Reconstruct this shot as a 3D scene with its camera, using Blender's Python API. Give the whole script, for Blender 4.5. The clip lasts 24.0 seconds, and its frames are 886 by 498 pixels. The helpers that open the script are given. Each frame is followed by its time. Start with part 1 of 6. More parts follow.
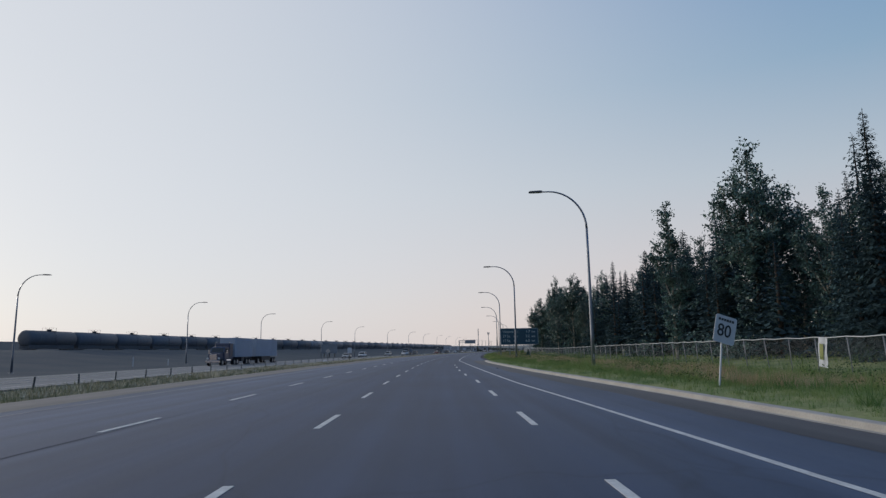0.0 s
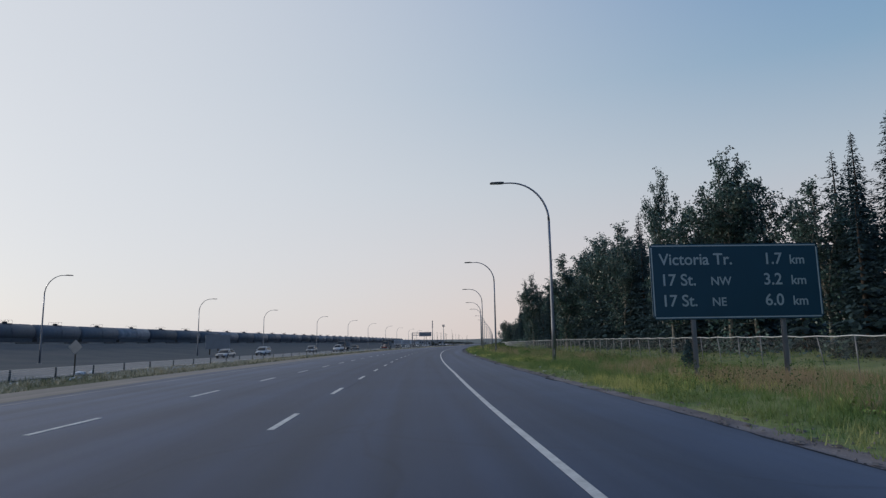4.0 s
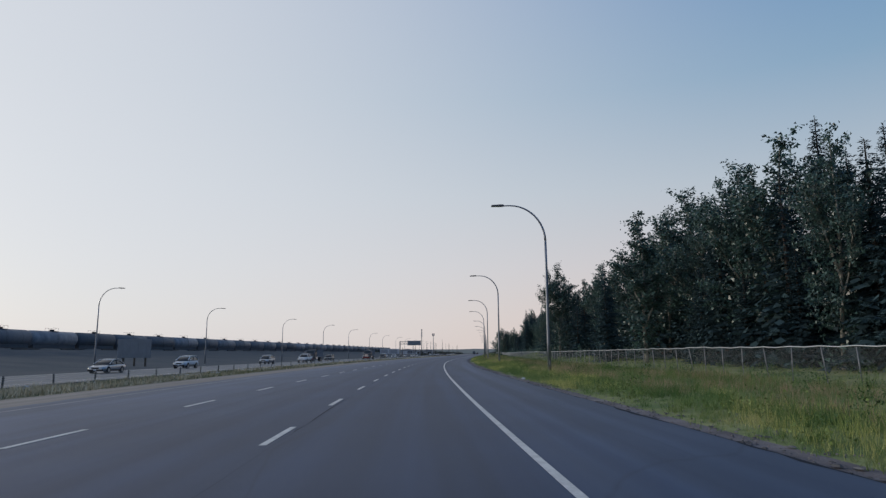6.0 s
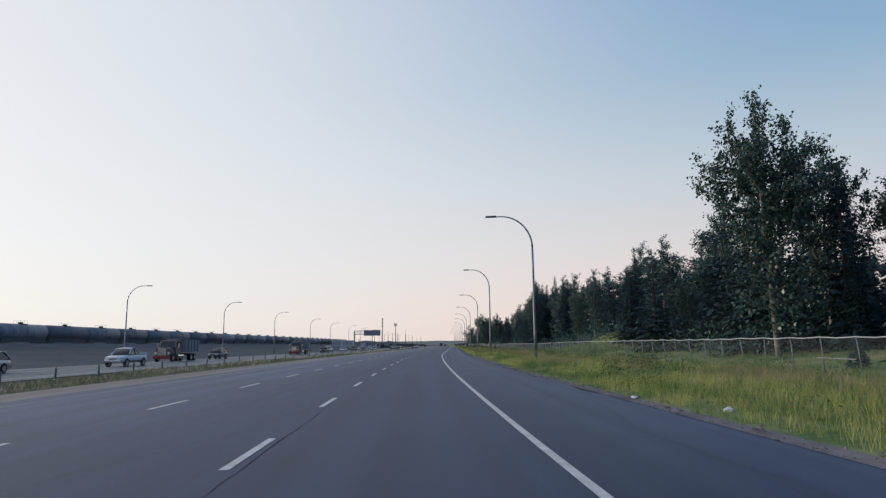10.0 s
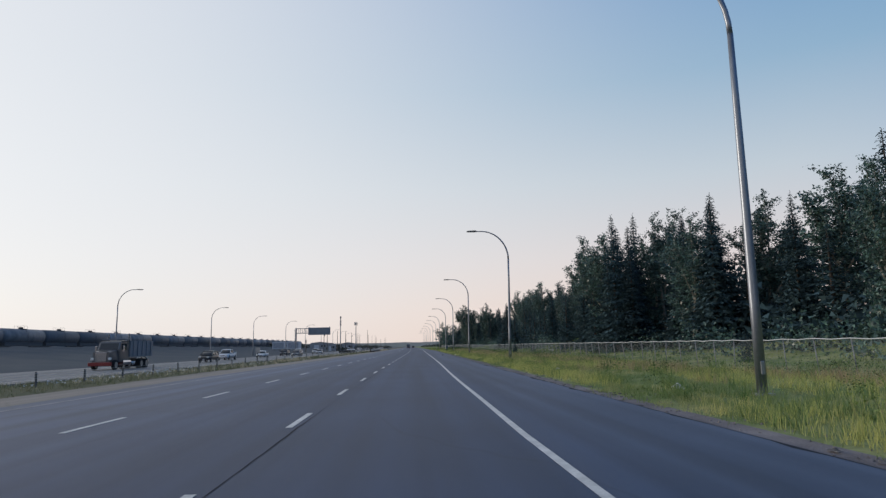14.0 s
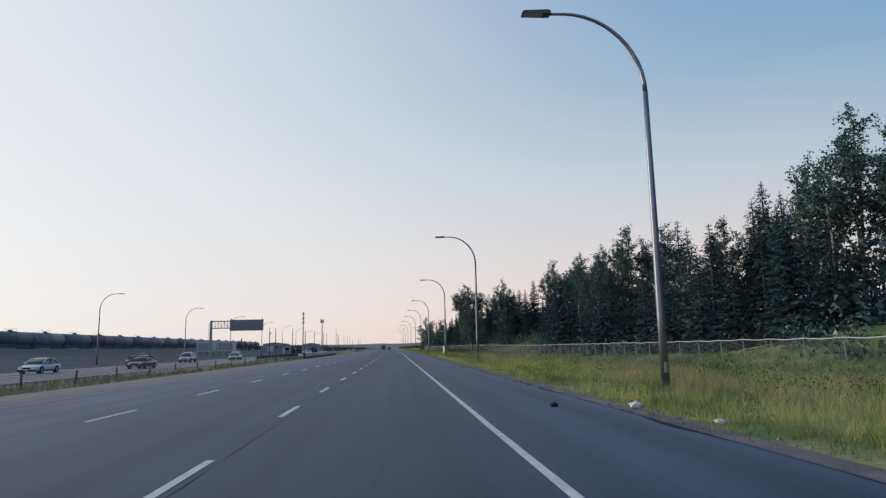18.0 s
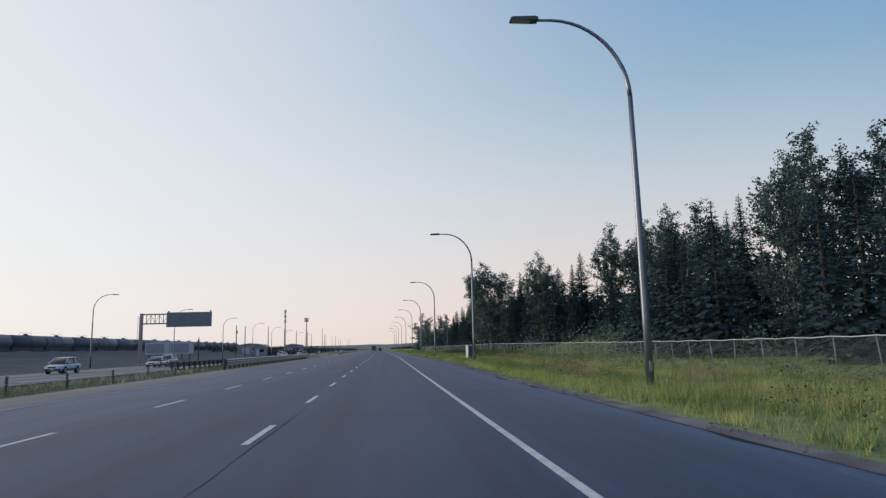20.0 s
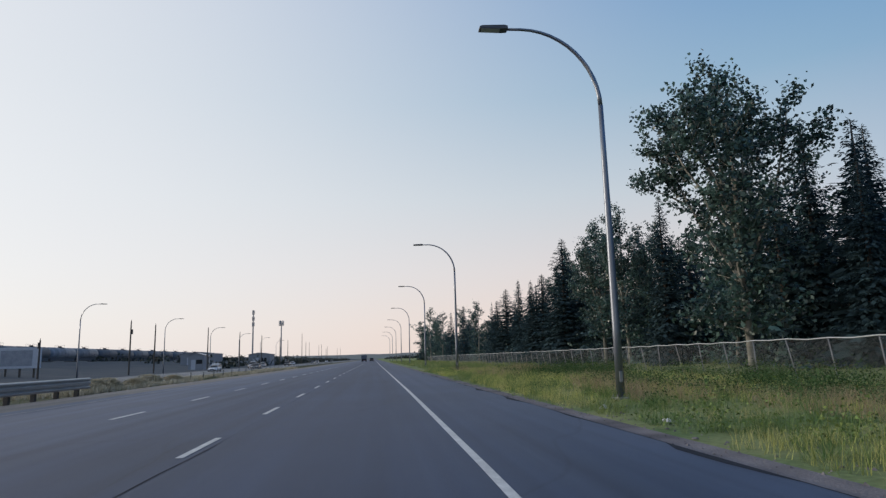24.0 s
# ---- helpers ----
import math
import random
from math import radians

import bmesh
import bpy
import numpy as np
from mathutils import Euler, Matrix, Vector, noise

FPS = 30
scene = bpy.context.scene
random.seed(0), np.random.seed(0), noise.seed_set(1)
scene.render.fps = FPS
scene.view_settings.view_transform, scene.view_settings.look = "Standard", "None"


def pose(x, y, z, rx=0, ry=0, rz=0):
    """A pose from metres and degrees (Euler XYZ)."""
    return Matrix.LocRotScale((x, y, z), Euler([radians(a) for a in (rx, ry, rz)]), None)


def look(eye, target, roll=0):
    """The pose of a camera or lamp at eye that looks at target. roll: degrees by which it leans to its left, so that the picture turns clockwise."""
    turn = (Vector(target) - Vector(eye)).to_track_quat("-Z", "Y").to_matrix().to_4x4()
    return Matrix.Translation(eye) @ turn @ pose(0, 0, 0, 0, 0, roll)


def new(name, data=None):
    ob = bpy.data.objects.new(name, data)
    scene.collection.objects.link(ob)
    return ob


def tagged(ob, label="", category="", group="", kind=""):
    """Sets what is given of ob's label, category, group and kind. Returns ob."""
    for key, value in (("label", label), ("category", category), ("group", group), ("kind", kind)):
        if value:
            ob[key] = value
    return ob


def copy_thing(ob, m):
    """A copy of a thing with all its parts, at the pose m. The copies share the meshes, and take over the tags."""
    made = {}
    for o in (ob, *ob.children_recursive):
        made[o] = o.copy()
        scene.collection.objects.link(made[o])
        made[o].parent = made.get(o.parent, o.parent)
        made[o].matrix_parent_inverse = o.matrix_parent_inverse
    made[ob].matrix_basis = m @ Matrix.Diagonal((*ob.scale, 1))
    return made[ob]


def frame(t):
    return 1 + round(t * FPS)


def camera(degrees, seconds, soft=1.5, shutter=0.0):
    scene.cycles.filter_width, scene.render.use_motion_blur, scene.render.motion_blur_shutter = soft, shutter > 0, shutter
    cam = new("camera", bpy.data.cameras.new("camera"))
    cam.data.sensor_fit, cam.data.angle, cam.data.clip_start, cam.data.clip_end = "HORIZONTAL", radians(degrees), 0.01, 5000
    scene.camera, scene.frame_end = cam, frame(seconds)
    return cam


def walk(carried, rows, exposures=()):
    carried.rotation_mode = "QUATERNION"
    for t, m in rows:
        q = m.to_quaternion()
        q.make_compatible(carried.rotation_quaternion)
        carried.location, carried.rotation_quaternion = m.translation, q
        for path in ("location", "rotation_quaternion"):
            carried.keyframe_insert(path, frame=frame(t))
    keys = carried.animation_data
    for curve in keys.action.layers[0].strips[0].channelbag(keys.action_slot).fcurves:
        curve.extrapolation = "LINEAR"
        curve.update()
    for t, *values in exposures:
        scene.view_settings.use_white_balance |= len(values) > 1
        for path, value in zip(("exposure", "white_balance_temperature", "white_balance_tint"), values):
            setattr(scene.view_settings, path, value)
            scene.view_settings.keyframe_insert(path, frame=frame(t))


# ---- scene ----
# camera and its way along the road
cam = camera(69.34, 24.0, soft=1.35)
PATH = [
    (0.0, (-1.130, 2.541, 1.281), (-1.119, 12.419, 2.843), -0.94),
    (0.5, (-1.434, 11.680, 1.305), (-1.361, 21.558, 2.856), -0.73),
    (1.0, (-1.666, 20.827, 1.316), (-1.521, 30.709, 2.843), -0.65),
    (1.5, (-1.816, 30.040, 1.315), (-1.589, 39.920, 2.840), -0.66),
    (2.0, (-1.865, 39.315, 1.308), (-1.534, 49.193, 2.827), -0.71),
    (2.5, (-1.807, 48.628, 1.300), (-1.361, 58.503, 2.811), -0.78),
    (3.0, (-1.634, 57.954, 1.292), (-1.072, 67.825, 2.790), -0.85),
    (3.5, (-1.343, 67.268, 1.285), (-0.672, 77.135, 2.766), -0.92),
    (4.0, (-0.925, 76.545, 1.285), (-0.164, 86.409, 2.743), -0.95),
    (4.5, (-0.491, 85.775, 1.298), (0.329, 95.630, 2.782), -0.90),
    (5.0, (-0.111, 95.002, 1.306), (0.740, 104.852, 2.805), -0.76),
    (5.5, (0.224, 104.181, 1.307), (1.113, 114.015, 2.886), -0.60),
    (6.0, (0.531, 113.317, 1.303), (1.454, 123.144, 2.909), -0.42),
    (6.5, (0.844, 122.452, 1.302), (1.831, 132.280, 2.866), -0.30),
    (7.0, (1.231, 131.610, 1.303), (2.280, 141.432, 2.857), -0.15),
    (7.5, (1.772, 140.832, 1.303), (2.902, 150.649, 2.835), -0.13),
    (8.0, (2.443, 150.123, 1.301), (3.656, 159.933, 2.819), -0.12),
    (8.5, (3.231, 159.363, 1.300), (4.525, 169.163, 2.814), -0.14),
    (9.0, (4.069, 168.539, 1.297), (5.431, 178.331, 2.800), -0.32),
    (9.5, (4.937, 177.671, 1.296), (6.367, 187.454, 2.797), -0.54),
    (10.0, (5.832, 186.750, 1.298), (7.342, 196.524, 2.778), -0.69),
    (10.5, (6.761, 195.830, 1.301), (8.320, 205.597, 2.776), -0.78),
    (11.0, (7.746, 204.946, 1.301), (9.369, 214.704, 2.769), -0.84),
    (11.5, (8.801, 214.103, 1.299), (10.496, 223.849, 2.762), -0.89),
    (12.0, (9.941, 223.306, 1.295), (11.711, 233.039, 2.758), -0.93),
    (12.5, (11.179, 232.560, 1.289), (13.021, 242.278, 2.759), -0.97),
    (13.0, (12.531, 241.869, 1.287), (14.434, 251.573, 2.773), -1.04),
    (13.5, (13.899, 251.284, 1.294), (15.873, 260.972, 2.793), -1.07),
    (14.0, (15.297, 260.764, 1.305), (17.339, 270.438, 2.800), -1.04),
    (14.5, (16.877, 270.262, 1.305), (18.963, 279.930, 2.778), -1.11),
    (15.0, (18.483, 279.812, 1.305), (20.599, 289.472, 2.787), -1.17),
    (15.5, (20.144, 289.439, 1.310), (22.303, 299.087, 2.811), -1.12),
    (16.0, (21.809, 299.121, 1.316), (24.032, 308.753, 2.821), -1.07),
    (16.5, (23.471, 308.830, 1.311), (25.739, 318.453, 2.807), -1.08),
    (17.0, (25.144, 318.538, 1.306), (27.446, 328.157, 2.784), -1.04),
    (17.5, (26.791, 328.246, 1.305), (29.112, 337.860, 2.786), -1.00),
    (18.0, (28.413, 337.961, 1.304), (30.792, 347.556, 2.814), -1.08),
    (18.5, (29.978, 347.675, 1.303), (32.385, 357.261, 2.820), -1.21),
    (19.0, (31.548, 357.375, 1.301), (33.992, 366.952, 2.818), -1.30),
    (19.5, (33.131, 367.070, 1.297), (35.615, 376.637, 2.813), -1.36),
    (20.0, (34.736, 376.769, 1.293), (37.252, 386.328, 2.807), -1.41),
    (20.5, (36.369, 386.480, 1.289), (38.905, 396.033, 2.804), -1.46),
    (21.0, (38.037, 396.212, 1.291), (40.574, 405.764, 2.814), -1.50),
    (21.5, (39.710, 405.942, 1.299), (42.252, 415.487, 2.858), -1.48),
    (22.0, (41.440, 415.662, 1.304), (44.009, 425.197, 2.882), -1.46),
    (22.5, (43.157, 425.399, 1.301), (45.741, 434.922, 2.924), -1.46),
    (23.0, (44.880, 435.104, 1.298), (47.476, 444.622, 2.934), -1.54),
    (23.5, (46.613, 444.767, 1.302), (49.222, 454.279, 2.954), -1.62),
    (24.0, (48.370, 454.377, 1.309), (50.964, 463.891, 2.967), -1.52),
]
walk(cam, [(t, look(eye, target, roll)) for t, eye, target, roll in PATH], [(0.0, -0.37, 6130, 10), (6.0, -0.37, 6130, 10), (10.0, -0.12, 6330, 10), (24.0, -0.12, 6330, 10)])

# ---- light: hazy evening sky, low sun to the left ----
SUN_AZ, SUN_EL = radians(-62), radians(12)
world = bpy.data.worlds.new("World")
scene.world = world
world.use_nodes = True
wt = world.node_tree
wt.nodes.clear()
w_out = wt.nodes.new("ShaderNodeOutputWorld")
w_bg = wt.nodes.new("ShaderNodeBackground")
w_sky = wt.nodes.new("ShaderNodeTexSky")
w_sky.sky_type, w_sky.sun_disc = "NISHITA", False
w_sky.sun_elevation, w_sky.sun_rotation = SUN_EL, SUN_AZ
w_sky.air_density, w_sky.dust_density, w_sky.ozone_density = 1.0, 2.0, 2.0
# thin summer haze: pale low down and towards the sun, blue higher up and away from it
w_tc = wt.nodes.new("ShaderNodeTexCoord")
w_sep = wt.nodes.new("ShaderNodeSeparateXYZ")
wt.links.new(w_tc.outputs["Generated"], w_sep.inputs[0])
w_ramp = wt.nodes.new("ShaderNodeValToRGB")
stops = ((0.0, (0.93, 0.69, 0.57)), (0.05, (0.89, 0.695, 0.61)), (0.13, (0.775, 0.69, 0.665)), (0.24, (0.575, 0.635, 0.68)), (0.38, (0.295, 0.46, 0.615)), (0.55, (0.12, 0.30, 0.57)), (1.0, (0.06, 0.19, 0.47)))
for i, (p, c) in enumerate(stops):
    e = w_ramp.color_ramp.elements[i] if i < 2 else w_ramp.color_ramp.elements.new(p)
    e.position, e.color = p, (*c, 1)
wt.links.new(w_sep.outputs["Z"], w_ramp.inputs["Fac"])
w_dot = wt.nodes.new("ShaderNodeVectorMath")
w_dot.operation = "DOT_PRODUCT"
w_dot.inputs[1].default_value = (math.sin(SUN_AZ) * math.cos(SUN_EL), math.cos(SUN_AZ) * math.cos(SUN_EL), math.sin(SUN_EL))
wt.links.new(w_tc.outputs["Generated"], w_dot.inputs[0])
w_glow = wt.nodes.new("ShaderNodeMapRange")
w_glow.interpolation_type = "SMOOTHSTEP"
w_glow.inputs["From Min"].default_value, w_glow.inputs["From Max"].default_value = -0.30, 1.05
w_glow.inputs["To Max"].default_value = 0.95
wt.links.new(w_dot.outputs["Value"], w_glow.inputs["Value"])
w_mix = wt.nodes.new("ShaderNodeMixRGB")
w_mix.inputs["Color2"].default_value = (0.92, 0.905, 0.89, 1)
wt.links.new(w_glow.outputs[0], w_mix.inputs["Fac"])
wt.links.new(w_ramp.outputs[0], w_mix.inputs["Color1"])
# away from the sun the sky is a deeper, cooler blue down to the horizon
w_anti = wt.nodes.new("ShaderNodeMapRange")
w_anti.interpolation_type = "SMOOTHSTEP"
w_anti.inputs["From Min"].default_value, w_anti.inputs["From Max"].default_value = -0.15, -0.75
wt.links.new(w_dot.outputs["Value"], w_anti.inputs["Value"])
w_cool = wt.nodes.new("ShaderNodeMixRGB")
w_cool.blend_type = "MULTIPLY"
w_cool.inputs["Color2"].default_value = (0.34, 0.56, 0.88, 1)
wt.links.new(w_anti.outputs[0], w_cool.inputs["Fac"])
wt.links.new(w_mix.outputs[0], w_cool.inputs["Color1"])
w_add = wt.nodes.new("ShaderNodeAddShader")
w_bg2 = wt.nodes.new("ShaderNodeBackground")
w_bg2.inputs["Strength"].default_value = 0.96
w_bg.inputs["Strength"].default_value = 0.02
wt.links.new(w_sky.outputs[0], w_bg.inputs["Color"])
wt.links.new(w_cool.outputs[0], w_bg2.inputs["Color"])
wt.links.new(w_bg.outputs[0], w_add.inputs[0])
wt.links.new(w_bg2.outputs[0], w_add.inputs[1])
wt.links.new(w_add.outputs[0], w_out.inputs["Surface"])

sun_data = bpy.data.lights.new("sun", "SUN")
sun_data.energy, sun_data.angle, sun_data.color = 1.7, radians(2.0), (1.0, 0.87, 0.70)
sun = new("sun", sun_data)
sun.matrix_world = look((math.sin(SUN_AZ) * math.cos(SUN_EL) * 100, math.cos(SUN_AZ) * math.cos(SUN_EL) * 100, math.sin(SUN_EL) * 100), (0, 0, 0))


# ---- materials ----
def material(name, base, rough=0.8, metal=0.0, vary=0.25, scale=2.0, fine=40.0, bump=0.0, tint=None, per_object=0.0, per_island=0.0, spec=0.5, big=None, sharp=0.2):
    """A surface with broad patches, fine grain and a little relief."""
    m = bpy.data.materials.new(name)
    m.use_nodes = True
    nt = m.node_tree
    b = nt.nodes["Principled BSDF"]
    b.inputs["Roughness"].default_value, b.inputs["Metallic"].default_value = rough, metal
    b.inputs["Specular IOR Level"].default_value = spec
    geo = nt.nodes.new("ShaderNodeNewGeometry")
    tc = nt.nodes.new("ShaderNodeTexCoord")
    where = geo.outputs["Position"] if big else tc.outputs["Object"]
    n1, n2 = nt.nodes.new("ShaderNodeTexNoise"), nt.nodes.new("ShaderNodeTexNoise")
    for n, s in ((n1, scale), (n2, fine)):
        n.inputs["Scale"].default_value, n.inputs["Detail"].default_value = s, 5.0
        nt.links.new(where, n.inputs["Vector"])
    r1 = nt.nodes.new("ShaderNodeMapRange")
    r1.inputs["From Min"].default_value, r1.inputs["From Max"].default_value = 0.5 - sharp, 0.5 + sharp
    nt.links.new(n1.outputs["Fac"], r1.inputs["Value"])
    mix = nt.nodes.new("ShaderNodeMixRGB")
    mix.inputs["Color1"].default_value = (*base, 1)
    mix.inputs["Color2"].default_value = (*(tint or [c * (1 - vary) for c in base]), 1)
    nt.links.new(r1.outputs[0], mix.inputs["Fac"])
    hsv = nt.nodes.new("ShaderNodeHueSaturation")
    nt.links.new(mix.outputs[0], hsv.inputs["Color"])
    val = nt.nodes.new("ShaderNodeMapRange")
    val.inputs["To Min"].default_value, val.inputs["To Max"].default_value = 1 - vary, 1 + vary
    nt.links.new(n2.outputs["Fac"], val.inputs["Value"])
    last = val.outputs[0]
    for amount, kind in ((per_object, "o"), (per_island, "i")):
        if amount:
            src = nt.nodes.new("ShaderNodeObjectInfo").outputs["Random"] if kind == "o" else geo.outputs["Random Per Island"]
            rr = nt.nodes.new("ShaderNodeMapRange")
            rr.inputs["To Min"].default_value, rr.inputs["To Max"].default_value = 1 - amount, 1 + amount
            nt.links.new(src, rr.inputs["Value"])
            mu = nt.nodes.new("ShaderNodeMath")
            mu.operation = "MULTIPLY"
            nt.links.new(last, mu.inputs[0])
            nt.links.new(rr.outputs[0], mu.inputs[1])
            last = mu.outputs[0]
    nt.links.new(last, hsv.inputs["Value"])
    nt.links.new(hsv.outputs[0], b.inputs["Base Color"])
    if bump:
        bp = nt.nodes.new("ShaderNodeBump")
        bp.inputs["Strength"].default_value, bp.inputs["Distance"].default_value = bump, 0.02
        nt.links.new(n2.outputs["Fac"], bp.inputs["Height"])
        nt.links.new(bp.outputs[0], b.inputs["Normal"])
    return m


def asphalt_material(name, base, streak, dusty=None):
    """Asphalt with aggregate, wheel-path streaks along the road, cracks and patches."""
    m = material(name, base, 0.62, vary=0.22, scale=0.25, fine=60, bump=0.25, big=True, spec=0.30)
    nt = m.node_tree
    b = nt.nodes["Principled BSDF"]
    old = b.inputs["Base Color"].links[0].from_socket
    tc = nt.nodes.new("ShaderNodeUVMap")
    mp = nt.nodes.new("ShaderNodeMapping")
    mp.inputs["Scale"].default_value = (0.9, 0.012, 1)
    nt.links.new(tc.outputs[0], mp.inputs["Vector"])
    n = nt.nodes.new("ShaderNodeTexNoise")
    n.inputs["Scale"].default_value, n.inputs["Detail"].default_value = 1.6, 6
    nt.links.new(mp.outputs[0], n.inputs["Vector"])
    rg = nt.nodes.new("ShaderNodeMapRange")
    rg.inputs["From Min"].default_value, rg.inputs["From Max"].default_value = 0.3, 0.7
    rg.inputs["To Min"].default_value, rg.inputs["To Max"].default_value = 1 - streak, 1 + streak
    nt.links.new(n.outputs["Fac"], rg.inputs["Value"])
    mp2 = nt.nodes.new("ShaderNodeMapping")
    mp2.inputs["Scale"].default_value = (0.5, 0.16, 1)
    nt.links.new(tc.outputs[0], mp2.inputs["Vector"])
    vo = nt.nodes.new("ShaderNodeTexVoronoi")
    vo.feature = "DISTANCE_TO_EDGE"
    vo.inputs["Scale"].default_value = 0.35
    wob = nt.nodes.new("ShaderNodeTexNoise")
    wob.inputs["Scale"].default_value = 0.8
    nt.links.new(mp2.outputs[0], wob.inputs["Vector"])
    ad = nt.nodes.new("ShaderNodeMixRGB")
    ad.blend_type = "ADD"
    ad.inputs["Fac"].default_value = 0.9
    nt.links.new(mp2.outputs[0], ad.inputs["Color1"])
    nt.links.new(wob.outputs["Color"], ad.inputs["Color2"])
    nt.links.new(ad.outputs[0], vo.inputs["Vector"])
    cr = nt.nodes.new("ShaderNodeMapRange")
    cr.inputs["From Max"].default_value = 0.006
    cr.inputs["To Min"].default_value = 0.8
    nt.links.new(vo.outputs["Distance"], cr.inputs["Value"])
    mu = nt.nodes.new("ShaderNodeMath")
    mu.operation = "MULTIPLY"
    nt.links.new(rg.outputs[0], mu.inputs[0])
    nt.links.new(cr.outputs[0], mu.inputs[1])
    hs = nt.nodes.new("ShaderNodeHueSaturation")
    nt.links.new(old, hs.inputs["Color"])
    nt.links.new(mu.outputs[0], hs.inputs["Value"])
    if dusty:
        # dust and wear grow towards both edges of the carriageway
        sep = nt.nodes.new("ShaderNodeSeparateXYZ")
        nt.links.new(tc.outputs[0], sep.inputs[0])
        blot = nt.nodes.new("ShaderNodeTexNoise")
        blot.inputs["Scale"].default_value, blot.inputs["Detail"].default_value = 2.2, 4
        nt.links.new(mp.outputs[0], blot.inputs["Vector"])
        off = nt.nodes.new("ShaderNodeMath")
        off.operation, off.inputs[1].default_value = "SUBTRACT", 1.2
        nt.links.new(sep.outputs["X"], off.inputs[0])
        far = nt.nodes.new("ShaderNodeMath")
        far.operation = "ABSOLUTE"
        nt.links.new(off.outputs[0], far.inputs[0])
        add = nt.nodes.new("ShaderNodeMath")
        add.operation, add.inputs[1].default_value = "MULTIPLY_ADD", 4.0
        nt.links.new(blot.outputs["Fac"], add.inputs[0])
        nt.links.new(far.outputs[0], add.inputs[2])
        fa = nt.nodes.new("ShaderNodeMapRange")
        fa.inputs["From Min"].default_value, fa.inputs["From Max"].default_value = 4.2, 9.5
        fa.inputs["To Min"].default_value, fa.inputs["To Max"].default_value = 0.0, 1.0
        nt.links.new(add.outputs[0], fa.inputs["Value"])
        mx = nt.nodes.new("ShaderNodeMixRGB")
        mx.blend_type = "MULTIPLY"
        mx.inputs["Color2"].default_value = (*dusty, 1)
        nt.links.new(fa.outputs[0], mx.inputs["Fac"])
        nt.links.new(hs.outputs[0], mx.inputs["Color1"])
        nt.links.new(mx.outputs[0], b.inputs["Base Color"])
    else:
        nt.links.new(hs.outputs[0], b.inputs["Base Color"])
    return m


def glass_material(name, base=(0.02, 0.025, 0.03)):
    m = material(name, base, 0.06, vary=0.05)
    return m


ASPHALT = asphalt_material("asphalt", (0.028, 0.047, 0.096), 0.26, (2.9, 2.25, 1.7))
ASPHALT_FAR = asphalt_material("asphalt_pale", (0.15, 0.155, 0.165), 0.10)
ASPHALT_DUSTY = asphalt_material("asphalt_dusty", (0.18, 0.16, 0.145), 0.30)
ASPHALT_GUTTER = asphalt_material("asphalt_gutter", (0.075, 0.070, 0.074), 0.35)
TAR = material("tar_seam", (0.032, 0.036, 0.048), 0.9, spec=0.12, vary=0.3, scale=0.6, fine=12, big=True)
PAINT = material("road_paint", (0.62, 0.62, 0.60), 0.6, vary=0.3, scale=3.0, fine=25, tint=(0.42, 0.42, 0.41), big=True)
PAINT_WORN = material("worn_road_paint", (0.30, 0.30, 0.31), 0.7, vary=0.35, scale=0.8, fine=9, tint=(0.12, 0.125, 0.14), big=True)
CONCRETE = material("concrete", (0.36, 0.345, 0.32), 0.85, vary=0.22, scale=1.2, fine=30, bump=0.2, big=True)
GRAVEL = material("gravel", (0.245, 0.225, 0.23), 0.95, vary=0.45, scale=0.9, fine=30, bump=0.9, tint=(0.125, 0.115, 0.12), big=True, spec=0.06)
DIRT = material("road_dirt", (0.085, 0.086, 0.094), 0.95, vary=0.4, scale=1.5, fine=25, bump=0.9, tint=(0.14, 0.136, 0.138), per_island=0.35, big=True, spec=0.06)
TURF = material("turf", (0.120, 0.175, 0.075), 0.95, vary=0.45, scale=0.38, fine=9, bump=0.9, tint=(0.27, 0.28, 0.13), sharp=0.16, big=True, spec=0.06)
TURF_DRY = material("dry_turf", (0.12, 0.12, 0.075), 0.95, vary=0.4, scale=0.25, fine=14, bump=0.9, tint=(0.065, 0.08, 0.05), big=True, spec=0.06)
# far bank: the haze before it is put into this bluish colour
TURF_HAZED = material("hazed_bank_turf", (0.063, 0.079, 0.095), 0.95, vary=0.35, scale=0.10, fine=4, bump=0.8, tint=(0.086, 0.098, 0.108), sharp=0.14, big=True, spec=0.06)
BALLAST = material("ballast", (0.13, 0.12, 0.11), 0.95, vary=0.35, scale=1.0, fine=12, bump=0.8, big=True, spec=0.06)


def grass_material(name, tones, scale=0.45, thin=0.30):
    """Blades whose tone wanders from green over olive to straw in patches; light comes through them."""
    m = material(name, tones[1], 0.75, vary=0.25, scale=scale, fine=2.5, per_island=0.15, big=True, spec=0.12)
    nt = m.node_tree
    mix = next(n for n in nt.nodes if n.type == "MIX_RGB")
    hsv = next(n for n in nt.nodes if n.type == "HUE_SAT")
    ramp = nt.nodes.new("ShaderNodeValToRGB")
    for k, (pos, c) in enumerate(zip((0.0, 0.5, 1.0), tones)):
        e = ramp.color_ramp.elements[k] if k < 2 else ramp.color_ramp.elements.new(pos)
        e.position, e.color = pos, (*c, 1)
    nt.links.new(mix.inputs["Fac"].links[0].from_socket, ramp.inputs["Fac"])
    nt.links.new(ramp.outputs[0], hsv.inputs["Color"])
    see_through(m, thin)
    return m


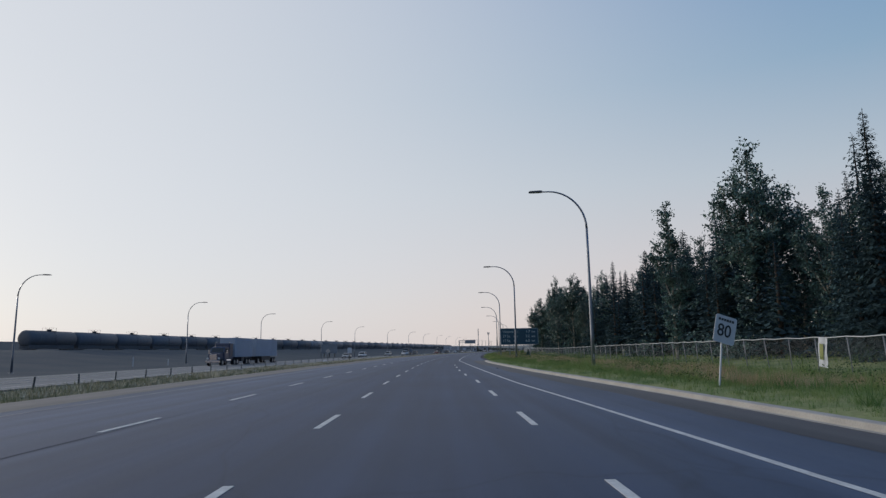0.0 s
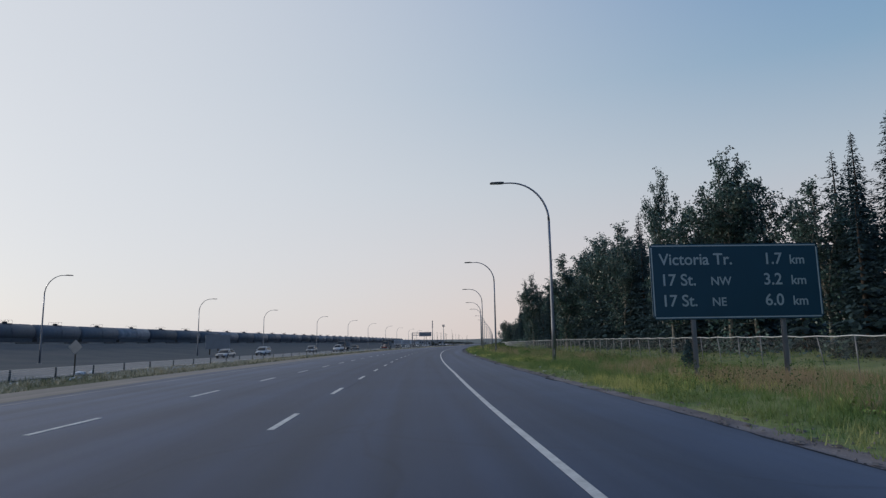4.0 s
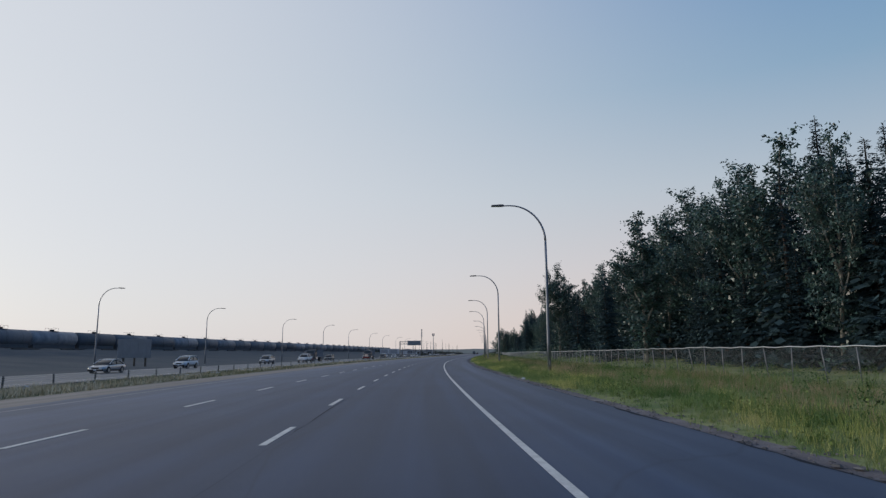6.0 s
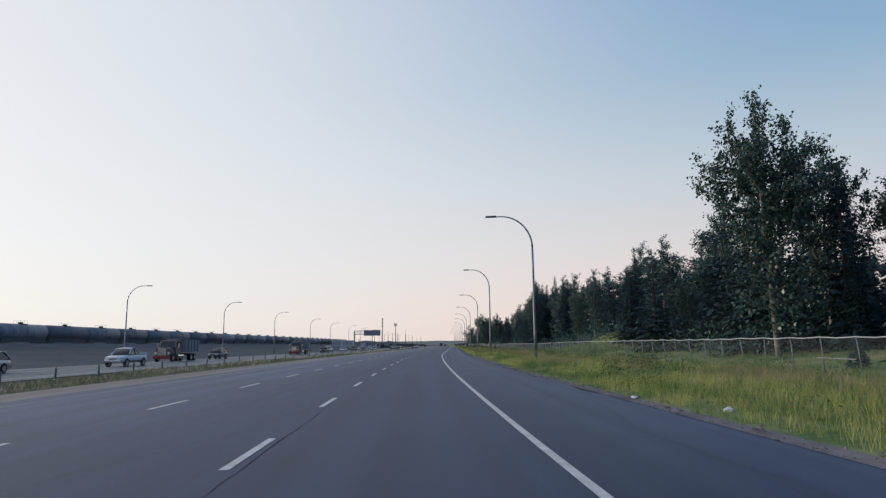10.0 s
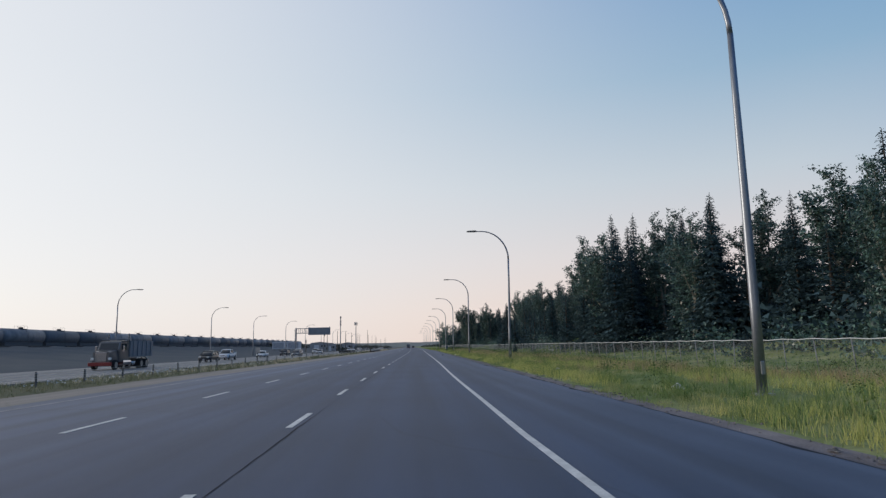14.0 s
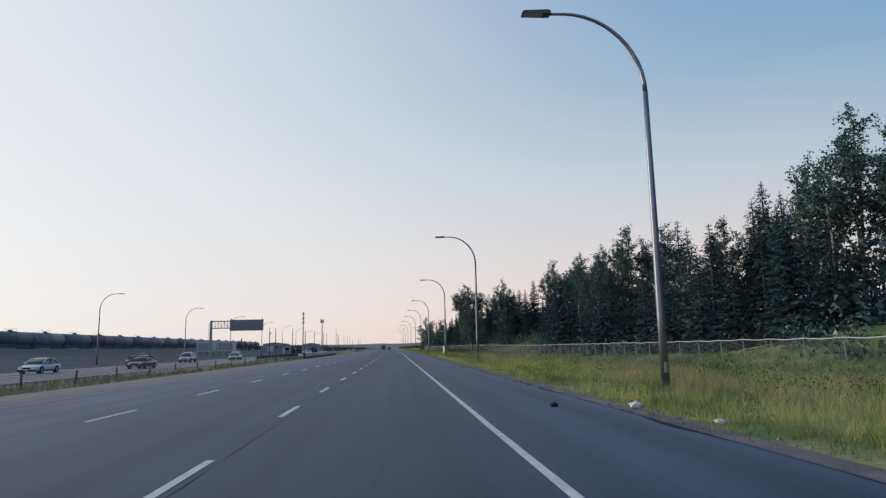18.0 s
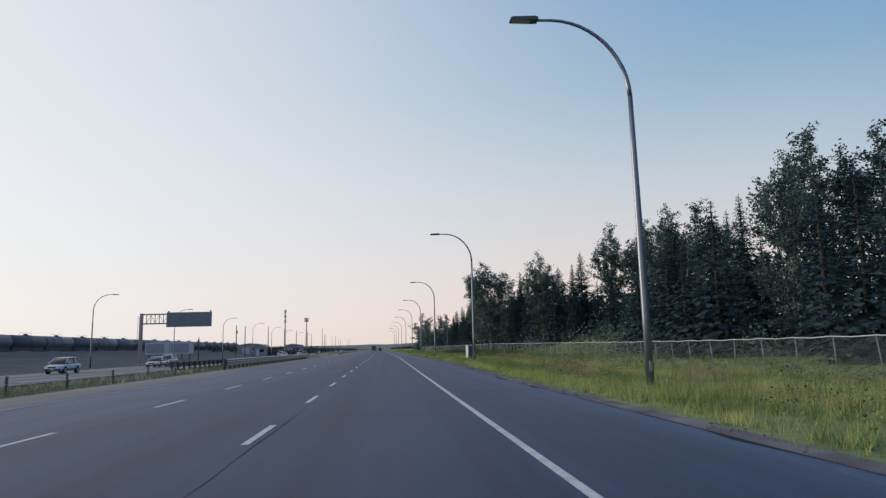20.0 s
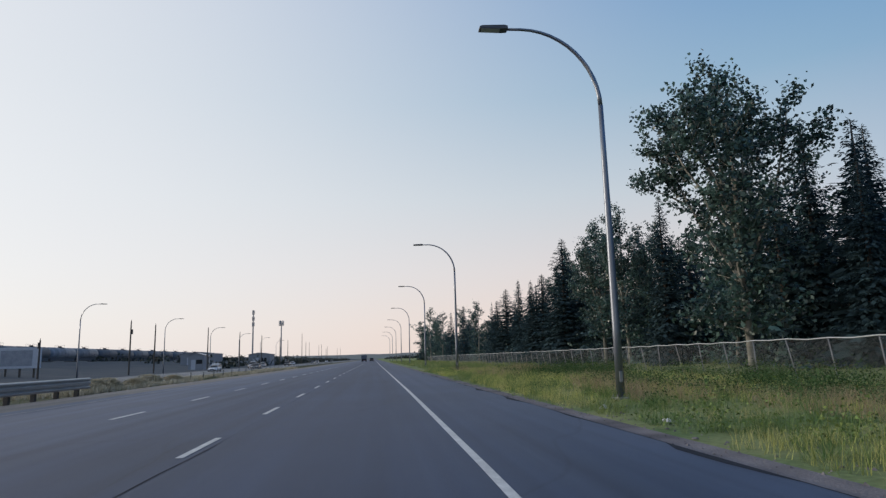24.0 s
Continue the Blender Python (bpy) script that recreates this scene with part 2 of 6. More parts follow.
def see_through(m, amount):
    """Thin leaves let part of the light pass."""
    nt = m.node_tree
    b = nt.nodes["Principled BSDF"]
    out = next(n for n in nt.nodes if n.type == "OUTPUT_MATERIAL")
    tr = nt.nodes.new("ShaderNodeBsdfTranslucent")
    nt.links.new(b.inputs["Base Color"].links[0].from_socket, tr.inputs["Color"])
    mx = nt.nodes.new("ShaderNodeMixShader")
    mx.inputs["Fac"].default_value = amount
    nt.links.new(b.outputs[0], mx.inputs[1])
    nt.links.new(tr.outputs[0], mx.inputs[2])
    nt.links.new(mx.outputs[0], out.inputs["Surface"])


GRASS = grass_material("grass_blades", ((0.100, 0.170, 0.060), (0.225, 0.285, 0.112), (0.47, 0.43, 0.20)))
GRASS_LUSH = grass_material("lush_grass_blades", ((0.080, 0.150, 0.050), (0.148, 0.225, 0.076), (0.26, 0.30, 0.11)), 0.6)
GRASS_DRY = grass_material("dry_grass_blades", ((0.30, 0.37, 0.11), (0.48, 0.48, 0.16), (0.60, 0.54, 0.24)), 0.6)
GRASS_SEED = grass_material("grass_seed_heads", ((0.30, 0.24, 0.13), (0.39, 0.30, 0.19), (0.47, 0.37, 0.26)), 0.8)
GRASS_MEDIAN = grass_material("median_grass_blades", ((0.11, 0.135, 0.08), (0.17, 0.185, 0.11), (0.27, 0.25, 0.17)), 0.3)
STRAW = material("straw", (0.62, 0.54, 0.38), 0.8, vary=0.3, scale=1.5, fine=8, per_island=0.3, big=True, spec=0.2)
TRAILER = material("trailer_cladding", (0.34, 0.38, 0.45), 0.5, vary=0.15, scale=0.4, fine=6)
SHED = material("shed_cladding", (0.24, 0.26, 0.29), 0.6, vary=0.15, scale=0.4, fine=6, big=True)
WEED_BRIGHT = material("rank_weed_leaves", (0.13, 0.205, 0.055), 0.6, vary=0.3, scale=0.6, fine=4, tint=(0.17, 0.21, 0.065), per_island=0.4, big=True, spec=0.2)
WEED = material("weed_leaves", (0.060, 0.115, 0.042), 0.7, vary=0.3, scale=0.6, fine=4, per_island=0.5, big=True, spec=0.1)
# haze over the dark trees is put into these bluish leaf and needle colours
LEAF = material("poplar_leaves", (0.043, 0.090, 0.090), 0.36, vary=0.2, scale=0.5, fine=4, tint=(0.082, 0.135, 0.108), per_object=0.15, per_island=0.8, spec=0.5)
NEEDLE = material("spruce_needles", (0.036, 0.066, 0.084), 0.9, vary=0.25, scale=0.8, fine=6, tint=(0.046, 0.078, 0.084), per_object=0.22, per_island=0.35, spec=0.1)
see_through(LEAF, 0.28)
see_through(NEEDLE, 0.18)
BARK_PALE = material("poplar_bark", (0.33, 0.32, 0.285), 0.85, vary=0.4, scale=3, fine=22, tint=(0.12, 0.11, 0.09), bump=0.4)
BARK = material("spruce_bark", (0.07, 0.055, 0.045), 0.9, vary=0.3, scale=4, fine=30, bump=0.5)
GALV = material("galvanised_steel", (0.36, 0.37, 0.38), 0.42, metal=0.75, vary=0.15, scale=1.5, fine=18)
POST_PALE = material("fence_post_zinc", (0.23, 0.245, 0.27), 0.5, metal=0.3, vary=0.2, scale=1.5, fine=18)
RAIL_BRIGHT = material("fence_rail_zinc", (0.54, 0.57, 0.60), 0.45, metal=0.3, vary=0.12, scale=1.0, fine=12, big=True)
WIRE = material("fence_wire", (0.20, 0.22, 0.24), 0.7, metal=0.2, vary=0.15)
LAMP_GREY = material("painted_steel_grey", (0.23, 0.25, 0.29), 0.42, metal=0.85, vary=0.12, scale=1.2, fine=15)
LAMP_HEAD = material("lamp_casing", (0.10, 0.10, 0.11), 0.5, metal=0.3, vary=0.1)
LENS = material("lamp_lens", (0.45, 0.45, 0.43), 0.25, vary=0.05)
SIGN_GREEN = material("sign_green", (0.005, 0.047, 0.084), 0.5, vary=0.12, scale=1.0, fine=20)
SIGN_WHITE = material("sign_white", (0.47, 0.50, 0.56), 0.5, vary=0.12, scale=2.0, fine=20)
SIGN_TEXT = material("sign_lettering", (0.33, 0.41, 0.45), 0.5, vary=0.08)
SIGN_GREY = material("faded_print", (0.20, 0.22, 0.26), 0.6, vary=0.3, scale=1.0, fine=6, tint=(0.30, 0.32, 0.36))
SIGN_BLACK = material("sign_black", (0.02, 0.02, 0.025), 0.5, vary=0.08)
SIGN_BACK = material("sign_back_aluminium", (0.165, 0.20, 0.245), 0.5, metal=0.3, vary=0.15, scale=0.8, fine=12)
WOOD = material("weathered_post", (0.10, 0.085, 0.07), 0.9, vary=0.3, scale=3, fine=25, bump=0.4)
POST_DARK = material("barrier_post", (0.11, 0.115, 0.12), 0.7, metal=0.2, vary=0.25, scale=2, fine=20)
# the train's black and bogie colours are lifted for the haze over them
TANK_BLACK_HAZED = material("tank_black", (0.100, 0.110, 0.128), 0.62, vary=0.3, scale=0.5, fine=4, tint=(0.125, 0.130, 0.142), per_object=0.22)
# the sky's sheen on some tanks is put into this grey
TANK_SHEEN = material("tank_grey", (0.24, 0.24, 0.25), 0.55, vary=0.25, scale=0.5, fine=4, tint=(0.12, 0.125, 0.145), per_object=0.25)
BOGIE = material("bogie_steel", (0.105, 0.110, 0.118), 0.85, metal=0.0, vary=0.3)
RAIL_STEEL = material("rail_steel", (0.16, 0.12, 0.10), 0.5, metal=0.6, vary=0.3)
TYRE = material("tyre_rubber", (0.018, 0.018, 0.02), 0.85, vary=0.2)
ALLOY = material("alloy_rim", (0.45, 0.45, 0.46), 0.3, metal=0.8, vary=0.1)
GLASS_DARK = glass_material("vehicle_glass")
LIGHT_CLEAR = material("headlamp_lens", (0.75, 0.75, 0.72), 0.12, vary=0.05)
CHROME = material("chrome", (0.60, 0.60, 0.62), 0.15, metal=1.0, vary=0.05)
RED_LENS = material("red_lens", (0.35, 0.02, 0.015), 0.2, vary=0.05)
PLASTIC = material("black_plastic", (0.025, 0.025, 0.028), 0.6, vary=0.1)
CABINET_WHITE = material("cabinet_paint", (0.62, 0.62, 0.60), 0.45, vary=0.12, scale=1.5, fine=10)
# blue that stands for the shade on the cabinet's front
CABINET_SHADE = material("cabinet_shade", (0.045, 0.095, 0.20), 0.5, vary=0.12, scale=1.5, fine=10)
LITTER = material("litter", (0.65, 0.65, 0.66), 0.6, vary=0.15)
HILL = material("far_hill", (0.16, 0.18, 0.17), 0.95, vary=0.2, scale=0.01, fine=0.05, big=True)
BUSH = material("far_bushes", (0.035, 0.045, 0.032), 0.8, vary=0.3, scale=0.2, fine=2, per_island=0.4, big=True)


def car_paint(name, base, metal=0.3):
    return material(name, base, 0.28, metal=metal, vary=0.06, scale=1.0, fine=6)


PAINTS = {
    "white": car_paint("paint_white", (0.66, 0.67, 0.68), 0.0),
    "silver": car_paint("paint_silver", (0.42, 0.43, 0.45), 0.6),
    "grey": car_paint("paint_grey", (0.12, 0.125, 0.135), 0.5),
    "black": car_paint("paint_black", (0.02, 0.02, 0.024), 0.2),
    "blue": car_paint("paint_blue", (0.04, 0.06, 0.11), 0.3),
    "red": car_paint("paint_red", (0.22, 0.03, 0.03), 0.2),
}


# ---- helpers for shapes ----
def link_mesh(name, verts, faces, mat, parent=None, uv=None, smooth=False, mats=None, index=None):
    me = bpy.data.meshes.new(name)
    me.from_pydata([tuple(v) for v in verts], [], faces)
    for mm in (mats or [mat]):
        me.materials.append(mm)
    if index is not None:
        me.polygons.foreach_set("material_index", index)
    if smooth:
        me.polygons.foreach_set("use_smooth", [True] * len(me.polygons))
    if uv is not None:
        lay = me.uv_layers.new(name="along")
        loops = np.empty(len(me.loops), dtype=np.int32)
        me.loops.foreach_get("vertex_index", loops)
        lay.data.foreach_set("uv", np.asarray(uv, dtype=np.float32)[loops].ravel())
    me.update()
    ob = new(name, me)
    ob.parent = parent
    return ob


def part(name, bm, mat, parent=None, label="", smooth=False):
    """Links a bmesh as one mesh object under its thing."""
    me = bpy.data.meshes.new(name)
    bm.normal_update()
    bm.to_mesh(me)
    bm.free()
    me.materials.append(mat)
    if smooth:
        me.polygons.foreach_set("use_smooth", [True] * len(me.polygons))
    ob = new(name, me)
    ob.parent = parent
    if label:
        tagged(ob, label)
    return ob


def thing(name, m, label, category, group="", kind=""):
    e = new(name)
    e.matrix_world = m
    return tagged(e, label, category, group, kind)


def again(ob, parent, m):
    """One more object on the same mesh."""
    o = new(ob.name.split(".")[0], ob.data)
    o.parent = parent
    o.matrix_basis = m
    return o


def box(bm, x0, x1, y0, y1, z0, z1, bevel=0.0):
    vs = [bm.verts.new((x, y, z)) for x in (x0, x1) for y in (y0, y1) for z in (z0, z1)]
    fs = [bm.faces.new([vs[i] for i in q]) for q in ((0, 1, 3, 2), (4, 6, 7, 5), (0, 4, 5, 1), (2, 3, 7, 6), (0, 2, 6, 4), (1, 5, 7, 3))]
    if bevel:
        es = list({e for f in fs for e in f.edges})
        bmesh.ops.bevel(bm, geom=es, offset=bevel, segments=1, affect="EDGES", profile=0.5)
    return bm


def tube(bm, pts, radii, n=8, cap=True):
    """A swept round bar through the points."""
    rings = []
    for i, p in enumerate(pts):
        p = Vector(p)
        d = (Vector(pts[min(i + 1, len(pts) - 1)]) - Vector(pts[max(i - 1, 0)])).normalized()
        a = d.orthogonal().normalized() if abs(d.z) > 0.9 else d.cross(Vector((0, 0, 1))).normalized()
        if abs(d.z) > 0.9:
            a = Vector((1, 0, 0)) - d * d.x
            a.normalize()
        b = d.cross(a)
        r = radii[i] if isinstance(radii, (list, tuple)) else radii
        rings.append([bm.verts.new(p + a * (math.cos(2 * math.pi * k / n) * r) + b * (math.sin(2 * math.pi * k / n) * r)) for k in range(n)])
    for u, v in zip(rings, rings[1:]):
        for k in range(n):
            bm.faces.new((u[k], u[(k + 1) % n], v[(k + 1) % n], v[k]))
    if cap:
        bm.faces.new(rings[0][::-1])
        bm.faces.new(rings[-1])
    return bm


def slab(bm, outline, depth, axis="y", at=0.0):
    """Extrudes an outline of (a, b) pairs by depth along an axis: y gives x,z outlines, x gives y,z outlines."""
    def pt(a, b, d):
        return (a, at + d, b) if axis == "y" else (at + d, a, b)
    lo = [bm.verts.new(pt(a, b, 0)) for a, b in outline]
    hi = [bm.verts.new(pt(a, b, depth)) for a, b in outline]
    bm.faces.new(lo[::-1])
    bm.faces.new(hi)
    k = len(outline)
    for i in range(k):
        bm.faces.new((lo[i], lo[(i + 1) % k], hi[(i + 1) % k], hi[i]))
    bmesh.ops.recalc_face_normals(bm, faces=bm.faces[:])
    return bm


def words(name, text, size, mat, parent, m, align="LEFT"):
    """Lettering in the built-in font, as a flat mesh."""
    cu = bpy.data.curves.new(name, "FONT")
    cu.body, cu.size, cu.align_x, cu.extrude, cu.offset = text, size, align, 0.002, size * 0.012
    tmp = bpy.data.objects.new(name, cu)
    scene.collection.objects.link(tmp)
    bpy.context.view_layer.update()
    me = bpy.data.meshes.new_from_object(tmp.evaluated_get(bpy.context.evaluated_depsgraph_get()))
    bpy.data.objects.remove(tmp)
    me.materials.clear()
    me.materials.append(mat)
    ob = new(name, me)
    ob.parent = parent
    ob.matrix_basis = m
    return ob


# ---- the line of the road: x over y, straight on beyond both ends ----
POLY = (11.84376, 36.41480, 15.64384, -12.35743, -2.81244, 3.93050)
YS = np.arange(-420.0, 4400.1, 1.0)
_q = np.clip((YS - 250) / 250, -0.96, 0.90)
SLOPES = sum(k * POLY[k] * _q ** (k - 1) for k in range(1, 6)) / 250
_x = np.concatenate([[0], np.cumsum((SLOPES[1:] + SLOPES[:-1]) / 2)])
_at = np.searchsorted(YS, 250.0)
CENTRE = _x - _x[_at] + POLY[0]
ARC = np.concatenate([[0], np.cumsum(np.hypot(1.0, np.diff(CENTRE)))])
ARC -= np.interp(0.0, YS, ARC)


def centre(y):
    return float(np.interp(y, YS, CENTRE))


def slope(y):
    return float(np.interp(y, YS, SLOPES))


def heading(y):
    """Degrees about z of a thing that faces along the road."""
    return -math.degrees(math.atan(slope(y)))


def on(y, lat, z=0.0):
    """The place beside the road's reference line, lat metres to the right of it at the station y."""
    m = slope(y)
    k = 1 / math.sqrt(1 + m * m)
    return Vector((centre(y) + lat * k, y - lat * m * k, z))


def edge(y):
    """The right edge of the pavement."""
    return float(np.interp(y, (-60, 12, 20, 40, 66, 76, 88, 110, 130, 150, 176, 200, 257, 286, 325, 360, 403, 424, 445, 462, 520),
                           (8.9, 8.5, 8.35, 7.3, 6.45, 6.5, 6.9, 6.95, 7.06, 6.95, 6.74, 6.75, 6.57, 6.66, 6.83, 6.75, 6.64, 7.0, 7.08, 7.03, 6.9)))


FENCE_LAT = 18.0


def fence_base(y):
    return float(np.interp(y, (-60, 40, 60, 95, 150, 205, 260, 282, 345, 412, 440, 470, 520, 900), (0.1, 0.1, 0.05, -0.15, 0.05, -0.05, 0.0, -0.15, -0.08, -0.15, 0.0, 0.15, 0.1, 0.0)))


def ground_z(y, lat):
    """The height of the land."""
    f = fence_base(y)
    lats = (-3000, -300, -140, -118, -106, -96, -90, -54, -44, -36.5, -22, -14, -11.2, -10.2, 6.9, 8.2, 9.4, 11, 14, 18, 22, 30, 60, 300, 3000)
    hs = (0, 2.0, 5.2, 5.4, 1.5, 1.5, 2.75, -0.30, -0.55, -0.58, -0.58, -0.22, -0.12, -0.08, -0.08, -0.06, 0.0, 0.05, 0.0, f, f + 0.25, f + 0.6, f + 0.9, 1.0, 0)
    z = float(np.interp(lat, lats, hs))
    for y0, l0, sy, sl, a in ((268, 29, 15, 6.5, 2.6), (448, 29, 13, 6, 1.8), (366, 30, 11, 6, 1.7), (205, 27, 30, 5, 0.5), (300, 34, 20, 8, 1.0)):
        if lat > 19:
            z += a * math.exp(-((y - y0) / sy) ** 2 - ((lat - l0) / sl) ** 2)
    # added rise past the track hides sky under the wagons; cuts let it show
    if lat < -112:
        k = math.exp(-((y - 225) / 9) ** 4)
        if y > 300:
            k = min(1.0, max(0.0, 4 * noise.noise((y * 0.035, 12.0, 0.0))))
        z -= 3.9 * k * math.exp(-((lat + 130) / 30) ** 4)
    if lat > 6.8 and y < 80:
        z += 0.15 * math.exp(-((lat - 8) / 5) ** 2)
    if lat > 8.3 or -21 < lat < -11:
        z += 0.06 * noise.noise((y * 0.13, lat * 0.3, 0.0))
    return z


def shift(y, lat):
    """Moves the verge with the edge of the pavement."""
    return lat + (edge(y) - 6.9) * max(0.0, 1 - max(0.0, lat - 6.9) / 7) if lat > 0 else lat


# ---- the land: one sheet to the horizon ----
def build_ground():
    ys = list(np.arange(-120, 760, 4.0)) + list(np.arange(760, 1200, 20.0)) + list(np.arange(1200, 4301, 155.0))
    ys = [-400.0, -250.0] + ys
    lats = [-3000, -1200, -500, -300, -180, -140, -118, -106, -103, -99, -96, -90, -78, -66, -54, -44, -36.6, -22, -18, -14, -12.4, -11.2, -10.2, -3, 6.8, 7.6, 8.2, 9.4, 11, 12.5, 14, 16, 18, 20, 22, 24, 26.5, 29, 32, 36, 42, 60, 110, 300, 1000, 3000]
    verts = []
    for y in ys:
        m = slope(y)
        for la in lats:
            verts.append((centre(y) + shift(y, la) * math.sqrt(1 + m * m), y, ground_z(y, la)))
    k = len(lats)
    faces, index = [], []
    for i in range(len(ys) - 1):
        for j in range(k - 1):
            a = i * k + j
            faces.append((a, a + 1, a + k + 1, a + k))
            mid = (lats[j] + lats[j + 1]) / 2
            if -107 < mid < -95:
                n = 3
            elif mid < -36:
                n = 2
            elif mid < -11.2:
                n = 1
            elif mid < 7.8:
                n = 4 if ys[i] > 74 or mid < 6.9 else 0
            else:
                n = 0
            index.append(n)
    g = link_mesh("ground", verts, faces, None, smooth=True, mats=[TURF, TURF_DRY, TURF_HAZED, BALLAST, GRAVEL], index=index)
    tagged(g, "roadside land of rough green and dry grass with gravel edges", "ground", kind="structure")


build_ground()


def ribbon(name, y0, y1, left, right, z, mat, step=3.0, thick=0.0, columns=1, parent=None):
    """A strip that follows the road; left and right are laterals or functions of y."""
    ys = np.arange(y0, y1 + 0.01, step)
    lf = left if callable(left) else (lambda y: left)
    rf = right if callable(right) else (lambda y: right)
    verts, uv, faces = [], [], []
    k = columns + 1
    for y in ys:
        m = math.sqrt(1 + slope(y) ** 2)
        for c in range(k):
            la = lf(y) + (rf(y) - lf(y)) * c / columns
            verts.append((centre(y) + la * m, y, z(y) if callable(z) else z))
            uv.append((la, y))
    for i in range(len(ys) - 1):
        for c in range(columns):
            a = i * k + c
            faces.append((a, a + 1, a + k + 1, a + k))
    if thick:
        base = len(verts)
        rim = [i * k for i in range(len(ys))], [i * k + columns for i in range(len(ys))]
        for side in rim:
            for i in side:
                v = verts[i]
                verts.append((v[0], v[1], v[2] - thick))
                uv.append(uv[i])
        n = len(ys)
        for s, side in enumerate(rim):
            for i in range(n - 1):
                a, b, c, d = side[i], side[i + 1], base + s * n + i + 1, base + s * n + i
                faces.append((a, b, c, d) if s == 0 else (a, d, c, b))
    return link_mesh(name, verts, faces, mat, parent, uv=uv)


road = tagged(ribbon("road", -120, 1600, -10.2, edge, 0.0, ASPHALT, columns=6, thick=0.09), "grey asphalt carriageway with worn wheel paths", "road", kind="structure")
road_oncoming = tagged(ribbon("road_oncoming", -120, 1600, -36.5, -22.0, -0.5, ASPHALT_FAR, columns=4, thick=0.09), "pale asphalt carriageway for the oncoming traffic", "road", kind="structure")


ribbon("shoulder", -60, 900, -10.18, lambda y: -8.2 + 0.5 * noise.noise((y * 0.05, 3.0, 0.0)) + 0.12 * noise.noise((y * 0.9, 1.0, 0.0)), 0.003, ASPHALT_DUSTY, step=1.0, parent=road)
ribbon("gutter", -60, 80, lambda y: edge(y) - 1.15 + 0.35 * noise.noise((y * 0.09, 5.0, 0.0)) + 0.1 * noise.noise((y * 0.9, 8.0, 0.0)), lambda y: edge(y) - 0.06, 0.0025, ASPHALT_GUTTER, step=1.0, parent=road)
ribbon("road_edge", 80, 900, lambda y: edge(y) - 0.03 - 0.30 * max(0.0, noise.noise((y * 0.35, 6.0, 0.0)) + 0.5 * noise.noise((y * 1.7, 2.0, 0.0))), lambda y: edge(y) - 0.01, 0.003, TAR, step=0.6, parent=road)


def crack(y0, y1, lat, seed):
    """A dark wandering crack, opening and closing along the road."""
    def mid(y):
        return lat(y) + 0.07 * noise.noise((y * 0.22, seed, 0.0)) + 0.03 * noise.noise((y * 1.3, seed, 4.0))

    def half(y):
        return 0.002 + 0.024 * max(0.0, 0.05 + noise.noise((y * 0.12, seed, 8.0)) + 0.5 * noise.noise((y * 0.9, seed, 2.0)))
    ribbon("crack", y0, y1, lambda y: mid(y) - half(y), lambda y: mid(y) + half(y), 0.0035, TAR, step=0.5, parent=road)


# painted lines
def right_line(y):
    return float(np.interp(y, (-60, 0, 8, 12, 19, 28, 36, 48, 60, 73, 80, 90, 105, 140, 168, 195, 250, 270, 276, 285, 292, 307, 336, 347, 394, 410, 424, 440, 461, 480, 600),
                           (7.6, 6.4, 5.90, 5.78, 5.5, 5.06, 4.88, 4.6, 4.3, 3.95, 3.68, 3.72, 3.86, 3.84, 3.74, 3.61, 3.55, 3.52, 3.59, 3.65, 3.72, 3.88, 3.93, 3.86, 3.76, 3.76, 3.81, 3.89, 4.13, 4.18, 4.0)))


def lane_shift(y):
    """How far the painted lane lines wander from the reference line."""
    return float(np.interp(y, (10, 30, 75, 90, 105, 115, 140, 170, 200, 252, 276, 310, 340, 358, 395, 405, 440, 465, 480), (0.1, -0.12, -0.08, -0.05, 0.09, 0.14, 0.05, 0.03, -0.06, -0.12, -0.18, 0.08, 0.13, 0.0, 0.03, -0.05, -0.1, 0.1, 0.04)))


crack(96, 560, lambda y: lane_shift(y) + 0.16, 1.0)
crack(-20, 60, lambda y: lane_shift(y) - 3.5, 14.0)
ribbon("edge_line", -60, 1200, lambda y: right_line(y) - 0.058, lambda y: right_line(y) + 0.058, 0.005, PAINT, parent=road)
ribbon("edge_line", -60, 1200, -7.55, -7.43, 0.005, PAINT_WORN, parent=road)
ribbon("edge_line", -60, 1200, -24.0, -23.86, -0.495, PAINT, parent=road_oncoming)
ribbon("edge_line", -60, 1200, -35.2, -35.06, -0.495, PAINT, parent=road_oncoming)


def lane_dashes():
    bm = box(bmesh.new(), -0.055, 0.055, 0, 2.35, 0.001, 0.006)
    first = None
    s = 0.42 - 7.2 * 3
    while s < 620:
        y = float(np.interp(s, ARC, YS))
        y += float(np.interp(y, (0, 20, 32, 76, 105, 140, 168, 198, 252, 275, 310, 340, 350, 395, 430, 465, 500), (-0.7, -1.2, -0.95, 0.1, 0.15, 0.55, 0.0, -0.45, -1.1, -0.95, -0.3, 0.0, 0.2, -0.2, 0.0, -0.4, 0.0)))
        w = lane_shift(y)
        rows = [(w, 0.0, road), (w - 3.68, 0.0, road)]
        if y < 62:
            rows.append((float(np.interp(y, (5, 10, 22, 28.5, 31, 40, 60), (3.84, 3.81, 3.70, 3.66, 3.54, 3.28, 3.1))), 0.0, road))
        for la, z, par in rows:
            m = Matrix.Translation(on(y, la, z)) @ pose(0, 0, 0, 0, 0, heading(y))
            if first is None:
                first = part("lane_dash", bm, PAINT, par)
                first.matrix_basis = m
            else:
                again(first, par, m)
        s += 7.2


lane_dashes()


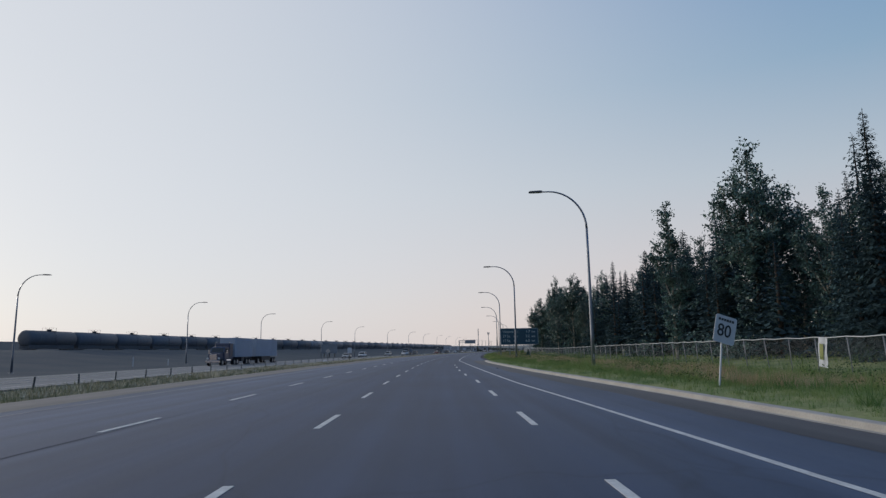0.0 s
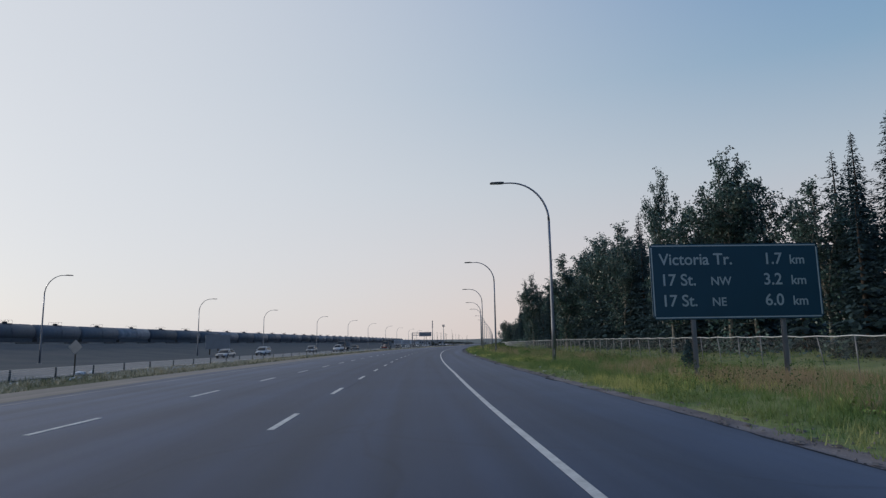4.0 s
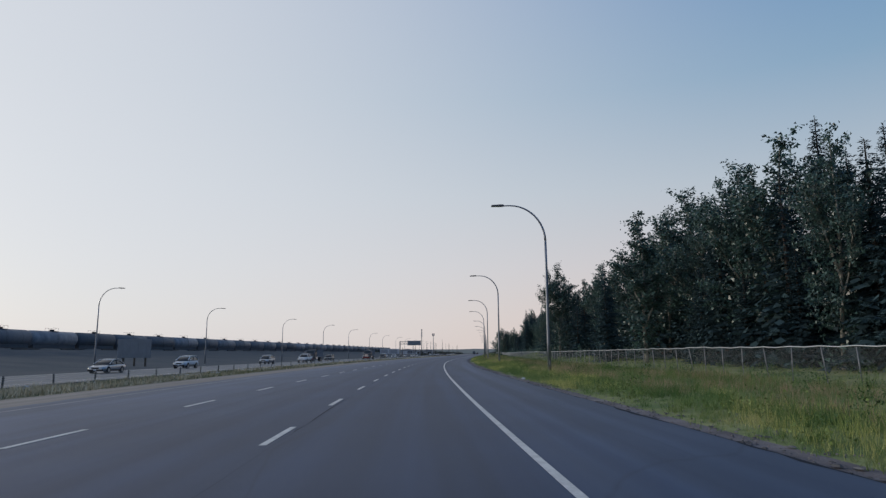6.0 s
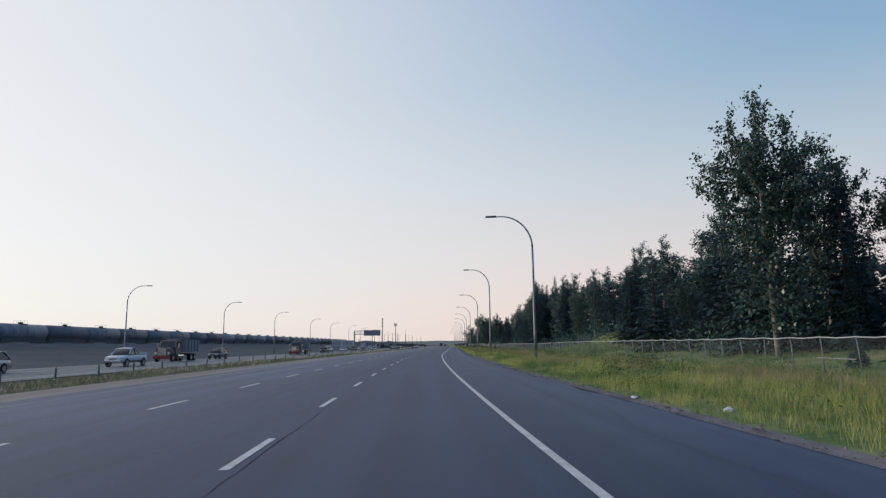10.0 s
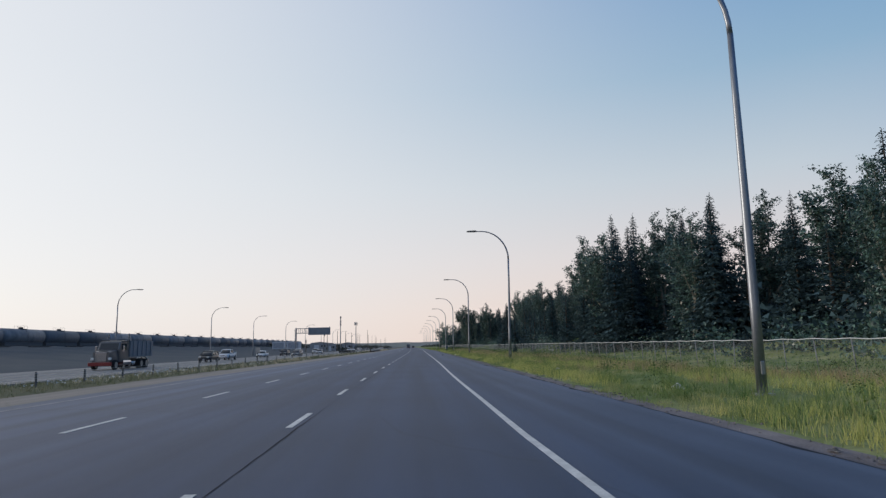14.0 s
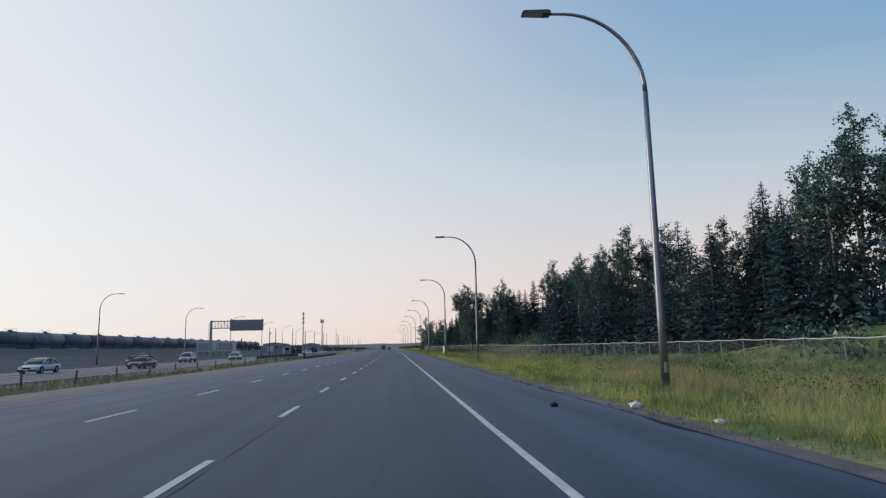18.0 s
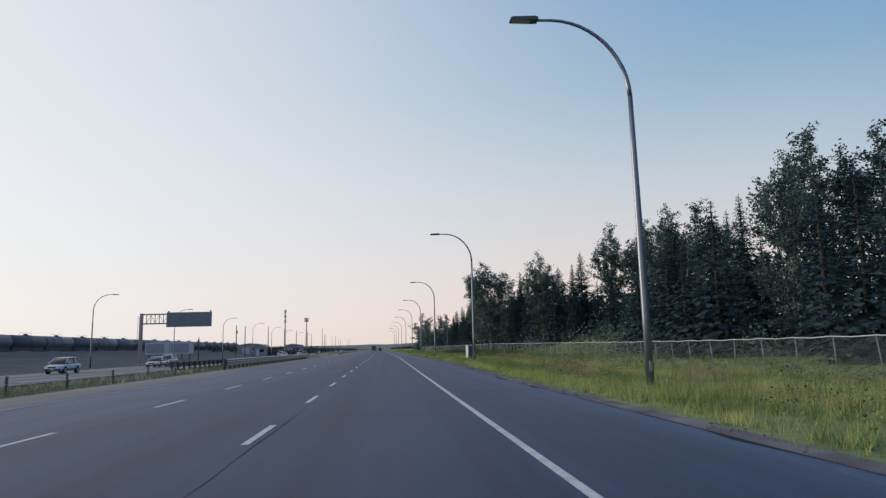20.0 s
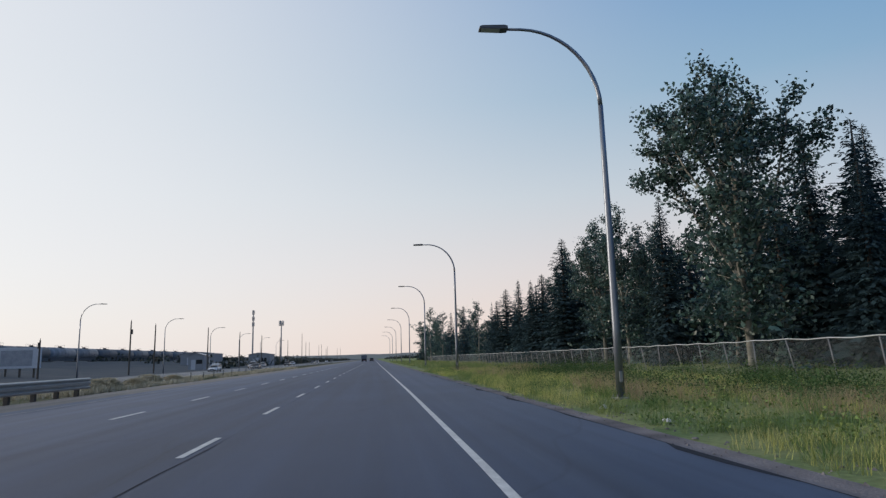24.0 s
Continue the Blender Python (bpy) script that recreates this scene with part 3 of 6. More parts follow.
# concrete kerb of the merging lane
def build_kerb():
    prof = [(0.22, 0.004), (0.34, 0.002), (0.37, 0.10), (0.41, 0.115), (0.60, 0.115), (0.60, -0.05), (0.22, -0.05)]
    bm = bmesh.new()
    rings = []
    for y in np.arange(-60, 78.6, 1.5):
        k = 1.0 if y < 76 else max(0.25, (78.6 - y) / 2.6)
        m = math.sqrt(1 + slope(y) ** 2)
        rings.append([bm.verts.new((centre(y) + (edge(y) - 0.30 + a) * m, y, 0.002 + (b * k if b > 0 else b))) for a, b in prof])
    n = len(prof)
    for u, v in zip(rings, rings[1:]):
        for i in range(n):
            bm.faces.new((u[i], u[(i + 1) % n], v[(i + 1) % n], v[i]))
    bm.faces.new(rings[0])
    bm.faces.new(rings[-1][::-1])
    bmesh.ops.recalc_face_normals(bm, faces=bm.faces[:])
    tagged(part("kerb", bm, CONCRETE), "pale concrete kerb with gutter beside the merging lane", "kerb", kind="structure")


build_kerb()


def stand(y, lat, turn=0.0, z=None):
    """A pose on the ground beside the road, turned with it."""
    p = on(y, lat)
    return Matrix.Translation((p.x, p.y, ground_z(y, lat) if z is None else z)) @ pose(0, 0, 0, 0, 0, heading(y) + turn)


# ---- street lamps ----
def build_lamp(m, label):
    """A tapered pole whose top bends over into an arm; the arm reaches towards local -x."""
    t = thing("street_lamp", m, label, "street lamp", "street lamps along the road")
    bm = bmesh.new()
    pts = [(0, 0, -0.1), (0, 0, 2), (0, 0, 4.5), (0, 0, 7), (0, 0, 8.65)]
    rad = [0.125, 0.115, 0.10, 0.085, 0.075]
    part("pole", tube(bm, pts, rad, 10), LAMP_GREY, t, smooth=True)
    bm = bmesh.new()
    arc = [(-2.35 + 2.35 * math.cos(a), 0, 8.62 + 2.42 * math.sin(a)) for a in np.linspace(0, math.pi / 2, 13)]
    arc += [(-2.95, 0, 11.03)]
    part("arm", tube(bm, arc, [0.075 - 0.0025 * i for i in range(len(arc))], 8), LAMP_GREY, t, smooth=True)
    bm = slab(bmesh.new(), [(-2.78, 11.08), (-2.88, 11.11), (-3.56, 11.075), (-3.64, 11.04), (-3.64, 10.99), (-2.96, 10.985), (-2.78, 11.0)], 0.30, "y", -0.15)
    head = part("lamp_head", bm, LAMP_HEAD, t)
    part("lens", box(bmesh.new(), -3.58, -3.02, -0.12, 0.12, 10.972, 10.986), LENS, head)
    bm = box(bmesh.new(), -0.22, 0.22, -0.22, 0.22, -0.02, 0.035, 0.01)
    part("base_plate", bm, GALV, t)
    part("hand_hole_cover", box(bmesh.new(), -0.05, 0.05, -0.135, -0.108, 0.45, 0.75, 0.01), GALV, t)
    bolt = None
    for sx in (-0.16, 0.16):
        for sy in (-0.16, 0.16):
            if bolt is None:
                bolt = part("bolt", tube(bmesh.new(), [(0, 0, 0), (0, 0, 0.08)], 0.02, 6), GALV, t)
                bolt.location = (sx, sy, 0.03)
            else:
                again(bolt, t, Matrix.Translation((sx, sy, 0.03)))
    return t


R_LAMPS = [(a, b + 0.05) for a, b in ((43.1, 11.55), (80.0, 10.4), (116.0, 10.42), (156.2, 10.5), (196.5, 10.5), (236.2, 10.5), (276.05, 10.17), (316.05, 10.13), (355.8, 9.74), (395.0, 9.5), (432.2, 9.66), (472.4, 9.66), (510.5, 10.0), (543.6, 9.9), (583, 9.9), (622, 9.9), (661, 9.9), (700, 9.9), (740, 9.9))]
L_LAMPS = [(74.5, -46.5), (122.2, -48.4), (160.8, -48.6), (205.0, -46.7), (240.0, -45.5), (280.8, -43.0), (317.3, -41.7), (357.4, -42.6), (402.4, -43.1), (441.2, -43.6), (478.3, -41.9), (516.0, -41.5), (554.9, -40.7), (591.1, -39.8), (629, -40), (670, -41), (710, -41), (750, -41)]
TALLER = {43.1: 1.015, 276.05: 1.042, 355.8: 0.992, 472.4: 0.988}
near_lamp = build_lamp(stand(*R_LAMPS[0]) @ Matrix.Diagonal((1, 1, TALLER[43.1], 1)), "tall grey steel street lamp with curved arm on grass verge")
for q in R_LAMPS[1:]:
    copy_thing(near_lamp, stand(*q) @ pose(0, 0, 0, 0, 0.7 if 310 < q[0] < 320 else 0.0, 0) @ Matrix.Diagonal((1, 1, TALLER.get(q[0], 1.0), 1)))
far_lamp = build_lamp(stand(*L_LAMPS[0], 180), "tall grey steel street lamp beside the oncoming carriageway")
for y, la in L_LAMPS[1:]:
    copy_thing(far_lamp, stand(y, la, 180) @ Matrix.Diagonal((1, 1, 1.04 if y < 210 else 1.0, 1)))


# ---- chain-link fence ----
def build_fence():
    f = thing("chain_link_fence", Matrix.Identity(4), "long galvanised chain-link fence on thin steel posts behind the verge", "fence")
    top = 1.5
    rng = random.Random(4)
    post = None
    y = -20.0
    n = 0
    while y < 640:
        step = 2.17
        lean = rng.gauss(0, 2.2)
        tip = -rng.gauss(3.0 if y < 440 else 7.0, 2.0)
        p = on(y, FENCE_LAT - math.sin(math.radians(tip)) * 1.4)
        m = Matrix.Translation((p.x, p.y, fence_base(y) - 0.05)) @ pose(0, 0, 0, lean, tip, heading(y))
        if post is None:
            post = part("post", tube(bmesh.new(), [(0, 0, -0.1), (0, 0, top + 0.04)], 0.024, 6), POST_PALE, f, smooth=True)
            post.matrix_basis = m
        elif n < 298:
            again(post, f, m)
        y += step
        n += 1
    ys = np.arange(-20, 640, 1.085)
    line = []
    for i, y in enumerate(ys):
        p = on(y, FENCE_LAT - 0.03)
        sag = -0.02 * (1 - math.cos(i * math.pi)) + 0.035 * noise.noise((y * 0.25, 3.0, 0.0))
        line.append((p.x, p.y, fence_base(y) + top - 0.03 + sag))
    part("top_rail", tube(bmesh.new(), line, 0.022, 6), RAIL_BRIGHT, f, "bright galvanised top rail", smooth=True)
    # woven wire
    verts, faces = [], []
    w = 0.0019
    for y in np.arange(-20, 639, 0.085):
        for sgn in (1, -1):
            y2 = y + sgn * 1.3
            a, b = on(y, FENCE_LAT + 0.012 * sgn), on(y2, FENCE_LAT + 0.012 * sgn)
            za, zb = fence_base(y) + 0.05, fence_base(y2) + top - 0.05
            k = len(verts)
            verts += [(a.x, a.y - w, za), (a.x, a.y + w, za), (b.x, b.y + w, zb), (b.x, b.y - w, zb)]
            faces.append((k, k + 1, k + 2, k + 3))
    link_mesh("wire_mesh", verts, faces, WIRE, f)
    # loose rails hanging at the foot of the fence
    for y, ln in ((212, 2.3), (336, 2.6)):
        p, q = on(y, FENCE_LAT - 0.3), on(y - ln, FENCE_LAT - 0.3)
        part("loose_rail", tube(bmesh.new(), [(p.x, p.y, 0.62), (q.x, q.y, 0.6)], 0.025, 6), GALV, f)


build_fence()


def banner():
    t = thing("fence_banner", stand(29.4, FENCE_LAT - 0.08, 0, fence_base(29.4)) @ pose(0, 0, 0, 7, 0, 0), "pale printed banner tied to the chain-link fence", "banner")
    bm = bmesh.new()
    nx, nz = 5, 8
    g = [[bm.verts.new((0.03 * math.sin(i * 1.3 + j), -0.31 + 0.62 * i / nx + 0.02 * math.sin(j), 0.25 + 1.2 * j / nz)) for j in range(nz + 1)] for i in range(nx + 1)]
    for i in range(nx):
        for j in range(nz):
            bm.faces.new((g[i][j], g[i + 1][j], g[i + 1][j + 1], g[i][j + 1]))
    r = bmesh.ops.extrude_face_region(bm, geom=bm.faces[:])
    bmesh.ops.translate(bm, verts=[v for v in r["geom"] if isinstance(v, bmesh.types.BMVert)], vec=(0.006, 0, 0))
    sheet = part("sheet", bm, SIGN_WHITE, t)
    part("printed_shape", box(bmesh.new(), -0.052, -0.046, -0.12, 0.14, 0.55, 1.2, 0.0), TURF, t, "green printed shape")


banner()


# ---- signs ----
def guide_sign():
    y = 96.3
    h = heading(y)
    o = on(y, 12.32)
    gz = ground_z(y, 12.5)
    t = thing("guide_sign", Matrix.Translation((o.x, o.y, 0)) @ pose(0, 0, 0.10, 0, 0, h) @ Matrix.Diagonal((0.965, 1, 0.985, 1)), "green distance sign with white lettering on two steel posts", "road sign")
    bm = slab(bmesh.new(), [(-2.82 + 0.1, 1.82), (2.82 - 0.1, 1.82), (2.82, 1.92), (2.82, 4.13), (2.72, 4.23), (-2.72, 4.23), (-2.82, 4.13), (-2.82, 1.92)], 0.04, "y", 0.0)
    panel = part("panel", bm, SIGN_GREEN, t, "dark green reflective panel")
    bm = bmesh.new()
    for x0, x1, z0, z1 in ((-2.74, 2.74, 1.86, 1.90), (-2.74, 2.74, 4.15, 4.19), (-2.78, -2.74, 1.94, 4.11), (2.74, 2.78, 1.94, 4.11)):
        box(bm, x0, x1, -0.006, -0.001, z0, z1)
    part("border", bm, SIGN_TEXT, panel)
    for row, x, text, size in ((0, -2.52, "Victoria Tr.", 0.52), (0, 0.95, "1.7", 0.52), (0, 1.82, "km", 0.42), (1, -2.52, "17 St.", 0.52), (1, -0.86, "NW", 0.38), (1, 0.90, "3.2", 0.52),
                               (1, 1.82, "km", 0.42), (2, -2.52, "17 St.", 0.52), (2, -0.86, "NE", 0.38), (2, 0.90, "6.0", 0.52), (2, 1.82, "km", 0.42)):
        words("lettering", text, size, SIGN_TEXT, panel, Matrix.Translation((x, -0.006, 3.56 - 0.66 * row)) @ pose(0, 0, 0, 90))
    for x in (-1.48, 1.5):
        bm = bmesh.new()
        box(bm, x - 0.06, x + 0.06, 0.05, 0.058, gz - 0.1, 4.1)
        box(bm, x - 0.06, x + 0.06, 0.15, 0.158, gz - 0.1, 4.1)
        box(bm, x - 0.004, x + 0.004, 0.058, 0.15, gz - 0.1, 4.1)
        part("post", bm, LAMP_GREY, t)
    for z in (2.2, 3.0, 3.85):
        part("stringer", box(bmesh.new(), -2.6, 2.6, 0.04, 0.05, z - 0.04, z + 0.04), GALV, t)


guide_sign()


def speed_sign():
    t = thing("speed_limit_sign", stand(21.2, 10.2, 0) @ pose(-0.06, 0, 0, 0, 7.5, 4), "white speed limit sign on a leaning pale post in the grass", "road sign")
    post = part("post", box(bmesh.new(), -0.022, 0.022, -0.01, 0.04, -0.1, 1.75, 0.008), SIGN_WHITE, t, "pale painted wooden post")
    tilt = pose(0.06, -0.03, 1.62, 0, 7, 14)
    bm = slab(bmesh.new(), [(-0.33, -0.40), (0.33, -0.40), (0.375, -0.355), (0.375, 0.355), (0.33, 0.40), (-0.33, 0.40), (-0.375, 0.355), (-0.375, -0.355)], 0.012, "y", -0.012)
    panel = part("panel", bm, SIGN_WHITE, t)
    panel.matrix_basis = tilt
    words("numerals", "80", 0.50, SIGN_BLACK, panel, Matrix.Translation((-0.03, -0.016, -0.20)) @ pose(0, 0, 0, 90), "CENTER")
    bm = bmesh.new()
    for x0, x1 in ((-0.28, -0.20), (-0.18, -0.11), (-0.09, -0.02), (0.0, 0.08), (0.10, 0.17), (0.19, 0.27)):
        box(bm, x0, x1, -0.016, -0.0125, 0.24, 0.31)
    part("small_lettering", bm, SIGN_BLACK, panel)


speed_sign()


def back_sign(y, lat, kind, label, h=2.1, s=0.75):
    t = thing("road_sign", stand(y, lat), label, "road sign")
    part("post", box(bmesh.new(), -0.04, 0.04, -0.04, 0.04, -0.1, h + 0.3, 0.005), WOOD, t)
    if kind == "diamond":
        out = [(0, -s * 0.62), (s * 0.62, 0), (0, s * 0.62), (-s * 0.62, 0)]
    else:
        out = [(-s * 0.4, -s * 0.5), (s * 0.4, -s * 0.5), (s * 0.4, s * 0.5), (-s * 0.4, s * 0.5)]
    bm = slab(bmesh.new(), out, 0.01, "y", -0.055)
    part("panel", bm, SIGN_WHITE if y < 110 else GALV, t).location = (0, 0, h)


back_sign(121.3, -21.2, "diamond", "grey back of a diamond warning sign on a wooden post", 2.0, 0.78)
back_sign(100, -13.0, "square", "white rectangular sign on a post in the median", 1.7, 0.8)
back_sign(363.8, -23.3, "square", "grey back of a small rectangular sign on a thin post", 1.75, 0.85)


def marker_post(y, lat, h):
    t = thing("marker_post", stand(y, lat), "small white reflector post on the far roadside", "marker post", "marker posts beyond the oncoming road")
    part("post", slab(bmesh.new(), [(-0.07, -0.1), (0.07, -0.1), (0.07, h - 0.06), (0.0, h), (-0.07, h - 0.06)], 0.03, "y", 0.0), SIGN_WHITE, t)
    part("reflector", box(bmesh.new(), -0.045, 0.045, -0.006, -0.001, h - 0.28, h - 0.12), CABINET_WHITE, t)


marker_post(102.3, -47.5, 1.5)
marker_post(110.6, -46.0, 1.1)


def overhead_sign():
    """A cantilever gantry beside the oncoming carriageway, seen from behind its panel."""
    y, h = 498.8, heading(498.8)
    o = on(y, -42.1)
    gz = ground_z(y, -42.1)
    t = thing("sign_gantry", Matrix.Translation((o.x, o.y, 0)) @ pose(0, 0, 0, 0, 0, h), "grey steel cantilever sign gantry over the oncoming lanes, seen from behind", "sign gantry")
    part("column", box(bmesh.new(), -0.26, 0.26, -0.22, 0.22, gz - 0.1, 8.75, 0.02), LAMP_GREY, t)
    part("base_plate", box(bmesh.new(), -0.5, 0.5, -0.45, 0.45, gz - 0.05, gz + 0.10, 0.02), CONCRETE, t)
    for z in (8.55, 6.85):
        part("chord", box(bmesh.new(), 0.26, 12.4, -0.13, 0.13, z - 0.12, z + 0.12, 0.01), LAMP_GREY, t)
    brace = None
    for i in range(6):
        x = 0.9 + i * 0.75
        q = box(bmesh.new(), x - 0.05, x + 0.05, -0.06, 0.06, 6.97, 8.43)
        part("upright", q, LAMP_GREY, t)
        if i < 5:
            a, b = ((x, 0, 8.4), (x + 0.75, 0, 7.0)) if i % 2 else ((x, 0, 7.0), (x + 0.75, 0, 8.4))
            part("brace", tube(bmesh.new(), [a, b], 0.035, 6), LAMP_GREY, t)
    panel = part("panel", box(bmesh.new(), 4.5, 12.6, -0.30, -0.22, 6.15, 8.85, 0.02), SIGN_BACK, t, "blank grey back of a wide sign panel")
    for x in np.arange(5.0, 12.5, 0.95):
        part("rib", box(bmesh.new(), x - 0.03, x + 0.03, -0.318, -0.30, 6.22, 8.78), SIGN_BACK, panel)
    for x in (4.8, 12.3):
        part("bracket", box(bmesh.new(), x - 0.1, x + 0.1, -0.2, 0.2, 8.8, 9.15, 0.02), LAMP_GREY, t)
    ladder = part("ladder", tube(tube(bmesh.new(), [(-0.62, 0, 3.2), (-0.62, 0, 8.3)], 0.03, 6), [(-0.34, 0, 3.2), (-0.34, 0, 8.3)], 0.03, 6), LAMP_GREY, t)
    for z in np.arange(3.4, 8.2, 0.4):
        part("rung", tube(bmesh.new(), [(-0.62, 0, z), (-0.34, 0, z)], 0.018, 5), LAMP_GREY, ladder)


overhead_sign()


def billboard(y, lat, w, zb, zt, label, picture, turn=0):
    gz = ground_z(y, lat)
    o = on(y, lat)
    t = thing("billboard", Matrix.Translation((o.x, o.y, 0)) @ pose(0, 0, 0, 0, 0, heading(y) + turn), label, "billboard")
    part("panel", box(bmesh.new(), -w / 2, w / 2, -0.12, 0.12, zb, zt, 0.02), SIGN_WHITE if picture else SIGN_BACK, t)
    if picture:
        part("picture", box(bmesh.new(), -w / 2 + 0.35, w / 2 - 1.3, -0.135, -0.124, zb + 0.4, zt - 0.45), SIGN_GREY, t, "faded grey printed picture")
        part("picture_shape", box(bmesh.new(), -w / 2 + 1.2, w / 2 - 2.4, -0.15, -0.137, zb + 0.9, zt - 1.5, 0.005), SIGN_GREY, t)
    else:
        for x in np.linspace(-w / 2 + 0.7, w / 2 - 0.7, 4):
            part("rib", box(bmesh.new(), x - 0.04, x + 0.04, -0.145, -0.12, zb + 0.05, zt - 0.05), SIGN_BACK, t)
    for x in (-w / 3, 0, w / 3):
        part("post", box(bmesh.new(), x - 0.12, x + 0.12, 0.12, 0.36, gz - 0.1, zt - 0.3), WOOD, t)


billboard(568, -62.1, 6.6, 1.2, 4.6, "white billboard with a faded picture beside the railway bank", True)
billboard(567, -55.0, 6.6, 1.2, 4.6, "white billboard with a faded picture beside the railway bank", True)
billboard(218.8, -48.4, 5.6, 0.9, 3.95, "blank grey back of a large billboard at the roadside", False)


# ---- median: cable barrier and guard rail ----
def cable_barrier(y0, y1):
    f = thing("cable_barrier", Matrix.Identity(4), "low cable barrier on short dark posts along the grass median", "crash barrier", "barriers in the median")
    rng = random.Random(8)
    post, line = None, []
    for y in np.arange(y0, y1, 4.4):
        m = stand(y, float(np.interp(y, (130, 350, 424, 492, 560), (-20.3, -15.3, -11.8, -13.0, -14.0)))) @ pose(0, 0, 0, rng.gauss(0, 2), rng.gauss(0, 2), 0)
        line.append(m.translation.copy())
        if post is None:
            post = part("post", box(bmesh.new(), -0.04, 0.04, -0.05, 0.05, -0.1, 0.72, 0.01), POST_DARK, f)
            post.matrix_basis = m
        else:
            again(post, f, m)
    for z in (0.42, 0.54, 0.66):
        part("cable", tube(bmesh.new(), [(p.x + 0.07, p.y, p.z + z) for p in line], 0.011, 5), GALV, f)


cable_barrier(-10, 424)
cable_barrier(492, 720)


RAIL_SIDE = (424, 440, 487), (-9.9, -10.4, -10.6)


def guard_rail(y0, y1, lateral, side):
    """A ridged beam on timber posts; side is +1 where the beam faces right of the road's line, else -1."""
    f = thing("guard_rail", Matrix.Identity(4), "galvanised three-ridged guard rail on timber posts in the median", "guard rail", "barriers in the median")
    prof = [(0.0, 0.0), (0.05, 0.02), (0.08, 0.05), (0.08, 0.09), (0.02, 0.14), (0.02, 0.16), (0.08, 0.21), (0.08, 0.30), (0.02, 0.35), (0.02, 0.37), (0.08, 0.42), (0.08, 0.46), (0.05, 0.49), (0.0, 0.51)]
    bm = bmesh.new()
    rings = []
    for y in np.arange(y0, y1 + 0.1, 1.5):
        la = lateral(y)
        c = on(y, la, ground_z(y, la) + 0.36)
        nrm = (on(y, la + side) - on(y, la)).normalized()
        rings.append([bm.verts.new((c.x + nrm.x * a, c.y + nrm.y * a, c.z + b)) for a, b in prof] +
                     [bm.verts.new((c.x + nrm.x * (a - 0.006), c.y + nrm.y * (a - 0.006), c.z + b)) for a, b in prof[::-1]])
    n = len(rings[0])
    for u, v in zip(rings, rings[1:]):
        for i in range(n):
            bm.faces.new((u[i], u[(i + 1) % n], v[(i + 1) % n], v[i]))
    bm.faces.new(rings[0])
    bm.faces.new(rings[-1][::-1])
    bmesh.ops.recalc_face_normals(bm, faces=bm.faces[:])
    part("beam", bm, GALV, f)
    post = None
    for y in np.arange(y0 + 0.3, y1, 1.9):
        m = stand(y, lateral(y) - 0.2 * side) @ Matrix.Diagonal((side, 1, 1, 1))
        if post is None:
            post = part("post", box(bmesh.new(), -0.09, 0.09, -0.08, 0.08, -0.12, 0.88, 0.012), WOOD, f)
            post.matrix_basis = m
            block = part("blockout", box(bmesh.new(), 0.09, 0.195, -0.07, 0.07, 0.40, 0.84, 0.01), WOOD, f)
            block.matrix_basis = m
        else:
            again(post, f, m)
            again(block, f, m)


guard_rail(427, 487, lambda y: float(np.interp(y, *RAIL_SIDE)), 1)
guard_rail(447, 487, lambda y: float(np.interp(y, (447, 487), (-20.6, -19.4))), -1)


# ---- utility cabinet ----
def utility_cabinet():
    t = thing("utility_cabinet", stand(439.4, 10.2, 34) @ pose(0, 0, -0.1), "white metal utility cabinet, front coloured as shade, on a concrete plinth", "utility cabinet")
    part("body", box(bmesh.new(), -0.24, 0.24, -0.19, 0.19, 0.08, 1.42, 0.015), CABINET_WHITE, t)
    part("roof", box(bmesh.new(), -0.26, 0.26, -0.215, 0.21, 1.42, 1.47, 0.012), CABINET_WHITE, t)
    part("plinth", box(bmesh.new(), -0.32, 0.32, -0.27, 0.27, -0.45, 0.08, 0.03), CONCRETE, t, "rough concrete plinth")
    # shade on the side away from the sun is painted as blue
    door = part("door", box(bmesh.new(), -0.235, 0.235, -0.208, -0.192, 0.10, 1.41, 0.004), CABINET_SHADE, t, "door with the front's blue shade in its colour")
    part("handle", box(bmesh.new(), 0.14, 0.17, -0.235, -0.208, 0.75, 0.92, 0.006), LAMP_GREY, door)
    part("hinge", box(bmesh.new(), -0.235, -0.215, -0.222, -0.208, 0.45, 0.55, 0.003), LAMP_GREY, door)
    part("hinge", box(bmesh.new(), -0.235, -0.215, -0.222, -0.208, 1.10, 1.20, 0.003), LAMP_GREY, door)


utility_cabinet()


# ---- railway: rails and tank wagons ----
RAIL_Z, RAIL_LAT = 1.8, -100.0
for k in (-0.72, 0.72):
    tagged(ribbon("rail", -100, 1400, RAIL_LAT + k - 0.05, RAIL_LAT + k + 0.05, RAIL_Z, RAIL_STEEL, step=10, thick=0.16), "rusty steel railway rail on the ballast", "rail", kind="structure")
tagged(ribbon("railway_ballast", -100, 1400, RAIL_LAT - 1.5, RAIL_LAT + 1.5, RAIL_Z - 0.12, BALLAST, step=10, thick=0.2), "grey ballast bed under the railway track", "track bed", kind="structure")


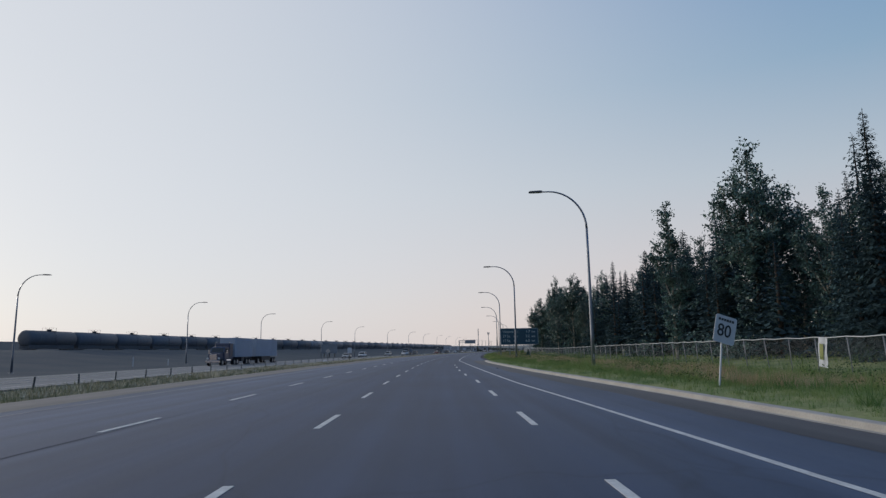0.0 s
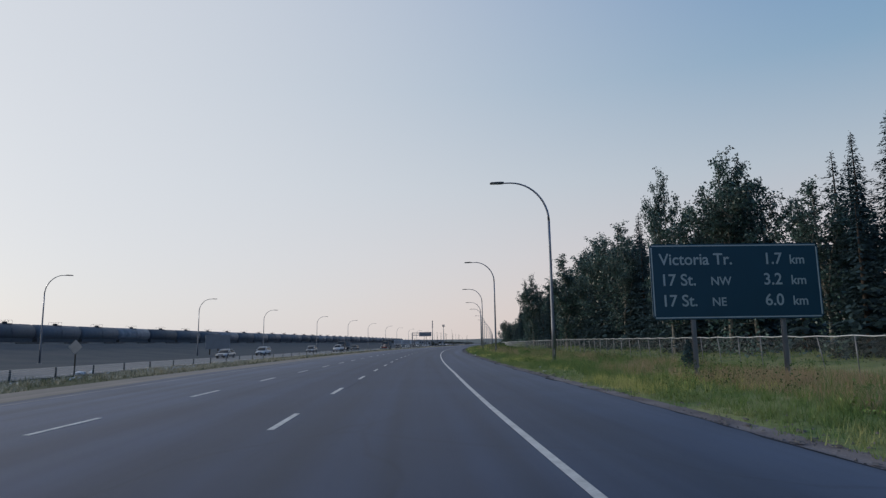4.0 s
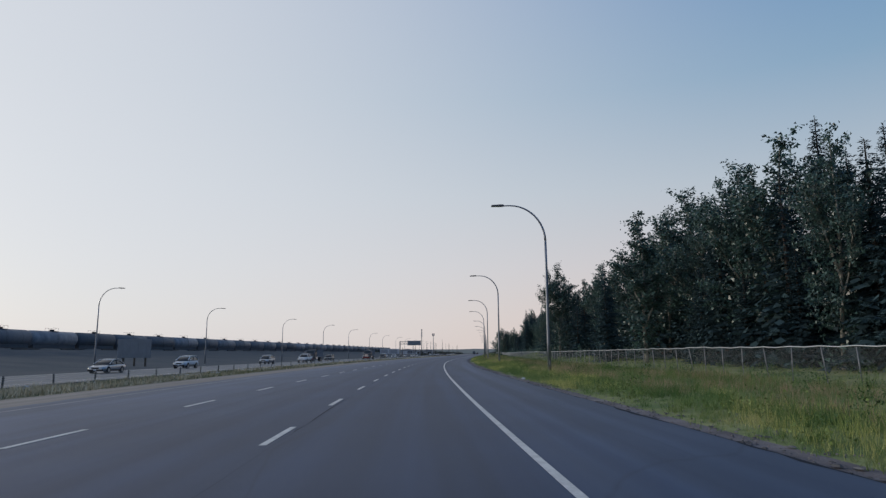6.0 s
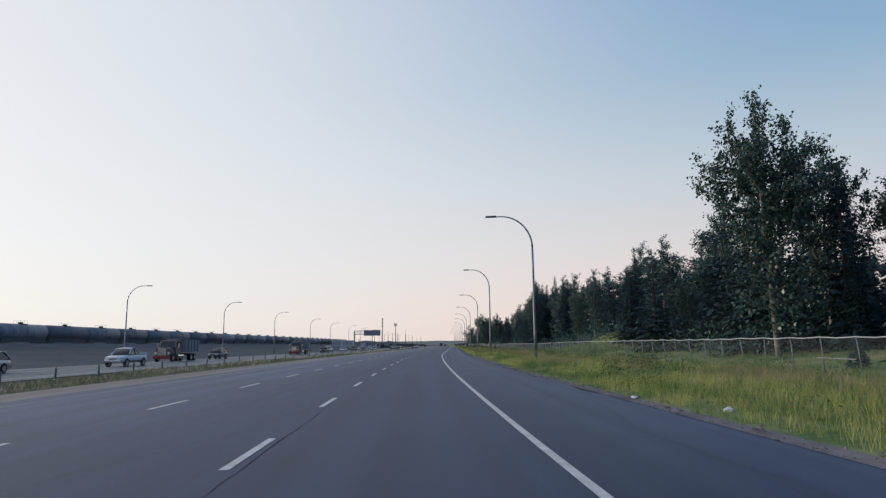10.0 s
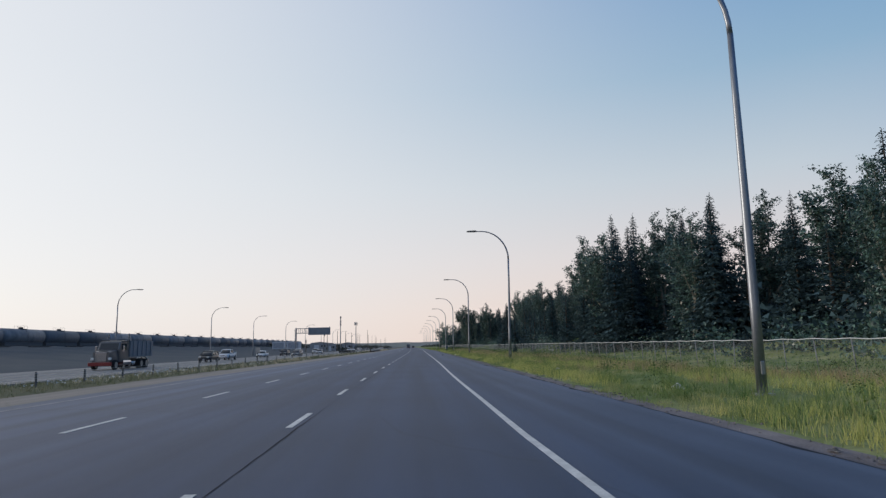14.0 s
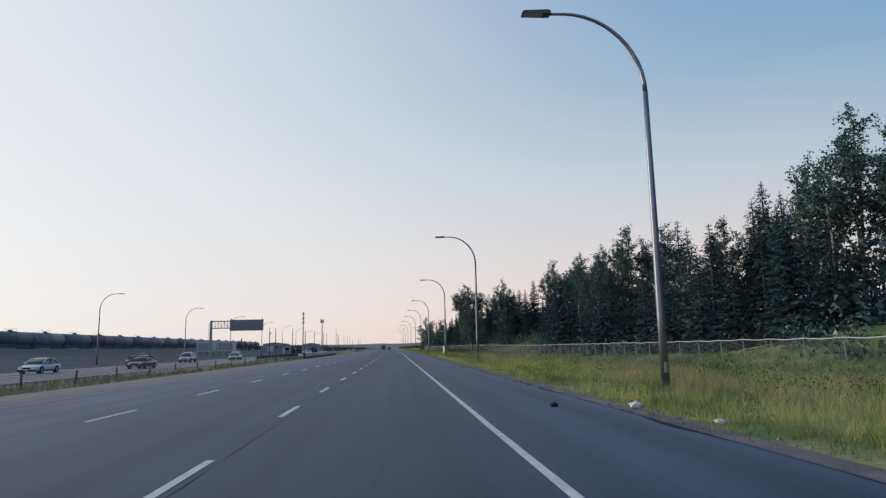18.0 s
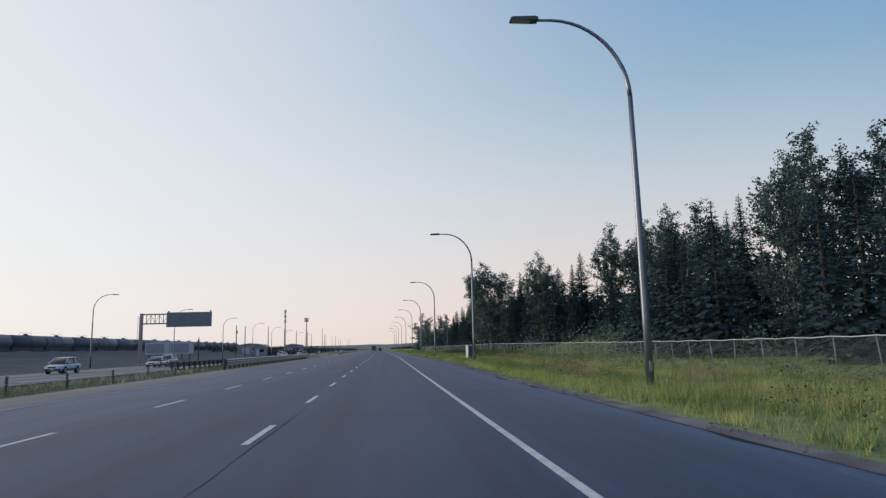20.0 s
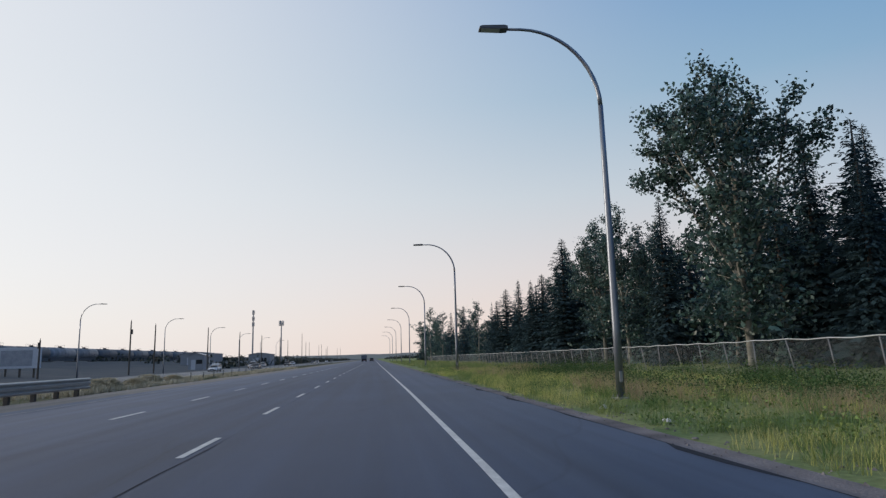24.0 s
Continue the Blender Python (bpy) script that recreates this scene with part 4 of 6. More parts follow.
def build_tank_car(m, mat, label):
    t = thing("tank_wagon", m, label, "railway wagon", "tank wagons of the goods train")
    bm = bmesh.new()
    n, L, R, zc = 24, 17.2, 1.95, 3.82
    rings = []
    stations = [(-L / 2, 0.05), (-L / 2 + 0.06, 0.55), (-L / 2 + 0.25, 0.85), (-L / 2 + 0.6, 1.0), (0, 1.0), (L / 2 - 0.6, 1.0), (L / 2 - 0.25, 0.85), (L / 2 - 0.06, 0.55), (L / 2, 0.05)]
    for y, k in stations:
        rings.append([bm.verts.new((math.cos(2 * math.pi * i / n) * R * k, y, zc + math.sin(2 * math.pi * i / n) * R * k)) for i in range(n)])
    for u, v in zip(rings, rings[1:]):
        for i in range(n):
            bm.faces.new((u[i], u[(i + 1) % n], v[(i + 1) % n], v[i]))
    bm.faces.new(rings[0][::-1])
    bm.faces.new(rings[-1])
    bmesh.ops.recalc_face_normals(bm, faces=bm.faces[:])
    tank = part("tank", bm, mat, t, smooth=True)
    for y in (-5.2, -1.8, 1.8, 5.2):
        part("band", tube(bmesh.new(), [(0, y - 0.06, zc), (0, y + 0.06, zc)], R + 0.025, n, cap=False), mat, tank)
    part("dome", tube(bmesh.new(), [(0, 0, zc + R - 0.15), (0, 0, zc + R + 0.42)], 0.55, 14), PLASTIC, t, "dark fitting housing on the roof")
    bm = bmesh.new()
    for x in (-0.9, 0.9):
        for y in (-1.3, 0, 1.3):
            tube(bm, [(x, y, zc + 1.2), (x, y, zc + R + 0.75)], 0.025, 5)
        tube(bm, [(x, -1.3, zc + R + 0.75), (x, 1.3, zc + R + 0.75)], 0.025, 5)
    part("railing", bm, BOGIE, t)
    part("walkway", box(bmesh.new(), -0.95, 0.95, -1.35, 1.35, zc + R - 0.1, zc + R + 0.02), BOGIE, t)
    part("underframe", box(bmesh.new(), -1.25, 1.25, -8.1, 8.1, 1.45, 2.45, 0.04), BOGIE, t)
    for x in (-1.98, 1.98):
        bm = bmesh.new()
        for dy in (-0.22, 0.22):
            tube(bm, [(x, dy, 0.75), (x, dy, zc + 0.7), (x * 0.6, dy, zc + R)], 0.022, 5)
        for z in np.arange(0.95, zc + 0.7, 0.36):
            tube(bm, [(x, -0.22, z), (x, 0.22, z)], 0.016, 5)
        part("ladder", bm, BOGIE, t)
    for sy in (-1, 1):
        part("stub_sill", box(bmesh.new(), -0.35, 0.35, sy * 6.6 - 2.2, sy * 6.6 + 2.2, 0.85, 1.35, 0.03), BOGIE, t)
        part("end_platform", box(bmesh.new(), -1.45, 1.45, sy * 8.25 - 0.35, sy * 8.25 + 0.35, 1.12, 1.22), BOGIE, t)
        bogie = part("bogie", box(bmesh.new(), -0.9, 0.9, sy * 6.4 - 0.25, sy * 6.4 + 0.25, 0.45, 0.8, 0.03), BOGIE, t)
        for sx in (-1, 1):
            part("side_frame", slab(bmesh.new(), [(sy * 6.4 - 1.35, 0.40), (sy * 6.4 - 0.5, 0.30), (sy * 6.4 + 0.5, 0.30), (sy * 6.4 + 1.35, 0.40), (sy * 6.4 + 1.2, 0.66), (sy * 6.4, 0.78), (sy * 6.4 - 1.2, 0.66)], 0.2, "x", sx * 1.02 - 0.1), BOGIE, bogie)
        for dy in (-0.88, 0.88):
            bm = bmesh.new()
            for x in (-0.72, 0.72):
                tube(bm, [(x - 0.07, sy * 6.4 + dy, 0.44), (x + 0.07, sy * 6.4 + dy, 0.44)], 0.44, 16)
            tube(bm, [(-0.7, sy * 6.4 + dy, 0.44), (0.7, sy * 6.4 + dy, 0.44)], 0.08, 8)
            part("wheelset", bm, RAIL_STEEL, bogie)
        part("coupler", box(bmesh.new(), -0.12, 0.12, sy * 8.6 - 0.35, sy * 8.6 + 0.35, 0.82, 1.0, 0.02), BOGIE, t)
    return t


def rail_pose(s):
    """Along the track by its own length, from the last wagon."""
    y = 154.4
    d = 0.0
    while d < s - 1e-6:
        st = min(1.0, s - d)
        p, q = on(y, RAIL_LAT), on(y + 0.1, RAIL_LAT)
        y += 0.1 * st / (q - p).length
        d += st
    p = on(y, RAIL_LAT, RAIL_Z)
    return Matrix.Translation(p) @ pose(0, 0, 0, 0, 0, heading(y))


black_car = build_tank_car(rail_pose(0), TANK_BLACK_HAZED, "black railway tank wagon in a long standing goods train")
# wagons whose sky sheen is painted on as an even grey
sheen_car = build_tank_car(rail_pose(17.9 * 7), TANK_SHEEN, "tank wagon, sky sheen painted grey, in a long standing goods train")
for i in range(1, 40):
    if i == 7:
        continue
    copy_thing(sheen_car if i in (11, 13, 14, 16, 19, 20, 22, 25, 27, 30, 31, 34) else black_car, rail_pose(17.9 * i))


# ---- masts and utility poles in the distance ----
def mast(y, lat, top, kind, label):
    gz = ground_z(y, lat)
    t = thing("radio_mast" if kind else "utility_pole", stand(y, lat), label, "radio mast" if kind else "utility pole", "" if kind else "utility poles along the far road")
    h = top - gz
    part("shaft", tube(bmesh.new(), [(0, 0, -0.2), (0, 0, h * 0.5), (0, 0, h)], [0.42, 0.34, 0.24] if kind else [0.17, 0.15, 0.11], 8), LAMP_GREY if kind else WOOD, t)
    if kind == "panels":
        for z in (h - 1.2, h - 4.2, h - 7.0):
            for a in (0, 120, 240):
                part("antenna", box(bmesh.new(), 0.42, 0.68, -0.16, 0.16, z - 1.0, z + 1.0, 0.02), LAMP_GREY, t).rotation_euler = (0, 0, radians(a))
            part("collar", tube(bmesh.new(), [(0, 0, z - 0.1), (0, 0, z + 0.1)], 0.46, 8), LAMP_GREY, t)
    elif kind == "cluster":
        part("ring", tube(bmesh.new(), [(0, 0, h - 1.3), (0, 0, h - 1.15)], 1.1, 10), LAMP_GREY, t)
        for a in (20, 65, 140, 185, 260, 305):
            part("antenna", box(bmesh.new(), 1.05, 1.3, -0.2, 0.2, h - 2.3, h + 0.4, 0.02), LAMP_GREY, t).rotation_euler = (0, 0, radians(a))
    else:
        part("insulator", tube(bmesh.new(), [(0, 0, h), (0, 0, h + 0.3)], 0.05, 6), PLASTIC, t)
    return t


mast(775.5, -56, 26.4, "panels", "tall grey radio mast with stacked antenna panels")
mast(798.9, -45.7, 22.0, "cluster", "grey radio mast with a cluster of antennas at its head")
pole0 = mast(581.1, -42.9, 9.5, "", "dark wooden utility pole beside the far road")
for y, la, top in ((595.7, -43.2, 9.6), (636.8, -42.6, 10.8), (674.4, -41.7, 11.1), (717.3, -41.8, 11.6), (762, -41, 12), (827.4, -38, 16.4), (805, -43, 12), (868, -40, 12.5), (905, -30, 9), (930, -44, 14), (990, -40, 14), (1060, -48, 15), (1130, -35, 13), (1200, -50, 16), (1290, -40, 16)):
    copy_thing(pole0, stand(y, la) @ Matrix.Diagonal((1, 1, (top + 0.5) / 10.0, 1)))
short_pole = mast(558.9, -48.1, 5.4, "", "short dark pole with a small box at its head")
part("meter_box", box(bmesh.new(), -0.2, 0.2, -0.32, -0.16, 4.6, 5.5, 0.02), PLASTIC, short_pole)
for z in (7.6, 8.0):
    part("fitting", tube(bmesh.new(), [(0.25, 0, z), (0.25, 0, z + 0.5)], 0.16, 8), PLASTIC, pole0)


def shed(y, lat, w, d, h, label):
    """A low building with a shallow gable, a roller door and a few windows."""
    t = thing("shed", stand(y, lat), label, "building", "low buildings beyond the road")
    wall = part("wall", slab(bmesh.new(), [(-w / 2, -0.3), (w / 2, -0.3), (w / 2, h - 0.7), (0, h), (-w / 2, h - 0.7)], d, "y", 0.0), SHED, t)
    for sx in (-1, 1):
        part("roof", slab(bmesh.new(), [(0, h + 0.02), (sx * (w / 2 + 0.25), h - 0.72), (sx * (w / 2 + 0.25), h - 0.62), (0, h + 0.12)], d + 0.5, "y", -0.25), LAMP_GREY, t)
    part("roller_door", box(bmesh.new(), -w * 0.3, -w * 0.02, -0.03, -0.004, -0.2, h * 0.6, 0.01), SIGN_WHITE, wall)
    for x in (0.14, 0.30):
        part("window", box(bmesh.new(), w * x - 0.5, w * x + 0.5, -0.03, -0.004, h * 0.35, h * 0.6, 0.01), GLASS_DARK, wall)


shed(640, -46.5, 4.2, 5, 4.6, "pale grey metal shed in the distance beyond the road")
shed(742, -47.0, 9.0, 14, 5.6, "pale grey metal shed in the distance beyond the road")
shed(700, -62.0, 12.0, 14, 5.0, "low grey building in front of the railway bank")


# ---- vehicles ----
WHEELS = {}


def wheel(parent, x, y, r, w=0.22):
    key = (round(r, 3), w)
    if key not in WHEELS:
        bm = tube(bmesh.new(), [(-w / 2, 0, 0), (-w / 2 + 0.03, 0, 0), (w / 2 - 0.03, 0, 0), (w / 2, 0, 0)], [r * 0.93, r, r, r * 0.93], 18)
        a = part("tyre", bm, TYRE, parent)
        b = part("rim", tube(bmesh.new(), [(-w / 2 - 0.012, 0, 0), (w / 2 + 0.012, 0, 0)], r * 0.62, 12), ALLOY, a)
        WHEELS[key] = (a.data, b.data)
        a.location = (x, y, r)
        return
    da, db = WHEELS[key]
    a = new("tyre", da)
    a.parent, a.location = parent, (x, y, r)
    b = new("rim", db)
    b.parent = a


def loft(sections):
    """A body through cross-sections (y, half widths and heights from the sill round to the roof), mirrored in x."""
    bm = bmesh.new()
    rings = []
    for y, prof in sections:
        rings.append([bm.verts.new((-x, y, z)) for x, z in prof] + [bm.verts.new((x, y, z)) for x, z in prof[::-1]])
    n = len(rings[0])
    for u, v in zip(rings, rings[1:]):
        for i in range(n):
            bm.faces.new((u[i], u[(i + 1) % n], v[(i + 1) % n], v[i]))
    bm.faces.new(rings[0])
    bm.faces.new(rings[-1])
    bmesh.ops.recalc_face_normals(bm, faces=bm.faces[:])
    return bm


def build_car(m, kind, paint, label):
    """A passenger vehicle; its front points to local -y."""
    suv, pick = kind == "suv", kind == "pickup"
    name = {"sedan": "car", "suv": "suv", "pickup": "pickup_truck"}[kind]
    t = thing(name, m, label, {"sedan": "car", "suv": "car", "pickup": "pickup truck"}[kind], "oncoming traffic")
    L = 5.6 if pick else 4.7
    W = 0.98 if pick else 0.91
    lift = 0.22 if pick else (0.12 if suv else 0.0)
    belt = 0.92 + lift * 1.2
    roof = 1.88 if pick else (1.70 if suv else 1.45)
    sill = 0.22 + lift
    f, b = -L / 2, L / 2

    def low(w, top):
        h = top - sill
        return [(w * 0.88, sill), (w * 0.97, sill + 0.10), (w, sill + 0.42 * h), (w * 0.985, sill + 0.72 * h), (w * 0.94, top - 0.05), (w * 0.80, top)]
    nose, tail = belt - (0.16 if pick else 0.24), belt - (0.02 if suv or pick else 0.06)
    body = [(f, low(W * 0.70, nose - 0.14)), (f + 0.07, low(W * 0.84, nose - 0.06)), (f + 0.22, low(W * 0.94, nose)), (f + 0.6, low(W, nose + 0.06)), (f + 1.2, low(W, belt - 0.04)), (0, low(W, belt)),
            (b - 0.9, low(W, belt + 0.02)), (b - 0.3, low(W * 0.97, tail + 0.02)), (b - 0.08, low(W * 0.92, tail - 0.04)), (b, low(W * 0.82, tail - 0.16))]
    part("body", loft(body), PAINTS[paint], t, smooth=True)
    c0, c1, c2, c3 = (f + 1.45, f + 2.25, f + 3.3, f + 3.75) if pick else ((f + 1.05, f + 2.0, b - 0.75, b - 0.14) if suv else (f + 1.2, f + 2.2, b - 1.55, b - 0.5))

    def cab(w, top):
        h = top - belt
        return [(W * 0.93, belt - 0.03), (W * 0.92, belt + 0.02), (W * 0.92 + (w - W * 0.92) * 0.6, belt + 0.55 * h), (w, top - 0.07), (w * 0.82, top)]
    mid = (c1 + c2) / 2
    green = [(c0, cab(W * 0.90, belt + 0.04)), ((c0 + c1) / 2, cab(W * 0.84, belt + (roof - belt) * 0.60)), (c1, cab(W * 0.77, roof - 0.05)), (mid, cab(W * 0.76, roof)), (c2, cab(W * 0.75, roof - 0.05)), ((c2 + c3) / 2, cab(W * 0.82, belt + (roof - belt) * 0.58)), (c3, cab(W * 0.88, belt + 0.05))]
    part("cabin", loft(green), GLASS_DARK, t, "dark glazed cabin", smooth=True)

    def lid(z):
        return [(W * 0.76, z - 0.07), (W * 0.755, z - 0.02), (W * 0.62, z + 0.012), (W * 0.3, z + 0.03)]
    part("roof_panel", loft([(c1 - 0.1, lid(roof - 0.07)), (c1 + 0.25, lid(roof - 0.012)), (mid, lid(roof + 0.004)), (c2 - 0.2, lid(roof - 0.012)), (c2 + 0.1, lid(roof - 0.07))]), PAINTS[paint], t, smooth=True)
    for sx in (-1, 1):
        for y in (f + 0.95, b - 1.0):
            r = (0.40 if pick else (0.36 if suv else 0.33)) * 1.17
            part("wheel_arch", tube(bmesh.new(), [(sx * (W + 0.004), y, r * 0.88), (sx * (W - 0.2), y, r * 0.88)], r, 16), PLASTIC, t)
    for sx in (-1, 1):
        for ya, yb in ((c0, c1), (c3, c2)):
            part("pillar", tube(bmesh.new(), [(sx * W * 0.925, ya, belt + 0.02), (sx * W * 0.755, yb, roof - 0.02)], 0.045, 6), PAINTS[paint], t)
        part("pillar", tube(bmesh.new(), [(sx * W * 0.935, (c1 + c2) / 2, belt), (sx * W * 0.77, (c1 + c2) / 2, roof - 0.02)], 0.04, 6), PLASTIC, t)
        part("headlamp", box(bmesh.new(), sx * W * 0.62 - 0.17, sx * W * 0.62 + 0.17, f + 0.02, f + 0.2, belt - 0.36, belt - 0.22, 0.02), LIGHT_CLEAR, t)
        part("tail_lamp", box(bmesh.new(), sx * W * 0.72 - 0.13, sx * W * 0.72 + 0.13, b - 0.12, b + 0.01, belt - 0.25, belt - 0.08, 0.02), RED_LENS, t)
        part("mirror", box(bmesh.new(), sx * (W + 0.09) - 0.09, sx * (W + 0.09) + 0.09, c0 + 0.35, c0 + 0.45, belt + 0.02, belt + 0.16, 0.02), PAINTS[paint], t)
        part("sill_trim", box(bmesh.new(), sx * W - 0.01, sx * W + 0.012, f + 1.2, b - 1.2, sill + 0.02, sill + 0.16), PLASTIC, t)
    part("grille", box(bmesh.new(), -W * 0.42, W * 0.42, f - 0.012, f + 0.1, belt - 0.46, belt - 0.30, 0.01), CHROME if pick else PLASTIC, t)
    part("front_bumper", box(bmesh.new(), -W * 0.86, W * 0.86, f - 0.05, f + 0.12, sill + 0.02, sill + 0.2, 0.03), CHROME if pick else PLASTIC, t)
    part("rear_bumper", box(bmesh.new(), -W * 0.88, W * 0.88, b - 0.12, b + 0.04, sill + 0.04, sill + 0.22, 0.03), PLASTIC, t)
    part("plate", box(bmesh.new(), -0.15, 0.15, f - 0.065, f - 0.05, sill + 0.08, sill + 0.2), SIGN_WHITE, t)
    if pick:
        part("bed_floor", box(bmesh.new(), -W * 0.8, W * 0.8, c3 + 0.05, b - 0.1, belt + 0.0, belt + 0.03), PLASTIC, t)
        for sx in (-1, 1):
            part("bed_side", box(bmesh.new(), sx * W * 0.9 - 0.05, sx * W * 0.9 + 0.05, c3, b - 0.05, belt - 0.1, belt + 0.18, 0.02), PAINTS[paint], t)
        part("tailgate", box(bmesh.new(), -W * 0.86, W * 0.86, b - 0.1, b - 0.02, belt - 0.2, belt + 0.18, 0.02), PAINTS[paint], t)
    r = 0.40 if pick else (0.36 if suv else 0.33)
    for sx in (-1, 1):
        for y in (f + 0.95, b - 1.0):
            wheel(t, sx * (W - 0.085), y, r)
    return t


def lane(y, lat, z=-0.5, turn=0):
    p = on(y, lat, z)
    return Matrix.Translation(p) @ pose(0, 0, 0, 0, 0, heading(y) + turn)


CARS = {}
TEXT = {"sedan": "sedan car", "suv": "sport utility car", "pickup": "pickup truck"}
for kind, paint, y, la in (
        ("sedan", "silver", 182, -32), ("suv", "white", 203, -32.6), ("suv", "silver", 237, -32), ("pickup", "white", 254, -29.2), ("suv", "grey", 290, -32.6),
        ("sedan", "silver", 341, -32.6), ("suv", "black", 359, -29.4), ("pickup", "white", 377, -32), ("sedan", "white", 403, -32), ("sedan", "grey", 414, -26.6),
        ("suv", "black", 427, -32), ("suv", "white", 450, -32.6), ("sedan", "silver", 470, -29.4), ("suv", "white", 486, -33),
        ("sedan", "black", 950, -29.4), ("suv", "silver", 1010, -33), ("sedan", "white", 590, -29.4), ("suv", "white", 606, -33), ("sedan", "grey", 618, -26.2), ("pickup", "silver", 632, -29.4),
        ("sedan", "silver", 668, -33), ("suv", "black", 700, -29.4), ("sedan", "white", 745, -33), ("suv", "silver", 790, -26.2), ("sedan", "blue", 840, -33), ("sedan", "white", 900, -29.4)):
    if (kind, paint) in CARS:
        copy_thing(CARS[kind, paint], lane(y, la))
    else:
        CARS[kind, paint] = build_car(lane(y, la), kind, paint, f"{paint} {TEXT[kind]} standing in the oncoming lanes")
copy_thing(CARS["suv", "black"], lane(742, 1.85, 0.0, 180))


def build_truck(m, kind, label):
    """A long-nosed lorry facing local -y: a road tractor with a box trailer, or a tipper."""
    t = thing("semi_truck" if kind == "semi" else "dump_truck", m, label, "lorry", "oncoming traffic")
    paint = PAINTS["blue"] if kind == "semi" else PAINTS["grey"]
    part("chassis", box(bmesh.new(), -0.45, 0.45, -3.6, 3.6 if kind == "semi" else 5.2, 0.75, 1.05, 0.03), PLASTIC, t)
    part("bonnet", loft([(-3.75, [(0.8, 0.7), (0.85, 0.9), (0.8, 1.75), (0.6, 1.85)]), (-2.2, [(1.0, 0.75), (1.05, 1.0), (0.95, 1.95), (0.75, 2.05)])]), paint, t)
    cab = part("cab", loft([(-2.25, [(1.12, 0.8), (1.15, 1.1), (1.1, 2.0), (1.0, 2.05)]), (-1.9, [(1.15, 0.8), (1.18, 1.1), (1.08, 2.75), (0.95, 2.85)]), (-0.3, [(1.15, 0.8), (1.18, 1.1), (1.1, 2.85), (0.95, 2.95)])]), paint, t)
    part("windscreen", slab(bmesh.new(), [(-0.95, 0), (0.95, 0), (0.9, 0.72), (-0.9, 0.72)], 0.03, "y", 0.0), GLASS_DARK, cab).matrix_basis = pose(0, -2.26, 2.04, -24)
    for sx in (-1, 1):
        part("side_window", box(bmesh.new(), sx * 1.135 - 0.02, sx * 1.135 + 0.02, -1.75, -0.75, 1.95, 2.6), GLASS_DARK, cab)
        part("mirror", box(bmesh.new(), sx * 1.42 - 0.1, sx * 1.42 + 0.1, -1.95, -1.85, 1.8, 2.4, 0.02), CHROME, cab)
        part("exhaust_pipe", tube(bmesh.new(), [(sx * 1.05, -0.1, 1.0), (sx * 1.05, -0.1, 3.7)], 0.08, 8), CHROME, t)
        part("headlamp", box(bmesh.new(), sx * 0.85 - 0.15, sx * 0.85 + 0.15, -3.78, -3.6, 1.0, 1.25, 0.03), LIGHT_CLEAR, t)
        part("fuel_tank", tube(bmesh.new(), [(sx * 0.95, -1.6, 0.75), (sx * 0.95, 0.2, 0.75)], 0.32, 12), CHROME, t)
        wheel(t, sx * 1.0, -2.9, 0.5, 0.3)
    part("grille", box(bmesh.new(), -0.55, 0.55, -3.80, -3.72, 0.85, 1.75, 0.02), CHROME, t)
    part("front_bumper", box(bmesh.new(), -1.15, 1.15, -4.0, -3.75, 0.42, 0.78, 0.04), CHROME if kind == "semi" else PAINTS["red"], t)
    if kind == "semi":
        part("sleeper", box(bmesh.new(), -1.18, 1.18, -0.3, 1.3, 0.9, 3.45, 0.1), paint, t)
        for y in (2.0, 3.3):
            for sx in (-1, 1):
                wheel(t, sx * 0.95, y, 0.5, 0.5)
        for y0, y1 in ((1.9, 10.2), (12.4, 24.6)):
            trailer = part("trailer_box", box(bmesh.new(), -1.28, 1.28, y0, y1, 1.25, 4.35, 0.03), TRAILER, t, "dull grey-white box trailer")
            for y in np.arange(y0 + 0.5, y1 - 0.2, 0.6):
                for x in (-1.29, 1.29):
                    part("rib", box(bmesh.new(), x - 0.01, x + 0.01, y - 0.03, y + 0.03, 1.35, 4.25), TRAILER, trailer)
            part("side_skirt", box(bmesh.new(), -1.24, 1.24, y0 + 3.0, y1 - 4.0, 0.55, 1.25, 0.02), PLASTIC, trailer)
        part("drawbar", box(bmesh.new(), -0.2, 0.2, 9.8, 13.2, 0.85, 1.15, 0.02), PLASTIC, t)
        for y in (7.6, 8.9, 13.6, 22.2, 23.5):
            for sx in (-1, 1):
                wheel(t, sx * 0.98, y, 0.5, 0.5)
    else:
        bm = slab(bmesh.new(), [(-0.1, 1.25), (5.4, 1.25), (5.8, 2.95), (-0.1, 2.95)], 2.5, "x", -1.25)
        bed = part("tipper_body", bm, SIGN_BACK, t, "grey steel tipper body")
        for y in (0.6, 1.7, 2.8, 3.9, 5.0):
            for x in (-1.28, 1.28):
                part("rib", box(bmesh.new(), x - 0.03, x + 0.03, y - 0.06, y + 0.06, 1.3, 2.9), SIGN_BACK, bed)
        part("cab_shield", box(bmesh.new(), -1.2, 1.2, -1.2, -0.1, 3.05, 3.12, 0.02), SIGN_BACK, bed)
        for y in (3.0, 4.3):
            for sx in (-1, 1):
                wheel(t, sx * 0.95, y, 0.5, 0.5)
    return t


build_truck(lane(104, -34), "semi", "dark road tractor with two grey-white box trailers in the oncoming lanes")
build_truck(lane(275, -33.2), "tipper", "grey tipper lorry with a red bumper in the oncoming lanes")
far_truck = build_truck(lane(330, -29.4), "tipper", "grey tipper lorry in the far oncoming traffic")
copy_thing(far_truck, lane(770, -1.85, 0.0, 180))


